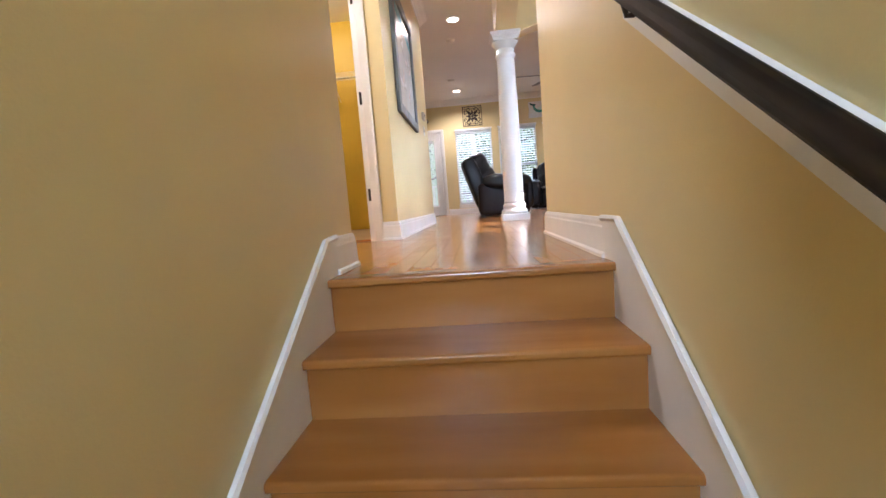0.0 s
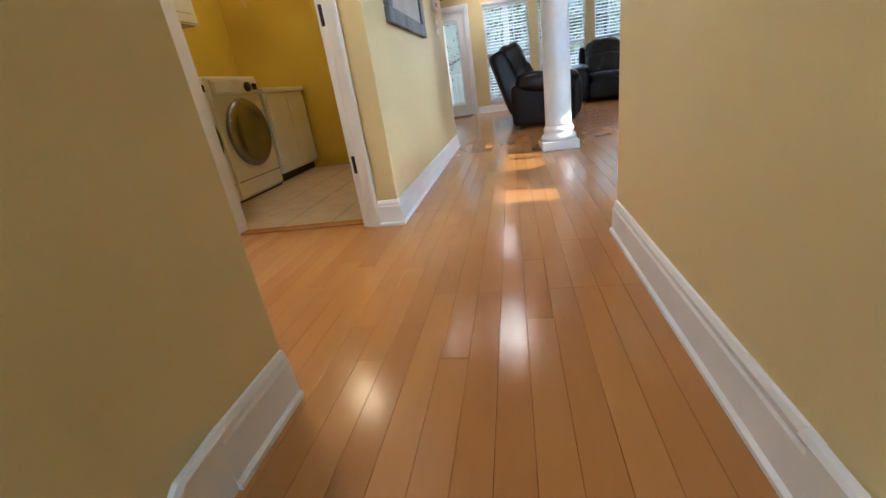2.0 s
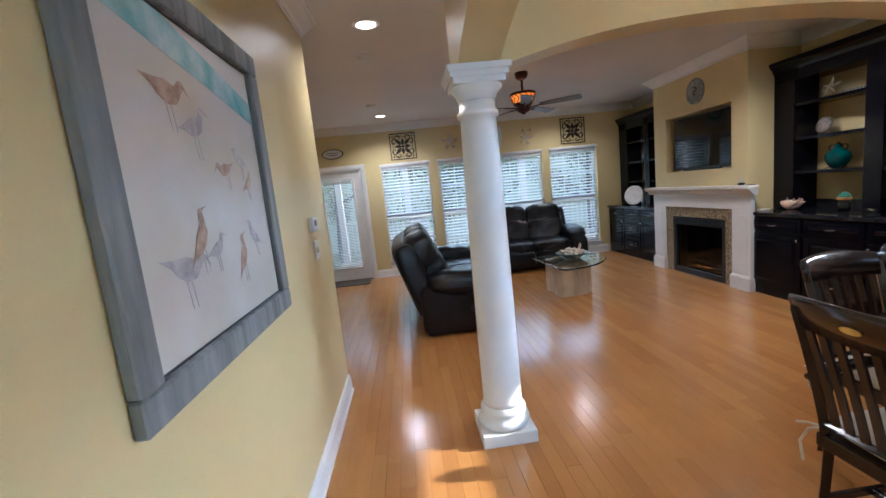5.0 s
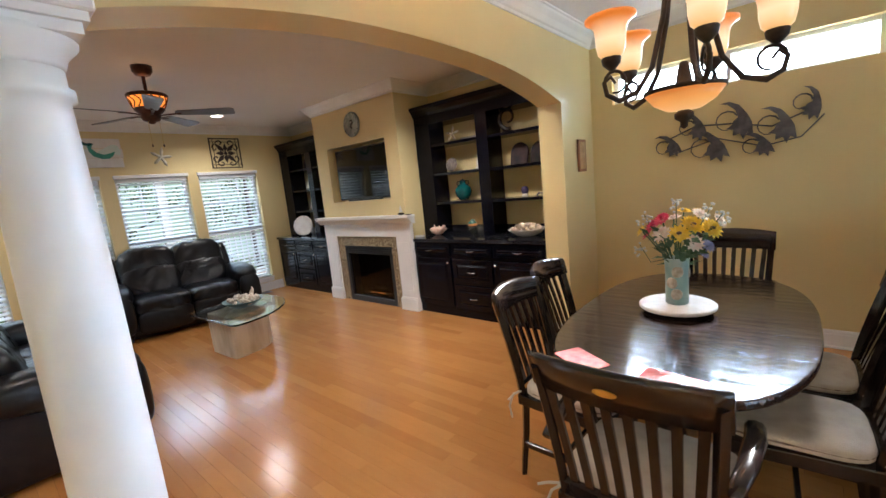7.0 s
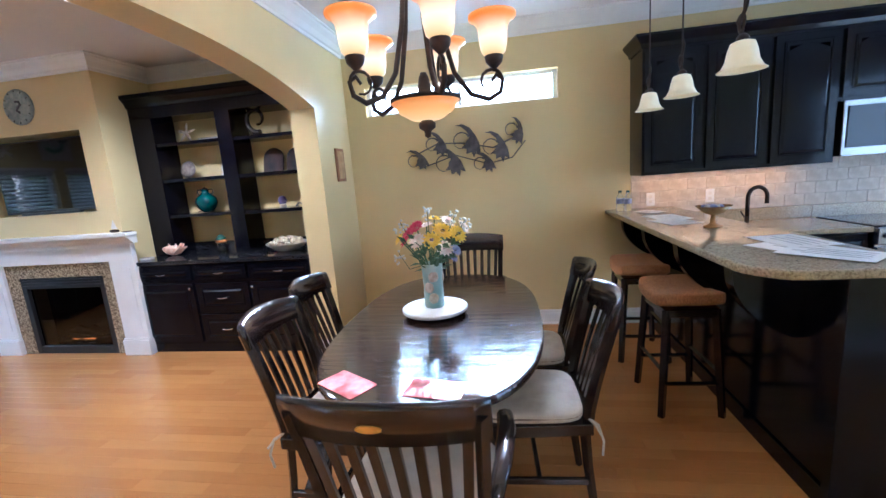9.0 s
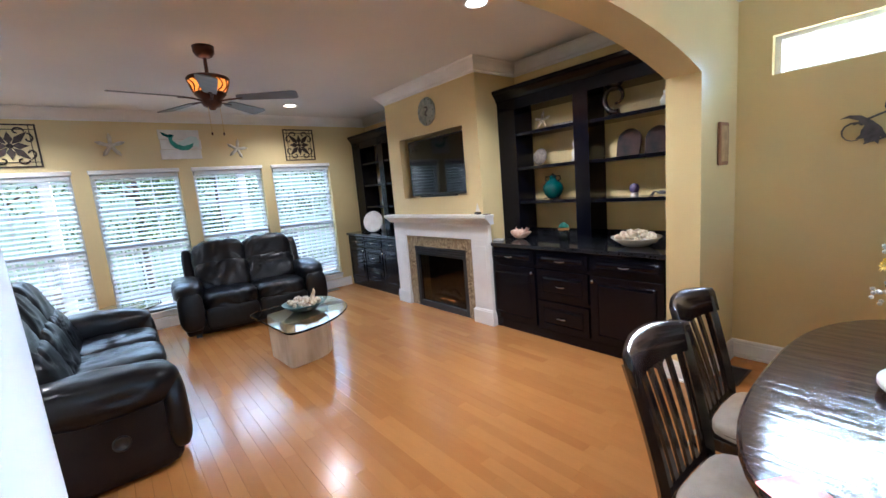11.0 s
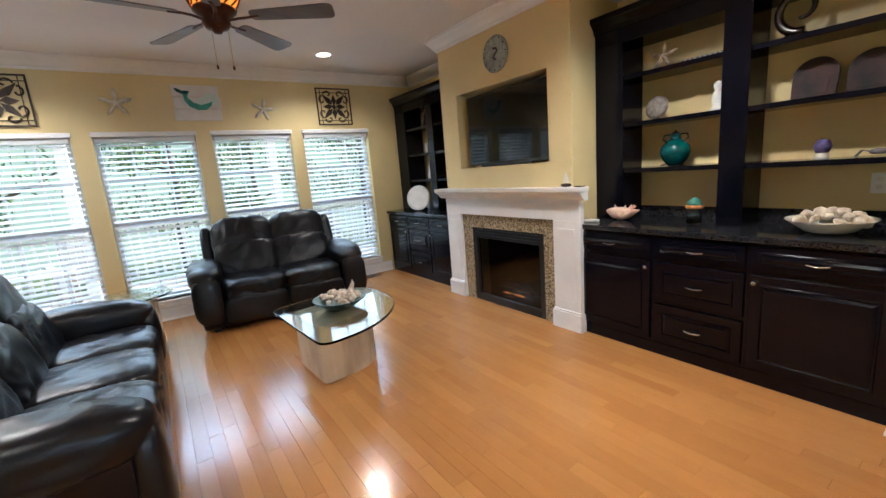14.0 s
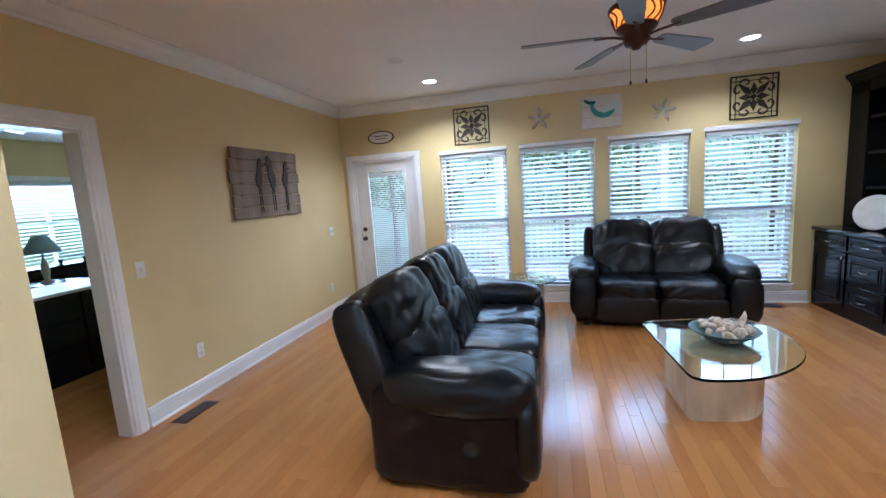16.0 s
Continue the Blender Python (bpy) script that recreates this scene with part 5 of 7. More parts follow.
for yy, s_ in ((0.86, 1.0), (0.62, 0.95)):
    pl = thing("stone_arch", "dark arched stone plaque leaning on the shelf", "ornament", pose(4.0, yy, 1.642, 0, -76, 0), group="stone plaques")
    arch_ = [(-0.0, -0.10 * s_)] + [((0.13 + 0.105 * math.sin(t_ * math.pi / 12)) * s_ if 0 < t_ < 12 else 0.13 * s_, -0.105 * s_ * math.cos(t_ * math.pi / 12)) for t_ in range(13)] + [(0.0, 0.10 * s_)]
    part("slab", prism(arch_, 0.022), STONE1, pl)
    part("carving", prism([(0.02, -0.06 * s_), (0.10 * s_, -0.07 * s_), (0.14 * s_, 0.0), (0.10 * s_, 0.06 * s_), (0.02, 0.06 * s_)], 0.006, Matrix.Translation((0, 0, 0.022))), STONE1, pl)
gb = thing("glass_globe", "violet glass globe with a white base on the shelf", "ornament", pose(3.93, 0.78, 1.296))
part("globe", lathe([(0.0, 0.025), (0.03, 0.035), (0.044, 0.07), (0.03, 0.105), (0, 0.115)], 20), mat("violet_glass", (0.04, 0.03, 0.11), 0.08, second=(0.18, 0.15, 0.26), scale=14), gb, smooth=True)
part("stand", lathe([(0.03, 0), (0.034, 0.01), (0.026, 0.034), (0, 0.036)], 18), CERAMIC, gb, smooth=True)
cr = thing("metal_crab", "small dark metal crab on the shelf", "ornament", pose(3.93, 0.55, 1.2965) @ Matrix.Scale(0.72, 4))
part("body", soft(0.07, 0.11, 0.045, 2.4, 6, 0.004, 20, 1, at=(0, 0, 0.035)), GREYMETAL, cr, smooth=True)
for sg_ in (-1, 1):
    for k in range(4):
        part("crab_leg", tube([(-0.02 + 0.014 * k, sg_ * 0.04, 0.035), (-0.03 + 0.02 * k, sg_ * 0.09, 0.05), (-0.035 + 0.024 * k, sg_ * 0.125, 0.003)], 0.0045, steps=5), GREYMETAL, cr)
cn = thing("pink_conch", "pink conch shell on the black cabinet top", "shell", pose(3.78, 1.93, 0.901))
part("whorl", soft(0.11, 0.16, 0.10, 2.1, 10, 0.010, 18, 6, at=(0, 0, 0.052)), SHELLPINK, cn, smooth=True)
part("spire", lathe([(0.046, 0), (0.038, 0.02), (0.040, 0.024), (0.026, 0.045), (0.028, 0.049), (0.012, 0.072), (0, 0.085)], 14, at=(0, 0.055, 0.055), turn=turned(-78, 0, 0)), SHELLPINK, cn, smooth=True)
part("siphon", lathe([(0.038, 0), (0.03, 0.03), (0.014, 0.07), (0.004, 0.10)], 12, at=(0, -0.05, 0.055), turn=turned(74, 0, 0)), SHELLPINK, cn, smooth=True)
part("lip", prism(rounded([(-0.05, -0.04), (0.06, -0.06), (0.10, 0.03), (0.02, 0.07), (-0.06, 0.05)], 0.025, 4), 0.012, Matrix.Translation((-0.03, -0.07, 0.06)) @ turned(-35, -20, 0)), SHELLPINK, cn)
for k in range(5):
    part("spike", tube([(0.02 * math.cos(k * 1.3), 0.09 * math.cos(k), 0.085), (0.03 * math.cos(k * 1.3), 0.12 * math.cos(k), 0.125)], [0.016, 0.002], steps=6), SHELLPINK, cn)
jr = thing("candle_jar", "glass jar with a teal and orange beaded cap", "jar", pose(3.76, 1.38, 0.901))
part("jar", lathe([(0.04, 0), (0.046, 0.01), (0.046, 0.10), (0.038, 0.112), (0.034, 0.108), (0.042, 0.098), (0.042, 0.012), (0, 0.01)], 22), glass("jar_glass", (0.75, 0.85, 0.88)), jr, smooth=True)
part("cap", lathe([(0.05, 0.112), (0.056, 0.12), (0.05, 0.135), (0.0, 0.137)], 22), mat("orange_bead", (0.45, 0.16, 0.04), 0.4, second=(0.6, 0.3, 0.1), scale=40), jr, smooth=True)
part("dome", lathe([(0.052, 0.137), (0.046, 0.152), (0.026, 0.176), (0.012, 0.186), (0, 0.188)], 22), mat("teal_bead", (0.012, 0.10, 0.085), 0.35, second=(0.03, 0.18, 0.14), scale=50), jr, smooth=True)
single("remote_box", boxed(-0.03, 0.03, -0.055, 0.055, 0, 0.022, 0.006, 2), CERAMIC, "small white box on the black cabinet top", "box", pose(3.60, 2.08, 0.901, 0, 0, 8))
pb = shell_bowl("shell_platter", "wide cream dish of shells on the black cabinet top", pose(3.74, 0.68, 0.901), 0.19, CERAMIC)
mb = thing("model_boat", "small model sailing boat on the mantel", "ornament", pose(3.42, 2.18, 1.196))
part("hull", soft(0.03, 0.10, 0.03, 2.6, 5, at=(0, 0, 0.016)), DARKWOOD, mb, smooth=True)
part("sail", prism([(-0.035, 0.0), (0.03, 0.0), (0.0, 0.085)], 0.002, Matrix.Translation((0, 0, 0.035)) @ turned(90, 0, 90)), CERAMIC, mb)
single("mantel_card", boxed(-0.03, 0.03, -0.03, 0.03, 0, 0.008, 0.002), BRONZE, "small dark coaster on the mantel", "coaster", pose(3.43, 2.06, 1.196))
# beyond the chimney breast
pt = thing("white_plate", "large round white plate standing on the cabinet", "plate", pose(3.72, 4.90, 0.882, 0, -78, 35) @ Matrix.Scale(0.92, 4))
part("plate", lathe([(0, 0.012), (0.09, 0.010), (0.15, 0.02), (0.185, 0.034), (0.18, 0.038), (0.14, 0.026), (0.09, 0.018), (0, 0.018)], 36, at=(0.186, 0, 0)), CERAMIC, pt, smooth=True)
lt = thing("lighthouse", "white wooden lighthouse ornament on the shelf end", "ornament", pose(3.66, 4.02, 0.8815))
part("tower", lathe([(0.055, 0), (0.055, 0.03), (0.045, 0.04), (0.03, 0.26), (0.042, 0.265), (0.042, 0.28), (0.024, 0.285), (0.024, 0.33), (0.032, 0.335), (0, 0.375)], 12), CERAMIC, lt)
for zz in (0.09, 0.17):
    part("band", lathe([(0.0445 - 0.07 * (zz - 0.04), zz), (0.045 - 0.07 * (zz - 0.04), zz + 0.035)], 12), GREYMETAL, lt)
for yy, zz, h_ in ((4.9, 1.646, 0.13), (4.85, 1.301, 0.16), (4.95, 0.8815, 0.11), (4.2, 1.301, 0.14)):
    single("shelf_jar", lathe([(0.03, 0), (0.045, 0.02), (0.05, h_ * 0.5), (0.03, h_ * 0.85), (0.036, h_), (0, h_)], 16), CERAMIC, "pale ceramic jar on the bookcase shelf", "jar", pose(3.94, yy, zz), group="shelf jars", smooth=True)
fp2 = thing("framed_tile", "small framed picture on the upper shelf", "picture", pose(3.98, 4.93, 1.9905, 0, -80, 0))
part("frame", boxed(0, 0.22, -0.09, 0.09, 0, 0.015, 0.004), DRIFT, fp2)
part("print", boxed(0.025, 0.195, -0.065, 0.065, 0.015, 0.017), STONE1, fp2)

# ---------- dining room ----------
dt = thing("dining_table", "dark stained oval dining table with a worn glossy top", "dining table", pose(2.21, -1.03, 0))
oval = []
for i in range(64):
    a = 2 * math.pi * i / 64
    c, s = math.cos(a), math.sin(a)
    k = (abs(c) ** 2.7 + abs(s) ** 2.7) ** (-1 / 2.7)
    oval.append((0.87 * k * c, 0.495 * k * s))
TABLETOP = mat("table_top", (0.020, 0.010, 0.007), 0.10, second=(0.052, 0.026, 0.018), scale=16, stretch=(1.7, 0.22, 1), detail=9, bump=0.32, bscale=16, rvar=0.04, coat=0.25)
tt = part("tabletop", prism(oval, 0.034, Matrix.Translation((0, 0, 0.736)), bevel=0.010), TABLETOP, dt)
part("apron", prism([(u * 0.80, v * 0.78) for u, v in oval], 0.075, Matrix.Translation((0, 0, 0.66))), DARKWOOD, dt)
for sx in (-0.45, 0.45):
    part("pedestal", lathe([(0.11, 0.05), (0.10, 0.09), (0.055, 0.14), (0.075, 0.26), (0.09, 0.36), (0.06, 0.46), (0.07, 0.60), (0.13, 0.66)], 20, at=(sx, 0, 0)), DARKWOOD, dt, smooth=True)
    for sy in (-1, 1):
        part("foot", tube([(sx, sy * 0.04, 0.13), (sx, sy * 0.20, 0.09), (sx, sy * 0.33, 0.03)], [0.045, 0.038, 0.028], steps=8), DARKWOOD, dt, smooth=True)


def dining_chair(name, label, m, arms):
    """Slat-back chair facing local +y; origin on the floor under the back legs' middle."""
    c = thing(name, label, "chair", m, group="chairs round the table")
    W = 0.52 if arms else 0.42
    H = 0.985 if arms else 0.955
    wt = W / 2

    def back_at(x, z):
        u = max(0.0, (z - 0.44) / (H - 0.44))
        return -0.105 * u ** 1.3 - 0.055 * (1 - (x / wt) ** 2) * u
    for s in (-1, 1):
        x = s * (wt - 0.022)
        xb = s * (wt - 0.045)
        part("leg", tube([(xb, -0.03, 0.0), (xb, 0.0, 0.25), (xb, 0.012, 0.44)], [0.016, 0.02, 0.022], steps=4), DARKWOOD, c)
        part("back_post", tube([(xb + (x - xb) * k / 5, back_at(x, 0.42 + (H - 0.44) * k / 5), 0.42 + (H - 0.46) * k / 5) for k in range(6)], [0.022, 0.023, 0.023, 0.023, 0.023, 0.024], steps=4, flat=0.8), DARKWOOD, c)
        part("leg", tube([(s * (wt - 0.03), 0.41, 0.0), (s * (wt - 0.028), 0.40, 0.44)], [0.017, 0.024], steps=4), DARKWOOD, c)
        part("stretcher", boxed(s * (wt - 0.037) - 0.009, s * (wt - 0.037) + 0.009, 0.0, 0.40, 0.17, 0.20, 0.003), DARKWOOD, c)
        if arms:
            ar = part("armrest", tube([(s * (wt - 0.01), -0.035, 0.66), (s * (wt + 0.012), 0.10, 0.672), (s * (wt + 0.02), 0.25, 0.672), (s * (wt + 0.012), 0.36, 0.655), (s * (wt + 0.005), 0.40, 0.62)], [0.022, 0.027, 0.030, 0.028, 0.02], steps=8, flat=0.6), DARKWOOD, c, smooth=True)
            part("arm_post", tube([(s * (wt - 0.02), 0.36, 0.44), (s * (wt + 0.0), 0.35, 0.56), (s * (wt + 0.01), 0.34, 0.65)], [0.018, 0.017, 0.016], steps=6), DARKWOOD, ar)
    part("stretcher", boxed(-wt + 0.045, wt - 0.045, 0.19, 0.21, 0.171, 0.199, 0.003), DARKWOOD, c)
    part("seat_frame", prism([(-wt + 0.025, -0.02), (wt - 0.025, -0.02), (wt, 0.44), (-wt, 0.44)], 0.055, Matrix.Translation((0, 0, 0.40)), bevel=0.006), DARKWOOD, c)
    # bowed top rail
    n, tall = 12, 0.115 if arms else 0.10
    bm = bmesh.new()
    rows = []
    for i in range(n + 1):
        x = -wt + W * i / n
        arch = 0.018 * (1 - (x / wt) ** 2)
        ring = []
        for z, o in ((H - tall, -0.011), (H - tall, 0.012), (H - 0.014 + arch, 0.014), (H + arch, 0.006), (H + arch, -0.008), (H - 0.014 + arch, -0.016)):
            ring.append(bm.verts.new((x, back_at(x, z) + o, z)))
        rows.append(ring)
    for a, b in zip(rows, rows[1:]):
        for k in range(6):
            bm.faces.new((a[k], a[(k + 1) % 6], b[(k + 1) % 6], b[k]))
    bm.faces.new(rows[0])
    bm.faces.new(rows[-1])
    bmesh.ops.recalc_face_normals(bm, faces=bm.faces)
    tr = part("top_rail", bm, DARKWOOD, c, smooth=True)
    if arms:
        part("inlay", prism([(0.032 * math.cos(a * math.pi / 10), 0.011 * math.sin(a * math.pi / 10)) for a in range(20)], 0.003, Matrix.Translation((-0.015, back_at(0, H - 0.05) - 0.0145, H - 0.052)) @ turned(90 + 8)), BRASS, tr, "small oval brass inlay")
    part("lower_rail", tube([(-wt + 0.04, back_at(wt * 0.85, 0.50), 0.50), (0, back_at(0, 0.50), 0.50), (wt - 0.04, back_at(wt * 0.85, 0.50), 0.50)], 0.015, steps=4), DARKWOOD, c)
    slats = 8 if arms else 6
    for k in range(slats):
        x = -wt + W * (k + 1) / (slats + 1)
        bm = bmesh.new()
        rings = []
        for j in range(7):
            z = 0.495 + (H - tall - 0.48) * j / 6
            y = back_at(x, z)
            rings.append([bm.verts.new((x * (0.86 + 0.14 * j / 6) + dx, y + dy, z)) for dx, dy in ((-0.013, -0.006), (0.013, -0.006), (0.013, 0.006), (-0.013, 0.006))])
        for a, b in zip(rings, rings[1:]):
            for q in range(4):
                bm.faces.new((a[q], a[(q + 1) % 4], b[(q + 1) % 4], b[q]))
        bmesh.ops.recalc_face_normals(bm, faces=bm.faces)
        part("slat", bm, DARKWOOD, c)
    cu = part("seat_cushion", soft(W - 0.02, 0.44, 0.06, 5, 9, 0.006, 8, 2, at=(0, 0.225, 0.484)), LINEN, c, "beige linen tie-on cushion", smooth=True)
    loop = [((W / 2 - 0.012) * math.copysign(abs(math.cos(a)) ** 0.4, math.cos(a)), 0.225 + 0.218 * math.copysign(abs(math.sin(a)) ** 0.4, math.sin(a)), 0.484) for a in [2 * math.pi * i / 36 for i in range(37)]]
    part("piping", tube(loop, 0.004, steps=5), mat("cushion_piping", (0.12, 0.08, 0.06), 0.8, second=(0.2, 0.14, 0.1), scale=30), cu)
    for s in (-1, 1):
        xk = s * (wt - 0.04)
        part("tie", tube([(xk, 0.0, 0.475), (xk + s * 0.03, -0.035, 0.46), (xk + s * 0.05, -0.05, 0.40), (xk + s * 0.035, -0.05, 0.33)], 0.005, steps=5), LINEN, cu)
        part("tie", tube([(xk, 0.0, 0.475), (xk + s * 0.05, -0.02, 0.47), (xk + s * 0.085, -0.03, 0.455)], 0.005, steps=5), LINEN, cu)
    return c


dining_chair("armchair", "dark stained slat-back dining armchair with a beige cushion", pose(1.15, -1.075, 0, 0, 0, -90), True)
far_chair = dining_chair("armchair", "dark stained slat-back armchair at the table's far end", pose(3.36, -1.07, 0, 0, 0, 90), True)
first = dining_chair("dining_chair", "dark stained slat-back side chair with a beige tie-on cushion", pose(1.80, -0.43, 0, 0, 0, 178), False)
copy_thing(first, pose(2.31, -0.36, 0, 0, 0, 181))
copy_thing(first, pose(1.95, -1.66, 0, 0, 0, 3))
copy_thing(first, pose(2.46, -1.66, 0, 0, 0, 0))

ls = thing("lazy_susan", "round white turntable with a dark rim underneath on the table", "lazy susan", pose(2.235, -0.985, 0.771))
part("disc", lathe([(0.165, 0.022), (0.172, 0.027), (0.172, 0.038), (0.166, 0.042), (0, 0.042)], 44), mat("whitewash", (0.74, 0.70, 0.64), 0.5, second=(0.66, 0.60, 0.52), scale=18, bump=0.1), ls)
part("turntable_foot", lathe([(0.13, 0.0), (0.15, 0.004), (0.158, 0.021), (0, 0.0215)], 36), DARKWOOD, ls)
fv = thing("flower_vase", "sea-green vase with shells, full of bright cut flowers", "vase with flowers", pose(2.235, -0.985, 0.8135) @ Matrix.Scale(1.12, 4))
part("vase", lathe([(0.042, 0), (0.046, 0.006), (0.045, 0.10), (0.049, 0.205), (0.046, 0.207), (0.042, 0.19), (0.040, 0.012), (0, 0.01)], 26), mat("seagreen_vase", (0.26, 0.40, 0.37), 0.3, second=(0.42, 0.50, 0.44), scale=16, stretch=(1, 1, 0.5)), fv, smooth=True)
for k, (zz, aa) in enumerate(((0.05, 3.3), (0.10, 2.9), (0.15, 3.4), (0.06, 0.9), (0.14, 5.0))):
    part("shell_relief", soft(0.012, 0.045, 0.05, 2.2, 5, 0.003, 30, k, at=(0.045 * math.cos(aa), 0.045 * math.sin(aa), zz), turn=turned(0, 0, math.degrees(aa))), SHELLWHITE, fv, smooth=True)
PETALS = {"red": mat("petal_red", (0.50, 0.015, 0.06), 0.6, second=(0.62, 0.05, 0.12), scale=40), "yellow": mat("petal_yellow", (0.80, 0.52, 0.02), 0.6, second=(0.85, 0.62, 0.08), scale=40), "white": mat("petal_white", (0.78, 0.74, 0.66), 0.6, second=(0.80, 0.62, 0.55), scale=40), "blue": mat("petal_blue", (0.22, 0.26, 0.50), 0.6, second=(0.4, 0.42, 0.6), scale=40), "sprig": mat("sprig_grey", (0.42, 0.46, 0.46), 0.7, second=(0.6, 0.62, 0.6), scale=40)}
STEMGREEN = mat("stem_green", (0.03, 0.075, 0.03), 0.6, second=(0.06, 0.12, 0.05), scale=30)
r = random.Random(8)
blooms = [("yellow", 0.0, -0.06, 0.345, 0.058), ("yellow", -0.03, -0.13, 0.335, 0.05), ("yellow", 0.01, 0.14, 0.32, 0.035), ("yellow", -0.05, -0.02, 0.315, 0.05), ("red", 0.0, 0.085, 0.345, 0.05), ("red", -0.02, 0.05, 0.375, 0.042), ("red", 0.03, 0.12, 0.30, 0.036), ("white", -0.05, 0.045, 0.315, 0.045), ("white", -0.04, -0.07, 0.275, 0.046), ("white", 0.03, -0.08, 0.385, 0.045), ("white", 0.03, -0.15, 0.36, 0.04), ("white", 0.05, 0.02, 0.37, 0.04), ("yellow", 0.05, -0.02, 0.40, 0.035), ("blue", -0.01, -0.115, 0.26, 0.034), ("blue", 0.01, -0.10, 0.22, 0.026)]
for i, (kind_, bx, by, bz, br) in enumerate(blooms):
    st = part("stem", tube([(0, 0, 0.12), (bx * 0.4, by * 0.4, 0.22), (bx, by, bz)], 0.0035, steps=5), STEMGREEN, fv)
    bm = bmesh.new()
    nrm = Vector((bx - 0.06, by, 0.10)).normalized()
    q = nrm.to_track_quat("Z", "Y").to_matrix().to_4x4()
    for ring_, (cnt, tilt_, ln) in enumerate(((13, 12, 1.0), (11, 32, 0.85), (8, 55, 0.6))):
        for k in range(cnt):
            a = 2 * math.pi * (k + 0.5 * ring_) / cnt
            m4 = Matrix.Translation((bx, by, bz)) @ q @ Matrix.Rotation(a, 4, "Z") @ turned(0, -tilt_, 0)
            wd_ = br * 0.25
            quad = [bm.verts.new(m4 @ Vector(p)) for p in ((0.004, 0, 0), (br * ln * 0.55, -wd_, 0.004), (br * ln, 0, 0.0), (br * ln * 0.55, wd_, 0.004))]
            bm.faces.new(quad)
    part("bloom", bm, PETALS[kind_], st)
    if kind_ == "yellow" and br > 0.04:
        part("flower_eye", soft(0.022, 0.022, 0.014, 2.2, 3, at=(bx + nrm.x * 0.014, by + nrm.y * 0.014, bz + nrm.z * 0.014)), BARK, st, smooth=True)
bm = bmesh.new()
for k in range(60):
    a, h_ = r.uniform(0, 6.28), r.uniform(0.17, 0.32)
    d = 0.02 + (h_ - 0.15) * 0.55 * r.uniform(0.5, 1.2)
    m4 = Matrix.Translation((d * math.cos(a), d * math.sin(a), h_)) @ turned(r.uniform(-50, 50), r.uniform(-60, 10), math.degrees(a))
    quad = [bm.verts.new(m4 @ Vector(p)) for p in ((0, 0, 0), (0.03, -0.014, 0.004), (0.062, 0, -0.004), (0.03, 0.014, 0.004))]
    bm.faces.new(quad)
part("leaves", bm, STEMGREEN, fv)
for by, bz in ((0.13, 0.40), (0.0, 0.46), (-0.13, 0.43), (-0.17, 0.40), (0.15, 0.26)):
    sp_ = part("sprig", tube([(0, by * 0.2, 0.2), (0.0, by * 0.7, bz - 0.08), (0.0, by, bz)], 0.002, steps=4), STEMGREEN, fv)
    bm = bmesh.new()
    for k in range(14):
        soft(0.012, 0.012, 0.012, 2, 1, at=(r.uniform(-0.025, 0.025), by + r.uniform(-0.028, 0.028), bz - 0.035 + r.uniform(-0.02, 0.045)), bm=bm)
    part("bud_cluster", bm, PETALS["sprig"], sp_)
REDCARD = mat("red_card", (0.60, 0.06, 0.045), 0.45, second=(0.70, 0.18, 0.14), scale=22)
single("red_card", prism(rounded([(-0.10, -0.06), (0.10, -0.06), (0.10, 0.06), (-0.10, 0.06)], 0.01, 3), 0.002), REDCARD, "red printed card lying on the table", "card", pose(1.49, -0.79, 0.7712, 0, 0, 58), group="red cards")
single("red_card", prism(rounded([(-0.10, -0.06), (0.10, -0.06), (0.10, 0.06), (-0.10, 0.06)], 0.01, 3), 0.002), REDCARD, "red printed card lying on the table", "card", pose(1.46, -1.12, 0.7712, 0, 0, 82), group="red cards")

# chandelier
ch = thing("chandelier", "iron chandelier with five amber glass shades, switched on", "chandelier", pose(1.86, -1.09, 0))


def shade_material(name, low, high, rim, z0, z1, strength, base=(0.55, 0.25, 0.08)):
    """Lit glass, brightest round the lamp and deeper orange towards the rim."""
    m = mat(name, base, 0.3)
    n, link = m.node_tree.nodes, m.node_tree.links.new
    b = n["Principled BSDF"]
    tc = n.new("ShaderNodeTexCoord")
    sep = n.new("ShaderNodeSeparateXYZ")
    link(tc.outputs["Object"], sep.inputs[0])
    mr = n.new("ShaderNodeMapRange")
    mr.inputs["From Min"].default_value, mr.inputs["From Max"].default_value = z0, z1
    link(sep.outputs["Z"], mr.inputs["Value"])
    rp = n.new("ShaderNodeValToRGB")
    rp.color_ramp.elements[0].color, rp.color_ramp.elements[1].color = (*low, 1), (*rim, 1)
    rp.color_ramp.elements[1].position = 0.92
    e = rp.color_ramp.elements.new(0.45)
    e.color = (*high, 1)
    link(mr.outputs["Result"], rp.inputs["Fac"])
    link(rp.outputs["Color"], b.inputs["Emission Color"])
    b.inputs["Emission Strength"].default_value = strength
    return m


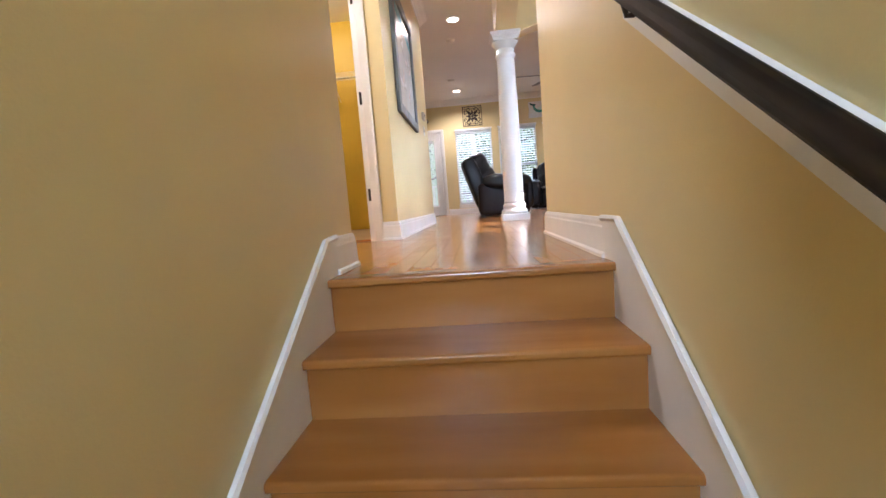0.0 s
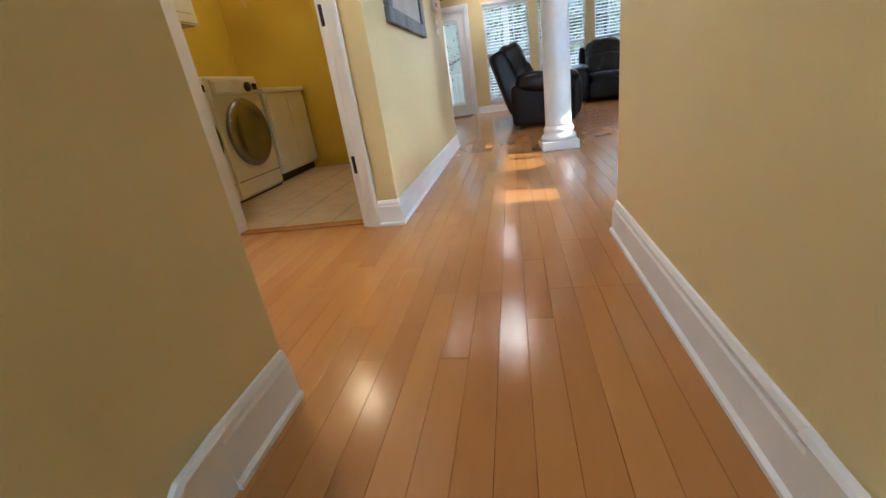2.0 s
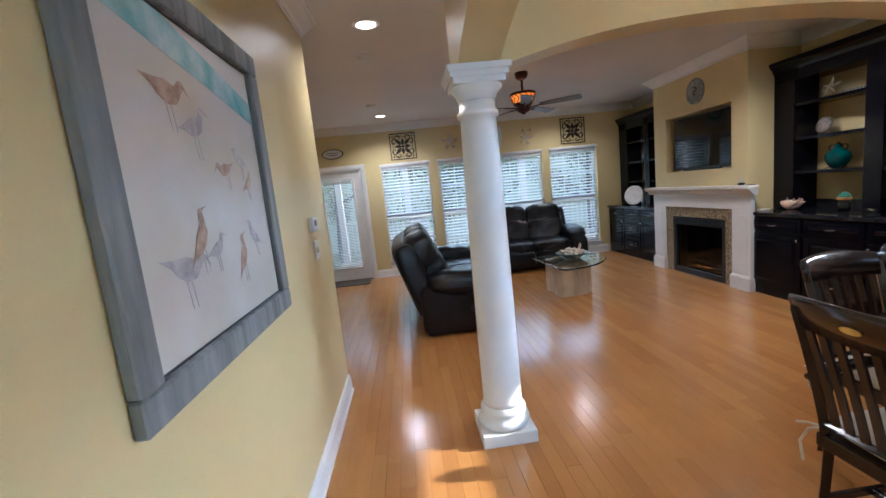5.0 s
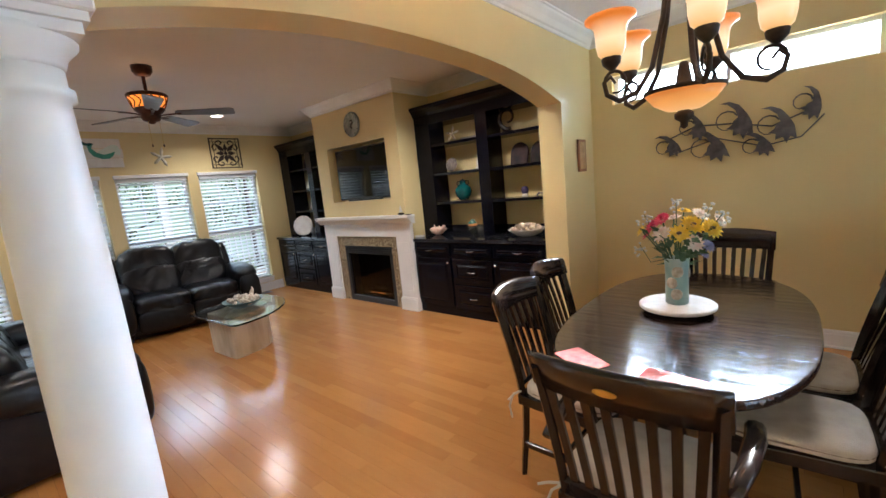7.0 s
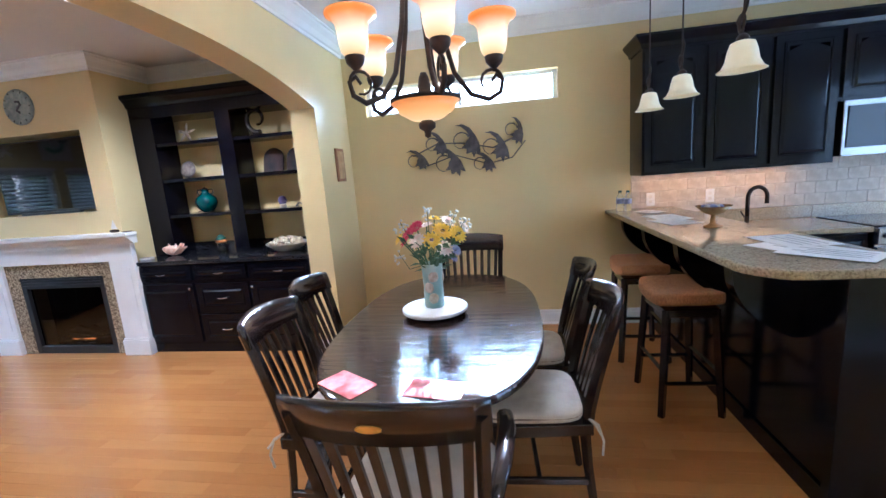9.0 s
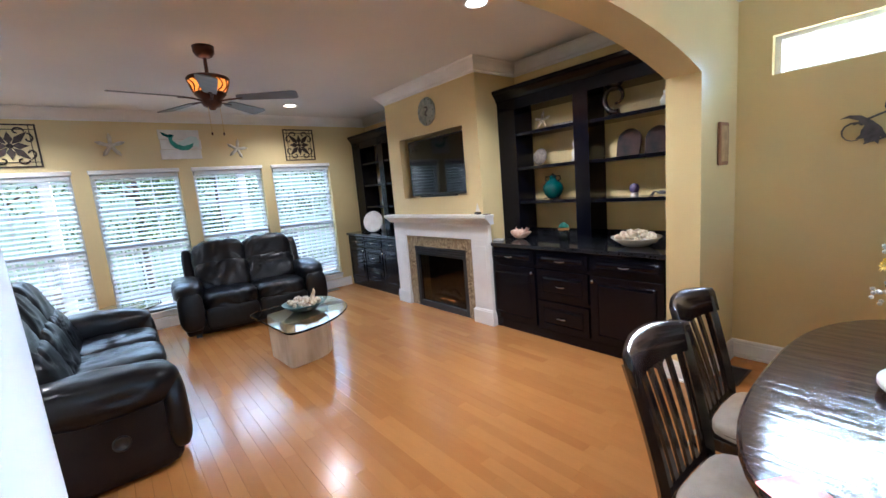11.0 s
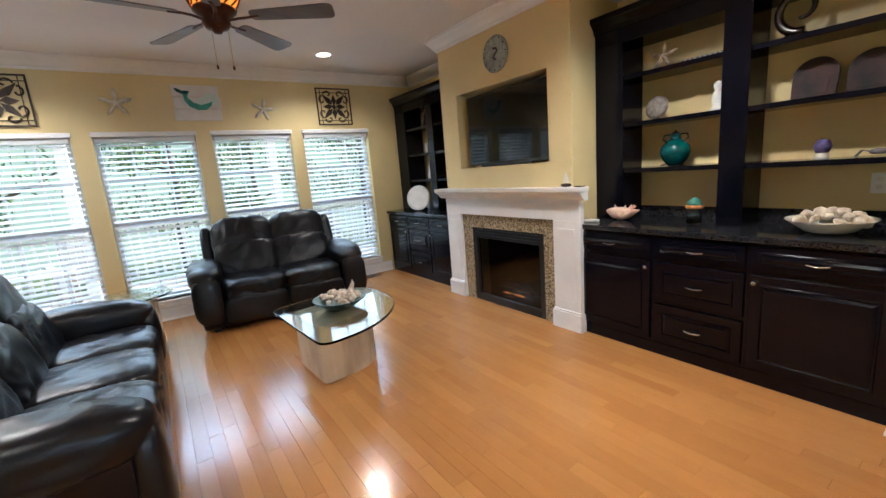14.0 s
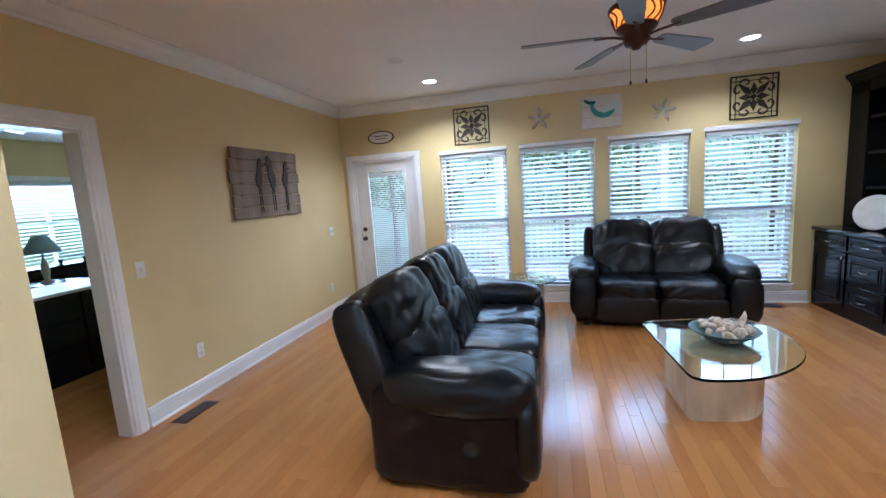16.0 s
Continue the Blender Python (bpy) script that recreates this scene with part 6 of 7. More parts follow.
SHADE = shade_material("amber_shade", (0.80, 0.42, 0.13), (1.0, 0.80, 0.46), (0.62, 0.15, 0.012), 1.915, 2.058, 0.32)
BOWL = shade_material("amber_bowl", (0.95, 0.55, 0.20), (0.85, 0.36, 0.08), (0.65, 0.19, 0.03), 1.70, 1.775, 0.26)
part("canopy", lathe([(0.03, 2.70), (0.065, 2.715), (0.07, CZ - 0.001)], 24), IRON, ch, smooth=True)
part("chain", tube([(0, 0, 2.71), (0.004, 0, 2.6), (0, 0, 2.46)], 0.009, steps=6), IRON, ch)
part("crown_piece", lathe([(0.012, 2.38), (0.045, 2.40), (0.05, 2.43), (0.03, 2.45), (0.012, 2.47)], 18), IRON, ch, smooth=True)
part("bowl_shade", lathe([(0.0, 1.70), (0.06, 1.705), (0.105, 1.732), (0.135, 1.770), (0.129, 1.770), (0.10, 1.74), (0, 1.71)], 36), BOWL, ch, "glowing amber glass bowl", smooth=True)
part("finial", lathe([(0, 1.632), (0.012, 1.64), (0.014, 1.66), (0.032, 1.672), (0.034, 1.69), (0.02, 1.702)], 18), IRON, ch, smooth=True)
part("bowl_ring", lathe([(0.127, 1.770), (0.140, 1.770), (0.140, 1.785), (0.03, 1.80), (0.02, 1.86), (0.012, 1.88)], 30), IRON, ch, smooth=True)
for k in range(5):
    an = radians(203.6 + 72 * k)
    dx, dy = math.cos(an), math.sin(an)
    arm_ = part("arm", tube([(dx * rr, dy * rr, zz) for rr, zz in ((0.03, 2.42), (0.05, 2.25), (0.075, 2.05), (0.12, 1.87), (0.18, 1.785), (0.25, 1.76), (0.295, 1.785), (0.305, 1.83), (0.28, 1.85), (0.262, 1.825))], [0.010, 0.010, 0.010, 0.010, 0.011, 0.011, 0.010, 0.009, 0.008, 0.006], steps=7), IRON, ch, smooth=True)
    part("scroll", tube([(dx * (0.262 + 0.04 * math.cos(u)), dy * (0.262 + 0.04 * math.cos(u)), 1.83 + 0.04 * math.sin(u)) for u in [0.5 * j for j in range(11)]], [0.008 - 0.0004 * j for j in range(11)], steps=6), IRON, arm_, smooth=True)
    part("cup", lathe([(0.008, 1.91), (0.032, 1.935), (0.036, 1.955), (0.026, 1.97)], 18, at=(dx * 0.275, dy * 0.275, -0.040)), IRON, arm_, smooth=True)
    part("shade", lathe([(0.030, 1.955), (0.046, 1.972), (0.053, 2.005), (0.055, 2.04), (0.060, 2.066), (0.076, 2.084), (0.090, 2.091), (0.090, 2.102), (0.074, 2.094), (0.056, 2.070), (0.050, 2.04), (0.047, 2.0), (0.026, 1.962)], 28, at=(dx * 0.275, dy * 0.275, -0.040)), SHADE, arm_, "glowing amber glass shade", smooth=True)
    if k % 2 == 0:
        bulb("chandelier_lamp", (1.86 + dx * 0.275, -1.09 + dy * 0.275, 2.013), 5.5, (1.0, 0.76, 0.50), 0.05)

# wall pieces in the dining room
fish = thing("fish_sculpture", "grey metal wall sculpture of a school of angelfish", "wall art", pose(XR - 0.002, -1.02, 1.68, 90, 0, -90))
part("rod", tube([(-0.50, 0.0, 0.02), (-0.25, 0.10, 0.02), (0.0, 0.08, 0.02), (0.25, 0.02, 0.02), (0.5, 0.12, 0.02)], 0.006, steps=6), GREYMETAL, fish)
part("rod", tube([(-0.45, -0.12, 0.015), (-0.1, -0.02, 0.015), (0.2, -0.12, 0.015), (0.42, -0.08, 0.015), (0.54, 0.06, 0.015)], 0.005, steps=6), GREYMETAL, fish)
for k, (fx, fz, s_, rot) in enumerate(((-0.43, -0.05, 0.72, 8), (-0.24, 0.07, 0.78, -6), (-0.12, -0.10, 0.98, 4), (0.05, 0.07, 0.98, -10), (0.19, -0.12, 0.72, 6), (0.31, 0.0, 0.92, -8), (0.47, 0.12, 0.72, -30))):
    body = [(-0.02, 0.05), (-0.05, 0.105), (-0.11, 0.145), (-0.165, 0.15), (-0.10, 0.168), (-0.03, 0.145), (0.03, 0.085), (0.075, 0.02), (0.09, -0.03), (0.105, -0.085), (0.06, -0.065), (0.045, -0.12), (0.015, -0.075), (-0.03, -0.095), (-0.035, -0.05), (-0.085, -0.045), (-0.05, -0.01), (-0.045, 0.02)]
    m4 = Matrix.Translation((fx, fz, 0.022 + 0.004 * (k % 3))) @ turned(0, 0, rot) @ Matrix.Diagonal((s_, s_, 1, 1))
    f_ = part("fish", prism(body, 0.008, m4), GREYMETAL, fish)
    part("fin_curl", tube([m4 @ Vector((-0.09 + 0.075 * math.cos(u), 0.02 + 0.075 * math.sin(u), 0.004)) for u in [0.6 + 0.55 * j for j in range(9)]], [0.007 - 0.0005 * j for j in range(9)], steps=5), GREYMETAL, f_)
pq = thing("wood_plaque", "small framed wooden plaque on the pier", "plaque", pose(3.79, 0.0995, 1.645, 90, 0, 0))
part("frame", boxed(-0.085, 0.085, -0.145, 0.145, 0, 0.02, 0.005), mat("plaque_wood", (0.30, 0.13, 0.05), 0.5, second=(0.2, 0.08, 0.03), scale=20, stretch=(1, 0.2, 1)), pq)
part("panel", boxed(-0.06, 0.06, -0.12, 0.12, 0.02, 0.022), mat("plaque_face", (0.50, 0.34, 0.18), 0.6, second=(0.35, 0.22, 0.1), scale=20), pq)

# ---------- kitchen ----------
pn_ = thing("peninsula", "espresso breakfast bar peninsula with corbels", "kitchen counter")
part("back_panel", boxed(1.90, XR - 0.002, -2.66, -2.62, 0, 1.028), ESPRESSO, pn_)
part("base_board", boxed(1.895, XR - 0.002, -2.62, -2.608, 0, 0.10, 0.003), ESPRESSO, pn_)
part("end_panel", boxed(1.86, 1.90, -3.32, -2.61, 0, 0.868, 0.003), ESPRESSO, pn_)
part("end_post", boxed(1.855, 1.905, -2.74, -2.605, 0, 1.028, 0.003), ESPRESSO, pn_)
part("cabinet_body", boxed(1.90, 3.46, -3.30, -2.66, 0.0, 0.868), ESPRESSO, pn_)
for xc in (2.15, 2.75, 3.35, 3.92):
    out = [(0, 0), (0, -0.36)] + [(0.02 + 0.26 * math.sin(t_ * math.pi / 16) ** 1.6, -0.36 + 0.30 * (1 - math.cos(t_ * math.pi / 16))) for t_ in range(9)] + [(0.29, 0)]
    part("corbel", prism(out, 0.07, Matrix(((0, 0, 1, xc - 0.035), (1, 0, 0, -2.62), (0, 1, 0, 1.028), (0, 0, 0, 1)))), ESPRESSO, pn_)
bt = thing("granite_worktop", "polished tan granite bar top with rounded corners", "countertop")
part("slab", prism(rounded([(1.74, -2.80), (XR - 0.004, -2.80), (XR - 0.004, -2.24), (1.86, -2.24), (1.74, -2.34)], [0.03, 0.001, 0.001, 0.06, 0.06], 5), 0.036, Matrix.Translation((0, 0, 1.032)), bevel=0.008), COUNTER, bt)
kc = thing("kitchen_counter", "tan granite kitchen counter with a short upstand", "countertop")
part("slab", boxed(1.76, 3.46, -3.36, -2.805, 0.872, 0.908, 0.008, 2), COUNTER, kc)
part("slab", boxed(3.46, XR - 0.003, -3.885, -2.805, 0.872, 0.908, 0.006, 2), COUNTER, kc)
part("slab", boxed(3.46, XR - 0.003, -5.60, -4.655, 0.872, 0.908, 0.006, 2), COUNTER, kc)
part("upstand", boxed(XR - 0.03, XR - 0.003, -3.88, -2.81, 0.908, 1.01, 0.003), COUNTER, kc)
part("upstand", boxed(XR - 0.03, XR - 0.003, -5.60, -3.881, 0.908, 1.01, 0.003), COUNTER, kc)
for y0, y1 in ((-3.88, -3.32), (-5.60, -4.66)):
    kb = thing("base_cabinet", "espresso kitchen base cabinet", "cabinet")
    part("carcass", boxed(3.50, XR - 0.002, y0, y1, 0.0, 0.868), ESPRESSO, kb)
    n_ = 1 if y1 - y0 < 0.7 else 2
    for k in range(n_):
        ya, yb = y0 + (y1 - y0) * k / n_, y0 + (y1 - y0) * (k + 1) / n_
        raised_front(kb, "drawer_front", 3.50, ya, yb, 0.70, 0.86, "bar")
        raised_front(kb, "cabinet_door", 3.50, ya, yb, 0.10, 0.69, "knob_low")
# backsplash tiles
bs = thing("backsplash", "beige tumbled stone tile backsplash", "tiles", kind="structure")
part("mortar", boxed(XR - 0.006, XR - 0.001, -5.60, -2.46, 1.01, 1.40), mat("tile_grout", (0.57, 0.49, 0.40), 0.9, second=(0.44, 0.38, 0.3), scale=20), bs)
tile_me = None
for row in range(4):
    for k in range(22):
        y0 = -2.46 - 0.152 * (k + 1) + (0.076 if row % 2 else 0)
        if y0 < -5.60 or y0 + 0.15 > -2.46:
            continue
        if tile_me is None:
            b_ = boxed(-0.006, 0, 0, 0.149, 0, 0.094, 0.002)
            tile_me = bpy.data.meshes.new("tile")
            b_.to_mesh(tile_me)
            b_.free()
            tile_me.materials.append(SPLASH)
        ob = new("tile", tile_me)
        ob.location = (XR - 0.006, y0, 1.013 + 0.097 * row)
        ob.parent = bs
for y0, y1, z0 in ((-2.90, -2.45, 1.36), (-3.35, -2.90, 1.36), (-3.80, -3.35, 1.36), (-4.17, -3.80, 1.80), (-4.55, -4.17, 1.80), (-5.05, -4.55, 1.36), (-5.55, -5.05, 1.36)):
    uc = thing("wall_cabinet", "espresso wall cabinet with an arched raised panel door", "cabinet", group="wall cabinets")
    part("carcass", boxed(3.77, XR - 0.002, y0 + 0.001, y1 - 0.001, z0, 2.32), ESPRESSO, uc)
    d_ = raised_front(uc, "cabinet_door", 3.77, y0 + 0.01, y1 - 0.01, z0 + 0.02, 2.30, "knob_low" if z0 > 1.5 else "")
    ya, yb = y0 + 0.08, y1 - 0.08
    top_ = [(ya, 2.17), (ya, 2.235), (yb, 2.235), (yb, 2.17)] + [(yb - (yb - ya) * t_ / 10, 2.17 + 0.05 * math.sin(math.pi * t_ / 10)) for t_ in range(1, 10)]
    part("arched_rail", prism(top_, 0.0075, Matrix(((0, 0, -1, 3.7505), (1, 0, 0, 0), (0, 1, 0, 0), (0, 0, 0, 1)))), ESPRESSO, d_)
part("crown", moulding([(3.77, -5.58), (3.77, -2.45), (XR - 0.004, -2.45)], [(0, 2.32), (0.01, 2.32), (0.02, 2.35), (0.05, 2.385), (0.06, 2.40), (0.06, 2.415), (0, 2.415)]), ESPRESSO, uc, "long espresso crown moulding")
area("under_cabinet_lamp", (3.95, -3.1, 1.352), (3.97, -3.1, 0.9), 1.2, 0.05, 0.8, (1.0, 0.5, 0.2))
area("under_cabinet_lamp", (3.95, -4.9, 1.352), (3.97, -4.9, 0.9), 0.6, 0.05, 0.6, (1.0, 0.5, 0.2))
mw = thing("microwave", "stainless steel over-range microwave", "microwave")
part("case", boxed(3.71, XR - 0.003, -4.548, -3.805, 1.40, 1.795, 0.004), STEEL, mw)
part("door_window", boxed(3.702, 3.711, -4.30, -3.83, 1.46, 1.755, 0.003), SCREEN, mw)
part("control_panel", boxed(3.702, 3.711, -4.54, -4.40, 1.43, 1.78, 0.003), BLACKPL, mw)
part("handle", tube([(3.71, -4.35, 1.46), (3.665, -4.35, 1.50), (3.66, -4.35, 1.61), (3.665, -4.35, 1.72), (3.71, -4.35, 1.76)], 0.011, steps=8), STEEL, mw, smooth=True)
rg = thing("range", "stainless steel slide-in range with oven", "range")
part("body", boxed(3.46, XR - 0.04, -4.65, -3.89, 0.02, 0.90, 0.004), STEEL, rg)
part("cooktop", boxed(3.47, XR - 0.05, -4.64, -3.90, 0.90, 0.914, 0.003), SCREEN, rg)
part("control_strip", boxed(3.435, 3.462, -4.65, -3.89, 0.78, 0.905, 0.008), STEEL, rg)
part("display", boxed(3.431, 3.436, -4.36, -4.18, 0.81, 0.88, 0.001), SCREEN, rg)
for yk in (-3.95, -4.03, -4.11, -4.44, -4.52, -4.60):
    part("knob", lathe([(0.02, 0), (0.019, 0.022), (0, 0.024)], 16, at=(3.435, yk, 0.845), turn=turned(0, -90, 0)), BLACKPL, rg, smooth=True)
od = part("oven_door", boxed(3.445, 3.461, -4.64, -3.90, 0.20, 0.765, 0.004), STEEL, rg)
part("oven_window", boxed(3.440, 3.446, -4.50, -4.04, 0.32, 0.62, 0.002), SCREEN, od)
part("oven_handle", tube([(3.41, -4.60, 0.71), (3.41, -3.94, 0.71)], 0.012, steps=8), STEEL, od, smooth=True)
tw = single("tea_towel", soft(0.03, 0.16, 0.26, 5, 8, 0.008, 18, 4), mat("towel", (0.42, 0.60, 0.56), 0.95, second=(0.7, 0.75, 0.72), scale=14), "teal and white tea towel on the oven handle", "towel", pose(3.395, -4.30, 0.60), smooth=True)
fc = thing("faucet", "dark bronze gooseneck kitchen faucet", "faucet", pose(3.62, -3.16, 0.908))
part("base", lathe([(0.028, 0), (0.028, 0.012), (0.018, 0.02), (0.015, 0.10)], 18), IRON, fc, smooth=True)
part("spout", tube([(0, 0, 0.08), (0, 0, 0.20)] + [(0, -0.065 + 0.065 * math.cos(a_ * math.pi / 10), 0.24 + 0.075 * math.sin(a_ * math.pi / 10)) for a_ in range(11)] + [(0, -0.13, 0.19)], 0.014, steps=10), IRON, fc, smooth=True)
part("lever", tube([(0.016, 0, 0.08), (0.05, 0, 0.10), (0.09, 0, 0.13)], 0.007, steps=6), IRON, fc, smooth=True)
bw = thing("footed_bowl", "amber footed bowl of wrapped sweets on the bar", "bowl", pose(2.80, -2.56, 1.0685))
part("bowl", lathe([(0.045, 0), (0.05, 0.006), (0.015, 0.02), (0.012, 0.07), (0.05, 0.085), (0.095, 0.125), (0.09, 0.125), (0.045, 0.094), (0, 0.09)], 26), mat("amber_glass", (0.28, 0.15, 0.06), 0.2, second=(0.4, 0.25, 0.1), scale=20), bw, smooth=True)
for k in range(12):
    a = k * 2.4
    part("sweet", soft(0.04, 0.024, 0.02, 2.3, 3, 0.003, 30, k, at=(0.05 * math.cos(a) * (k / 12) ** 0.5, 0.05 * math.sin(a) * (k / 12) ** 0.5, 0.122), turn=turned(0, 0, 50 * k)), PETALS["blue"] if k % 2 else CERAMIC, bw, smooth=True)
PAPER = mat("paper", (0.78, 0.77, 0.74), 0.7, second=(0.70, 0.70, 0.68), scale=9)
for k, (px, py, rz, w_, h_) in enumerate(((3.35, -2.50, 8, 0.30, 0.22), (3.10, -2.46, 14, 0.28, 0.21), (3.72, -2.50, 30, 0.20, 0.14), (2.12, -2.60, 22, 0.32, 0.23), (2.28, -2.66, 5, 0.30, 0.22), (1.98, -2.62, 40, 0.30, 0.21))):
    pp = thing("paper_sheet", "white printed sheet lying on the bar", "paper", pose(px, py, 1.0685 + 0.0022 * (k % 3), 0, 0, rz), group="papers on the bar")
    part("sheet", boxed(-w_ / 2, w_ / 2, -h_ / 2, h_ / 2, 0, 0.0012), PAPER, pp)
    for q in range(4):
        part("text_bar", boxed(-w_ / 2 + 0.03, w_ / 2 - 0.03 - 0.04 * (q % 2), -h_ / 2 + 0.04 + 0.035 * q, -h_ / 2 + 0.046 + 0.035 * q, 0.0013, 0.0016), GREYMETAL, pp)
for k, (px, py) in enumerate(((3.98, -2.34), (3.93, -2.39))):
    bo = thing("water_bottle", "small clear water bottle on the bar", "bottle", pose(px, py, 1.0685), group="water bottles")
    part("bottle", lathe([(0.028, 0), (0.031, 0.006), (0.031, 0.06), (0.029, 0.066), (0.031, 0.072), (0.031, 0.11), (0.014, 0.145), (0.012, 0.16)], 16), glass("bottle_clear", (0.9, 0.97, 1.0)), bo, smooth=True)
    part("bottle_label", lathe([(0.0315, 0.06), (0.0315, 0.10)], 16), PETALS["blue"], bo)
    part("cap", lathe([(0.014, 0.158), (0.014, 0.172), (0, 0.173)], 14), TEAL, bo)
wall_plate("power_outlet", "white outlet on the backsplash", pose(XR - 0.0125, -2.62, 1.14, 90, 0, -90), rocker=False)
wall_plate("power_outlet", "white outlet on the backsplash", pose(XR - 0.0125, -3.10, 1.14, 90, 0, -90), rocker=False)


def bar_stool(m):
    s = thing("bar_stool", "dark wooden bar stool with a saddle woven rush seat", "bar stool", m, group="bar stools")
    bm = soft(0.44, 0.36, 0.085, 6, 12, 0.0)
    for v in bm.verts:
        v.co.z += 0.680 + 0.035 * (abs(v.co.x) / 0.22) ** 2
    part("seat", bm, RUSH, s, "woven rush saddle seat", smooth=True)
    part("seat_frame", boxed(-0.185, 0.185, -0.145, 0.145, 0.595, 0.645, 0.004), DARKWOOD, s)
    for sx in (-1, 1):
        for sy in (-1, 1):
            part("leg", tube([(sx * 0.205, sy * 0.165, 0), (sx * 0.165, sy * 0.13, 0.635)], [0.022, 0.026], steps=4), DARKWOOD, s)
        part("footrest", tube([(sx * 0.19, -0.152, 0.20), (sx * 0.19, 0.152, 0.20)], 0.014, steps=4), DARKWOOD, s)
    for sy in (-1, 1):
        part("stretcher", tube([(-0.185, sy * 0.148, 0.27), (0.185, sy * 0.148, 0.27)], 0.014, steps=4), DARKWOOD, s)
    return s


st = bar_stool(pose(2.76, -2.37, 0, 0, 0, 2))
copy_thing(st, pose(3.46, -2.34, 0, 0, 0, -2))
CREAM = shade_material("cream_shade", (0.85, 0.72, 0.42), (0.80, 0.66, 0.38), (0.62, 0.48, 0.24), 0.14, 0.0, 0.085, (0.78, 0.70, 0.50))
for px in (2.20, 2.82, 3.37):
    pd = thing("pendant_light", "iron scroll pendant with a cream glass bell shade", "pendant light", pose(px, -2.38, 1.82) @ Matrix.Scale(0.88, 4), group="bar pendants")
    part("shade", lathe([(0.024, 0.135), (0.05, 0.125), (0.062, 0.09), (0.07, 0.045), (0.088, 0.012), (0.104, 0.0), (0.10, 0.0), (0.082, 0.014), (0.062, 0.05), (0.054, 0.09), (0.02, 0.128)], 28), CREAM, pd, "cream glass bell shade", smooth=True)
    part("cup", lathe([(0.03, 0.132), (0.026, 0.15), (0.012, 0.165), (0, 0.167)], 16), IRON, pd, smooth=True)
    part("scroll", tube([(0.045 * math.sin(u * 1.15) * (1 - u / 9), 0, 0.16 + 0.036 * u) for u in [0.4 * j for j in range(16)]], [0.009] * 10 + [0.008 - 0.0008 * j for j in range(6)], steps=6), IRON, pd, smooth=True)
    part("curl", tube([(0.02 + 0.034 * math.cos(u), 0, 0.22 + 0.034 * math.sin(u)) for u in [0.45 * j for j in range(12)]], [0.008 - 0.0004 * j for j in range(12)], steps=6), IRON, pd, smooth=True)
    part("rod", tube([(0, 0, 0.16), (0, 0, (CZ - 1.82) / 0.88 - 0.02)], 0.005, steps=6), IRON, pd)
    part("ceiling_cup", lathe([(0.02, (CZ - 1.82) / 0.88 - 0.03), (0.055, (CZ - 1.82) / 0.88 - 0.015), (0.06, (CZ - 1.82) / 0.88 - 0.001)], 20), IRON, pd, smooth=True)

# ---------- hall ----------
bp_ = thing("bird_picture", "large sandpiper print in a weathered grey frame", "picture", pose(-0.8795, -0.785, 1.565, 90, 0, 90))
FW, FH = 0.525, 0.535
FRAME = mat("grey_barnwood", (0.13, 0.14, 0.14), 0.7, second=(0.25, 0.26, 0.25), scale=18, stretch=(1, 0.12, 1), detail=9, bump=0.9, bscale=36)
for a, b, c_, d_ in ((-FW, FW, FH - 0.085, FH), (-FW, FW, -FH, -FH + 0.085), (-FW, -FW + 0.085, -FH + 0.085, FH - 0.085), (FW - 0.085, FW, -FH + 0.085, FH - 0.085)):
    part("frame_rail", boxed(a, b, c_, d_, 0, 0.035, 0.006), FRAME, bp_)
part("inner_lip", boxed(-FW + 0.078, FW - 0.078, -FH + 0.078, FH - 0.078, 0.0, 0.012), FIREBLACK, bp_)
part("print", boxed(-FW + 0.095, FW - 0.095, -FH + 0.095, FH - 0.095, 0.012, 0.016), mat("print_sand", (0.66, 0.60, 0.50), 0.25, second=(0.72, 0.70, 0.66), scale=2.4, detail=3), bp_)
part("painted_sea", prism([(-0.43, 0.375), (-0.43, 0.44), (-0.15, 0.44), (0.43, 0.325), (0.43, 0.245), (0.1, 0.30)], 0.001, Matrix.Translation((0, 0, 0.0162))), mat("print_sea", (0.16, 0.46, 0.48), 0.25, second=(0.55, 0.70, 0.68), scale=8), bp_)
BIRDS = (mat("print_bird_brown", (0.30, 0.17, 0.10), 0.3, second=(0.50, 0.36, 0.26), scale=30), mat("print_bird_grey", (0.30, 0.27, 0.28), 0.3, second=(0.48, 0.44, 0.43), scale=30))
wader = [(-0.11, -0.005), (-0.05, 0.012), (0.0, 0.032), (0.05, 0.035), (0.066, 0.06), (0.082, 0.068), (0.096, 0.06), (0.135, 0.035), (0.096, 0.048), (0.08, 0.02), (0.06, -0.015), (0.02, -0.032), (-0.03, -0.028), (-0.06, -0.012)]
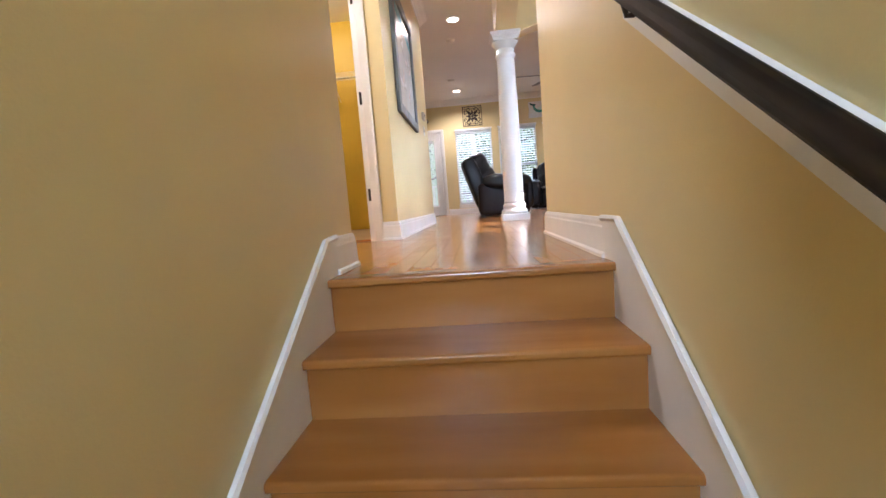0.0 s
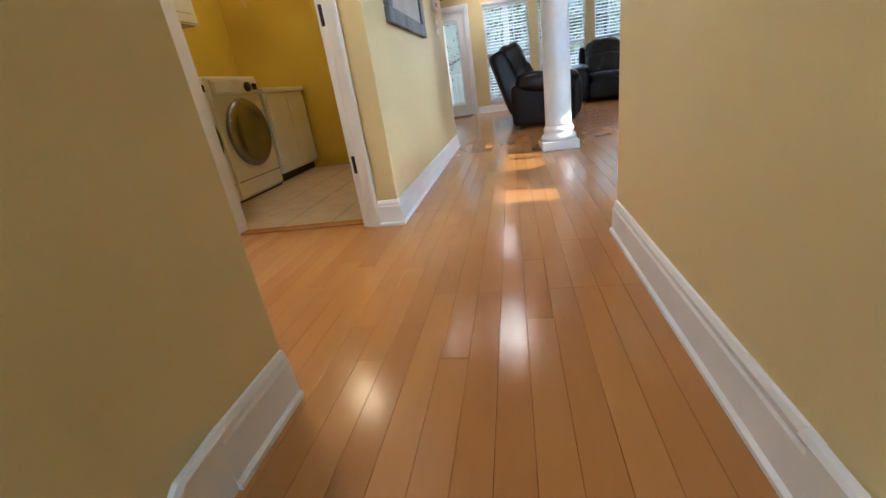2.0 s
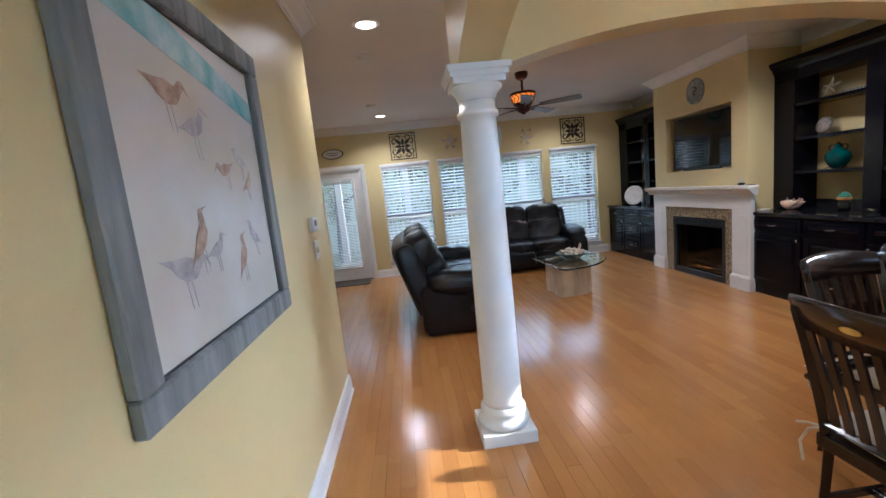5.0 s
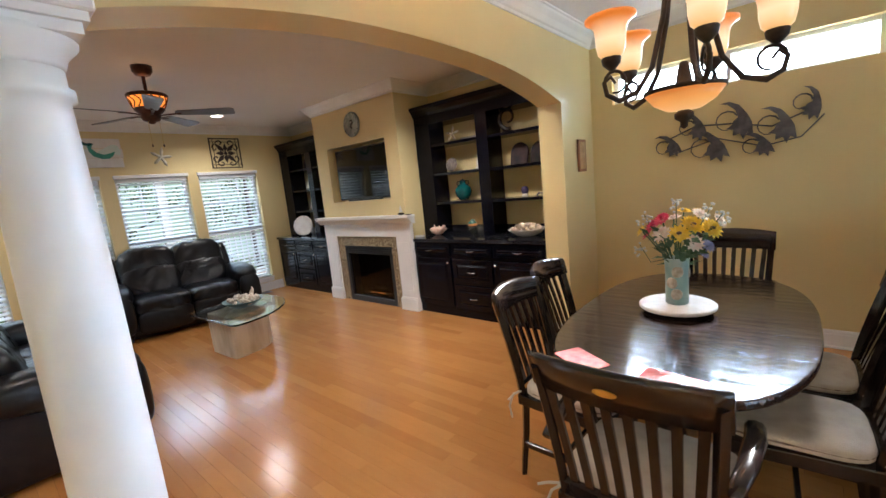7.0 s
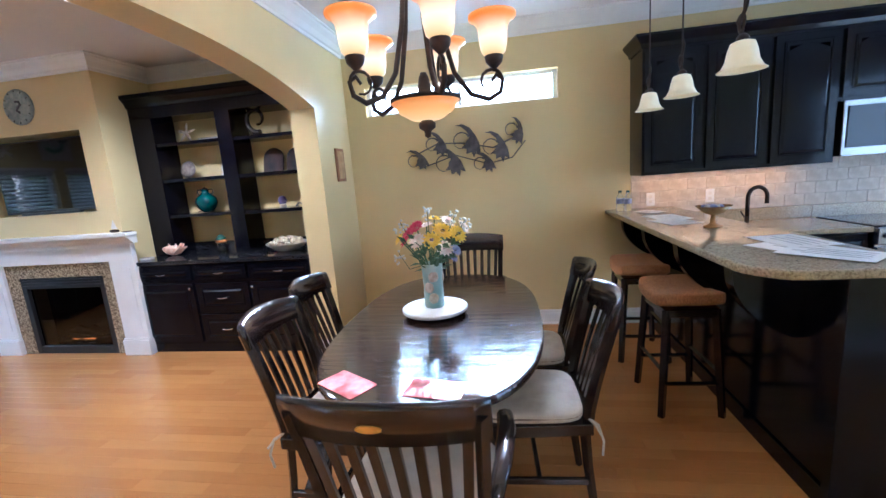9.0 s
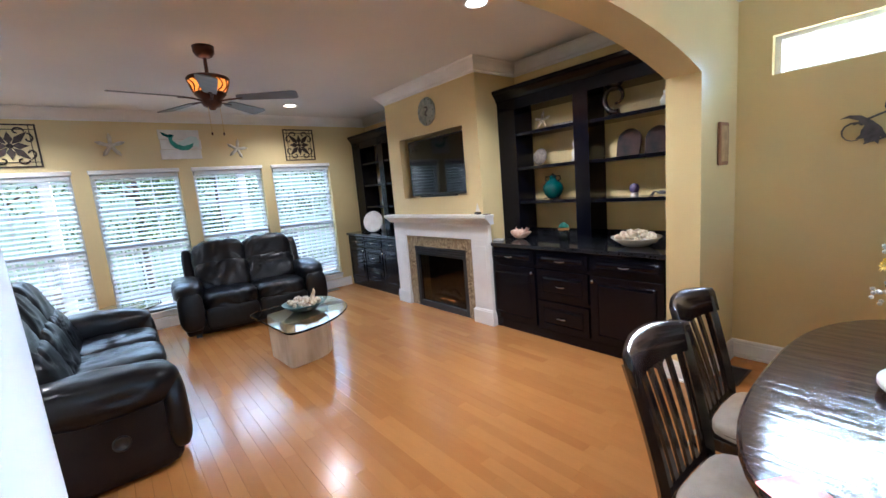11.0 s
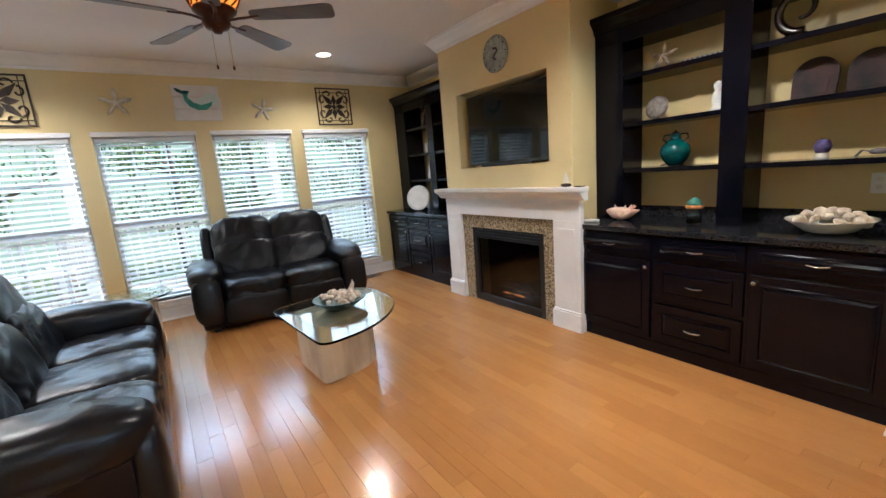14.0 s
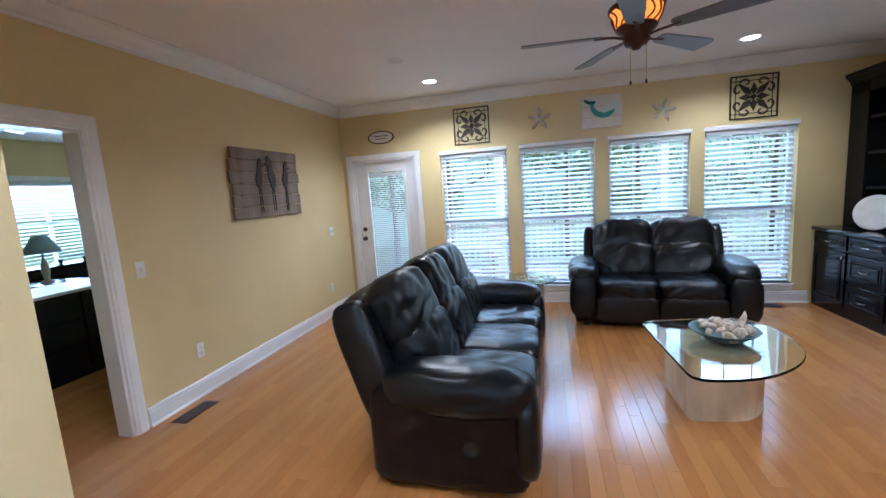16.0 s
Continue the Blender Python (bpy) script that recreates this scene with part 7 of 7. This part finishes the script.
for k, (bx, by, s_, flip, rot) in enumerate(((-0.19, 0.235, 0.95, 1, -14), (-0.07, 0.16, 0.85, 1, 8), (0.105, 0.05, 0.62, -1, 24), (0.24, 0.085, 0.6, -1, -8), (0.275, 0.005, 0.55, 1, 24), (-0.25, -0.225, 1.0, 1, -20), (-0.145, -0.165, 0.85, 1, 42), (-0.06, -0.20, 0.62, 1, 10), (0.125, -0.255, 0.75, 1, 48), (0.26, -0.19, 0.66, -1, -26))):
    m4 = Matrix.Translation((bx, by, 0.0165 + 0.0002 * k)) @ turned(0, 0, rot) @ Matrix.Diagonal((flip * s_, s_, 1, 1))
    b_ = part("painted_wader", prism(wader, 0.0006, m4), BIRDS[k % 2], bp_)
    for lx in (-0.004, 0.02):
        part("painted_leg", prism([(bx + lx * s_, by - 0.03 * s_), (bx + lx * s_ + 0.004, by - 0.03 * s_), (bx + (lx + 0.012) * s_ + 0.003, by - 0.11 * s_), (bx + (lx + 0.012) * s_, by - 0.11 * s_)], 0.0005, Matrix.Translation((0, 0, 0.0166))), BIRDS[1], b_)


def small_picture(name, label, m, w, h, mat_color, shape):
    t = thing(name, label, "picture", m)
    for a, b, c_, d_ in ((-w, w, h - 0.025, h), (-w, w, -h, -h + 0.025), (-w, -w + 0.025, -h + 0.025, h - 0.025), (w - 0.025, w, -h + 0.025, h - 0.025)):
        part("frame_rail", boxed(a, b, c_, d_, 0, 0.022, 0.004), TRIM, t)
    part("mount", boxed(-w + 0.024, w - 0.024, -h + 0.024, h - 0.024, 0.001, 0.012), mat_color, t)
    part("print", boxed(-w + 0.085, w - 0.085, -h + 0.085, h - 0.085, 0.012, 0.014), PAPER, t)
    part("painted_shape", prism(shape, 0.001, Matrix.Translation((0, 0, 0.0142))), GREYMETAL, t)
    return t


BLUEMAT = mat("blue_mount", (0.16, 0.20, 0.28), 0.8, second=(0.2, 0.24, 0.32), scale=40)
small_picture("small_picture", "small white-framed print with a blue-grey mount", pose(-2.069, -1.985, 1.625, 90, 0, 90), 0.19, 0.19, BLUEMAT, [(-0.06, -0.05), (0.06, -0.05), (0.055, -0.02), (0.015, -0.015), (0.03, 0.03), (0.02, 0.075), (0.005, 0.07), (0.01, 0.03), (-0.02, -0.01), (-0.06, -0.02)])
small_picture("small_picture", "white-framed dark print on the stair wall", pose(0.157, -2.80, 1.58, 90, 0, -90), 0.33, 0.275, FIREBLACK, [(-0.1, -0.06), (0.1, -0.06), (0.0, 0.08)])
cased_opening("door_5", pose(-2.069, -2.71, 0, 0, 0, -90), 0.64, 2.05, "white cased closet door", jamb=False)
cd = thing("door_6", "white closed closet door", "door", kind="structure")
part("leaf", boxed(-2.069, -2.055, -3.025, -2.395, 0.008, 2.045, 0.002), TRIM, cd)

# ---------- laundry ----------
def front_loader(name, label, m, w=0.685, ring=None):
    t = thing(name, label, "washing machine", m, group="laundry machines")
    part("cabinet", boxed(-0.70, 0, -w / 2, w / 2, 0.015, 0.99, 0.02, 3), WHITEAPPL, t)
    part("plinth", boxed(-0.68, -0.02, -w / 2 + 0.02, w / 2 - 0.02, 0, 0.02), BLACKPL, t)
    tx = turned(0, 90, 0)
    dr = part("door_ring", lathe([(0.198, 0), (0.277, 0.0), (0.283, 0.02), (0.266, 0.045), (0.22, 0.05), (0.198, 0.03)], 40, at=(0, 0, 0.53), turn=tx), ring or STEEL, t, "black door ring" if ring else "silver door ring", smooth=True)
    part("door_glass", lathe([(0.20, 0.02), (0.158, 0.03), (0.06, 0.018), (0, 0.015)], 36, at=(0, 0, 0.53), turn=tx), FIREBLACK, dr, "dark door glass", smooth=True)
    cp = part("control_panel", boxed(0.0, 0.018, -w / 2 + 0.03, w / 2 - 0.03, 0.84, 0.965, 0.008, 2), CERAMIC, t)
    part("dial", lathe([(0.04, 0), (0.038, 0.02), (0.02, 0.03), (0, 0.03)], 24, at=(0.018, w / 2 - 0.20, 0.90), turn=tx), BLACKPL, cp, smooth=True)
    part("drawer", boxed(0.018, 0.026, -w / 2 + 0.05, -0.06, 0.86, 0.95, 0.004), WHITEAPPL, cp)
    part("display", boxed(0.018, 0.021, w / 2 - 0.12, w / 2 - 0.05, 0.875, 0.925), SCREEN, cp)
    part("foot_panel_line", boxed(0.0, 0.003, -w / 2 + 0.02, w / 2 - 0.02, 0.16, 0.166), BLACKPL, t)
    return t


front_loader("washing_machine", "white front-loading washer with a silver round door", pose(-2.49, -0.42, 0))
front_loader("tumble_dryer", "white front-loading dryer with a black round door", pose(-2.49, -1.115, 0), ring=BLACKPL)
us = thing("utility_sink", "white laundry sink cabinet with two doors", "sink cabinet", pose(0, 0, 0))
part("cabinet", boxed(-3.18, -2.52, 0.02, 0.80, 0.08, 0.84, 0.004), WHITEAPPL, us)
part("toe_kick", boxed(-3.18, -2.57, 0.04, 0.78, 0, 0.08), BLACKPL, us)
part("sink_top", boxed(-3.19, -2.49, 0.0, 0.82, 0.84, 0.89, 0.012, 2), WHITEAPPL, us)
for y0 in (0.03, 0.41):
    part("cabinet_door", boxed(-2.52, -2.503, y0, y0 + 0.37, 0.10, 0.80, 0.004), WHITEAPPL, us)
part("tap", tube([(-3.05, 0.5, 0.89), (-3.05, 0.5, 1.0), (-3.0, 0.5, 1.04), (-2.86, 0.5, 1.02)], 0.012, steps=8), CHROME, us, smooth=True)
part("tap_handle", tube([(-3.05, 0.42, 0.89), (-3.05, 0.42, 0.96)], 0.014, steps=8), CHROME, us, smooth=True)
for y0, y1 in ((-1.30, -0.70), (-0.70, -0.10)):
    wc = thing("wall_cabinet", "white laundry wall cabinet with an arched panel", "cabinet", group="laundry cabinets")
    part("carcass", boxed(-3.198, -2.87, y0, y1 - 0.002, 1.45, 2.30), WHITEAPPL, wc)
    d_ = part("cabinet_door", boxed(-2.87, -2.85, y0 + 0.01, y1 - 0.012, 1.46, 2.29, 0.004), WHITEAPPL, wc)
    arc = [(y0 + 0.07, 1.53), (y1 - 0.07, 1.53), (y1 - 0.07, 2.13)] + [(y1 - 0.07 - (y1 - y0 - 0.14) * t_ / 10, 2.13 + 0.07 * math.sin(math.pi * t_ / 10)) for t_ in range(1, 10)] + [(y0 + 0.07, 2.13)]
    part("raised_panel", prism(arc, 0.008, Matrix(((0, 0, 1, -2.85), (1, 0, 0, 0), (0, 1, 0, 0), (0, 0, 0, 1))), bevel=0.003), WHITEAPPL, d_)
    part("handle", lathe([(0.006, 0), (0.012, 0.016), (0.012, 0.022), (0, 0.025)], 12, at=(-2.85, y1 - 0.05 if y0 < -1 else y0 + 0.05, 1.50), turn=turned(0, 90, 0)), IRON, d_, smooth=True)
ws = thing("wire_shelf", "white wire closet shelf with a hanging rod", "shelf")
for k in range(8):
    part("wire", tube([(-3.19, 0.52 + 0.042 * k, 2.0), (-1.06, 0.52 + 0.042 * k, 2.0)], 0.003, steps=5), TRIM, ws)
part("rod", tube([(-3.19, 0.54, 1.94), (-1.06, 0.54, 1.94)], 0.012, steps=8), TRIM, ws, smooth=True)
for xx in (-2.9, -2.0):
    part("brace", tube([(xx, 0.82, 1.72), (xx, 0.53, 1.99)], 0.005, steps=5), TRIM, ws)
hg = thing("clothes_hanger", "dark wooden clothes hanger on the rod", "hanger", pose(-2.78, 0.54, 1.94, 0, 0, 12))
part("hook", tube([(0, 0, -0.08), (0, 0, -0.03), (0.02, 0, 0.005), (0.0, 0, 0.02), (-0.018, 0, 0.006)], 0.003, steps=6), CHROME, hg)
part("shoulders", tube([(-0.21, 0, -0.17), (-0.10, 0, -0.105), (0, 0, -0.08), (0.10, 0, -0.105), (0.21, 0, -0.17)], [0.018, 0.022, 0.022, 0.022, 0.018], steps=6), DARKWOOD, hg, smooth=True)
part("trouser_bar", tube([(-0.19, 0, -0.165), (0.19, 0, -0.165)], 0.006, steps=6), DARKWOOD, hg)
lf = thing("laundry_floor", "beige ceramic floor tiles with pale grout", "floor", kind="structure")
part("grout", boxed(-3.2, -1.02, -1.60, 0.84, -0.016, -0.003), mat("grout", (0.42, 0.35, 0.26), 0.9, second=(0.36, 0.3, 0.22), scale=20), lf)
b_ = boxed(-0.163, 0.163, -0.163, 0.163, -0.012, 0.0, 0.002)
tile_me = bpy.data.meshes.new("tile")
b_.to_mesh(tile_me)
b_.free()
tile_me.materials.append(TILE)
for i in range(6):
    for j in range(7):
        ob = new("tile", tile_me)
        ob.location = (-1.20 - 0.33 * i, -1.43 + 0.33 * j, 0.0)
        ob.parent = lf
structure("threshold", boxed(-1.93, -1.085, -1.67, -1.595, 0.001, 0.012, 0.003), STAIR, "maple threshold strip", "threshold")

# ---------- bedroom seen through the doorway ----------
dr = thing("dresser", "black dresser with a pale top in the bedroom", "dresser", pose(-3.62, 2.9, 0))
part("body", boxed(-0.56, 0, -0.75, 0.75, 0.06, 0.82, 0.004), ESPRESSO, dr)
part("top", boxed(-0.58, 0.02, -0.77, 0.77, 0.82, 0.85, 0.004), TRIM, dr, "pale top")
part("plinth", boxed(-0.54, -0.03, -0.73, 0.73, 0, 0.06), ESPRESSO, dr)
for k in range(2):
    for q in range(3):
        part("drawer_front", boxed(0.001, 0.016, -0.73 + 0.74 * k, -0.01 + 0.74 * k, 0.08 + 0.245 * q, 0.315 + 0.245 * q, 0.004), ESPRESSO, dr)
hb = thing("headboard", "dark wooden headboard under the bedroom window", "headboard", pose(-6.95, 5.1, 0))
part("panel", boxed(-0.03, 0.03, -0.8, 0.8, 0.1, 0.72, 0.004), ESPRESSO, hb)
part("cap_rail", boxed(-0.045, 0.045, -0.84, 0.84, 0.72, 0.755, 0.006), ESPRESSO, hb)
for sy in (-1, 1):
    part("post", boxed(-0.04, 0.04, sy * 0.82 - 0.04, sy * 0.82 + 0.04, 0, 0.72, 0.004), ESPRESSO, hb)
nt_ = thing("night_stand", "dark bedside table by the bedroom window", "bedside table", pose(-6.1, 4.2, 0))
part("body", boxed(-0.25, 0.25, -0.25, 0.25, 0.05, 0.60, 0.004), ESPRESSO, nt_)
part("top", boxed(-0.27, 0.27, -0.27, 0.27, 0.60, 0.63, 0.004), ESPRESSO, nt_)
part("plinth", boxed(-0.23, 0.23, -0.23, 0.23, 0, 0.05), ESPRESSO, nt_)
bl3 = thing("table_lamp", "table lamp with a pale blue shade on the bedside table", "lamp", pose(-6.1, 4.18, 0.6305))
part("base", lathe([(0.0, 0), (0.08, 0.001), (0.07, 0.02), (0.03, 0.05), (0.05, 0.16), (0.04, 0.28), (0.012, 0.34), (0.01, 0.42)], 18), CERAMIC, bl3, smooth=True)
part("shade", lathe([(0.08, 0.66), (0.22, 0.42), (0.214, 0.42), (0.074, 0.66)], 24), mat("lamp_shade_blue", (0.45, 0.62, 0.66), 0.8, second=(0.40, 0.56, 0.6), scale=9), bl3, smooth=True)
for yy in (4.92, 5.28):
    single("candle_holder", lathe([(0.03, 0), (0.032, 0.01), (0.012, 0.02), (0.03, 0.05), (0.03, 0.09), (0, 0.092)], 14), IRON, "dark candle holder on the headboard", "candle holder", pose(-6.95, yy, 0.7555), smooth=True)
bf = thing("ceiling_fan", "bedroom ceiling fan with blue-grey blades", "ceiling fan", pose(-4.1, 3.0, 0))
part("motor_housing", lathe([(0.05, 2.35), (0.12, 2.38), (0.12, 2.48), (0.03, 2.52), (0.02, CZ - 0.001)], 20), BRONZE, bf, smooth=True)
for k in range(5):
    m4 = Matrix.Rotation(radians(72 * k + 10), 4, "Z")
    part("blade", prism(rounded([(0.12, -0.05), (0.62, -0.07), (0.62, 0.07), (0.12, 0.05)], 0.03, 4), 0.007, m4 @ Matrix.Translation((0, 0, 2.42)) @ turned(10)), BLADE, bf)

# ---------- outside ----------
single("lawn", boxed(-900, 900, -900, 900, -3.3, -3.0), GRASS, "broad green lawn", "ground", kind="structure")
dk = thing("porch_deck", "grey weathered porch deck", "deck", kind="structure")
for k in range(22):
    part("deck_board", boxed(-2.08, 6.2, 5.68 + 0.142 * k, 5.815 + 0.142 * k, -0.12, -0.09), DECK, dk)
part("deck_frame", boxed(-2.08, 6.2, 5.68, 8.78, -0.32, -0.125), DECK, dk)
for px in (-1.9, -0.45, 3.1, 6.1):
    part("support_post", boxed(px - 0.07, px + 0.07, 8.55, 8.69, -3.0, -0.32), DECK, dk)
rl = thing("porch_railing", "white porch railing with square balusters", "railing")
part("top_rail", boxed(-2.08, 6.2, 8.58, 8.67, 0.86, 0.91, 0.005), TRIM, rl)
part("bottom_rail", boxed(-2.08, 6.2, 8.60, 8.65, 0.0, 0.04), TRIM, rl)
for k in range(63):
    part("baluster", boxed(-2.02 + 0.13 * k, -1.985 + 0.13 * k, 8.607, 8.643, 0.04, 0.86), TRIM, rl)
for px in (-1.95, -0.25, 2.75, 5.6):
    pp = single("porch_post", boxed(px - 0.075, px + 0.075, 8.43, 8.575, -0.09, 3.2, 0.006), TRIM, "white square porch post", "post", group="porch posts")


def porch_chair(m, label):
    t = thing("porch_chair", label, "chair", m, group="porch chairs")
    GR = mat("resin_grey", (0.34, 0.34, 0.35), 0.6, second=(0.28, 0.28, 0.29), scale=9)
    for k in range(6):
        part("back_slat", boxed(-0.27 + 0.09 * k, -0.19 + 0.09 * k, -0.02 - 0.01 * (k % 2), 0.0, 0.42, 1.05 - 0.03 * abs(k - 2.5), 0.003), GR, t)
    for k in range(5):
        part("seat_slat", boxed(-0.28, 0.28, 0.02 + 0.10 * k, 0.105 + 0.10 * k, 0.40, 0.42, 0.003), GR, t)
    for sx in (-1, 1):
        part("arm", boxed(sx * 0.34 - 0.05, sx * 0.34 + 0.05, -0.05, 0.58, 0.60, 0.625, 0.004), GR, t)
        part("leg", boxed(sx * 0.31 - 0.03, sx * 0.31 + 0.03, 0.46, 0.53, 0, 0.60), GR, t)
        part("leg", boxed(sx * 0.31 - 0.03, sx * 0.31 + 0.03, -0.03, 0.04, 0, 0.60), GR, t)
    return t


pc = porch_chair(pose(-0.10, 7.3, -0.09, 0, 0, 15), "grey slatted porch chair on the deck")
copy_thing(pc, pose(3.05, 7.2, -0.09, 0, 0, -20))
pt_ = thing("porch_table", "small grey porch table on the deck", "table", pose(-0.55, 6.9, -0.09))
part("table_top", boxed(-0.35, 0.35, -0.25, 0.25, 0.62, 0.65, 0.004), DECK, pt_)
for sx in (-1, 1):
    for sy in (-1, 1):
        part("leg", boxed(sx * 0.3 - 0.025, sx * 0.3 + 0.025, sy * 0.2 - 0.025, sy * 0.2 + 0.025, 0, 0.62), DECK, pt_)


def tree(m, height, seed, label):
    t = thing("tree", label, "tree", m, group="garden trees")
    q = random.Random(seed)
    part("trunk", tube([(0, 0, 0), (0.1, 0.05, height * 0.25), (-0.05, 0.1, height * 0.55), (0.05, 0, height * 0.9)], [0.24, 0.19, 0.13, 0.04], steps=9), BARK, t, smooth=True)
    tips = []
    for k in range(11):
        a, z0 = q.uniform(0, 6.28), height * q.uniform(0.28, 0.8)
        ln = height * q.uniform(0.18, 0.36)
        tip = Vector((ln * math.cos(a), ln * math.sin(a), z0 + ln * q.uniform(0.1, 0.6)))
        part("limb", tube([(0, 0, z0), (tip.x * 0.5, tip.y * 0.5, z0 + (tip.z - z0) * 0.4), tuple(tip)], [0.07, 0.045, 0.015], steps=6), BARK, t)
        tips += [tip, Vector((tip.x * 0.6, tip.y * 0.6, (tip.z + z0) / 2 + 0.3))]
    tips += [Vector((0, 0, height * 0.9)), Vector((0.2, -0.3, height * 0.75))]
    vs, fs = [], []
    for tip in tips:
        rad = height * q.uniform(0.07, 0.13)
        for _ in range(150):
            d = Vector((q.gauss(0, 1), q.gauss(0, 1), q.gauss(0, 0.8)))
            c = tip + d.normalized() * rad * q.random() ** 0.4
            e = Euler((q.uniform(0, 6), q.uniform(0, 6), q.uniform(0, 6))).to_matrix()
            s_ = q.uniform(0.06, 0.12)
            k = len(vs)
            vs += [tuple(c + e @ Vector(p)) for p in ((-s_, 0, 0), (0, -s_ * 0.5, 0), (s_, 0, 0), (0, s_ * 0.5, 0))]
            fs.append((k, k + 1, k + 2, k + 3))
    me = bpy.data.meshes.new("crown")
    me.from_pydata(vs, [], fs)
    me.materials.append(LEAF)
    cr_ = new("crown", me)
    cr_.parent = t
    return t


for k, (tx_, ty_, th_) in enumerate(((-8.5, 24, 9.5), (6.2, 28, 8.8), (13, 27, 9), (-13.5, 26, 10), (-3.6, 18.5, 9.2), (1.6, 21, 8.6), (-7.2, 16.5, 8.4))):
    tree(pose(tx_, ty_, -3.0, 0, 0, 40 * k), th_, 20 + k, "leafy green garden tree")
# self-lit panel behind the garden, standing in for the pale bright distance
bd = mat("glowing_distance", (0.5, 0.6, 0.45), 0.9)
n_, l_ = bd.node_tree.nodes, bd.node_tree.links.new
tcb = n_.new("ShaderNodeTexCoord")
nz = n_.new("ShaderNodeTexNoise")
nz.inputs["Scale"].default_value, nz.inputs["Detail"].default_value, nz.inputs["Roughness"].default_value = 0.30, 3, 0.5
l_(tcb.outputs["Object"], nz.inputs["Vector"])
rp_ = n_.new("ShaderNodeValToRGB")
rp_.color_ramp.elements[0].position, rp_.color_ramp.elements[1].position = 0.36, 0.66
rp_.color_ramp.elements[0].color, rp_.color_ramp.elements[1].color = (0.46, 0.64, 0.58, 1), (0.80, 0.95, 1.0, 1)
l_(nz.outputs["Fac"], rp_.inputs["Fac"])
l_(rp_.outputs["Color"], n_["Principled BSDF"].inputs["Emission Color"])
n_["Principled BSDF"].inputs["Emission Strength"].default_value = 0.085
single("backdrop", boxed(-40, 40, 34, 34.5, -3.0, 14), bd, "glowing panel standing in for hazy trees and sky", "backdrop", kind="structure")

# ---------- floor boards, piece by piece ----------
PW = 0.078


def board_mesh(name, length, w=PW, th=0.014, gap=0.0004):
    bm = bmesh.new()
    x, c = w / 2 - gap, 0.0007
    y = length / 2 - gap
    lo = [bm.verts.new(p) for p in ((-x, -y, -th), (x, -y, -th), (x, y, -th), (-x, y, -th))]
    mi = [bm.verts.new(p) for p in ((-x, -y, -c), (x, -y, -c), (x, y, -c), (-x, y, -c))]
    hi = [bm.verts.new(p) for p in ((-x + c, -y + c, 0), (x - c, -y + c, 0), (x - c, y - c, 0), (-x + c, y - c, 0))]
    for a, b in ((lo, mi), (mi, hi)):
        for i in range(4):
            bm.faces.new((a[i], a[(i + 1) % 4], b[(i + 1) % 4], b[i]))
    bm.faces.new(hi)
    me = bpy.data.meshes.new(name)
    bm.to_mesh(me)
    bm.free()
    me.materials.append(MAPLE)
    return me


floor = thing("floor", "glossy maple strip flooring", "floor", kind="structure")
rnd = random.Random(11)
LENGTHS = (0.42, 0.6, 0.78, 0.95, 1.1, 1.3)
BOARDS = {n: board_mesh("board", n) for n in LENGTHS}
loose_v, loose_f = [], []
count = 0
x = -7.18
while x < XR:
    xc = x + PW / 2
    if xc < XL - 0.05:
        spans = [(0.97, YW + 0.02)]
    elif xc < -0.97:
        spans = [(-3.23, -1.66), (0.97, YW + 0.02)]
    elif xc < -0.83:
        spans = [(-3.06, YW + 0.02)]
    elif xc < 0.15:
        spans = [(NOSE + 0.096, YW + 0.02)]
    elif xc < 0.28:
        spans = [(-2.12, YW + 0.02)]
    else:
        spans = [(-5.62, YW + 0.02)]
    for ya, yb in spans:
        y = ya
        first = True
        while y < yb - 0.02:
            n = rnd.choice(LENGTHS)
            if first:
                n, first = LENGTHS[rnd.randrange(3)], False
            if y + n > yb:
                n = yb - y
            near = -0.9 < xc < 0.15 and y < 1.2 or 0.15 <= xc < 3.3 and 0.6 < y + n / 2 < 3.2
            if near and count < 300 and n in BOARDS:
                ob = new("board", BOARDS[n])
                ob.location = (xc, y + n / 2, 0)
                ob.parent = floor
                count += 1
            else:
                g, c, th = 0.0004, 0.0007, 0.014
                k = len(loose_v)
                for zz, o in ((-th, 0), (-c, 0), (0, c)):
                    loose_v += [(x + g + o, y + g + o, zz), (x + PW - g - o, y + g + o, zz), (x + PW - g - o, y + n - g - o, zz), (x + g + o, y + n - g - o, zz)]
                for a, b in ((0, 4), (4, 8)):
                    for i in range(4):
                        loose_f.append((k + a + i, k + a + (i + 1) % 4, k + b + (i + 1) % 4, k + b + i))
                loose_f.append((k + 8, k + 9, k + 10, k + 11))
            y += n
    x += PW
me = bpy.data.meshes.new("boards")
me.from_pydata(loose_v, [], loose_f)
me.materials.append(MAPLE)
rest = new("boards", me)
rest.parent = floor
tagged(rest, "", "", "", "stuff")
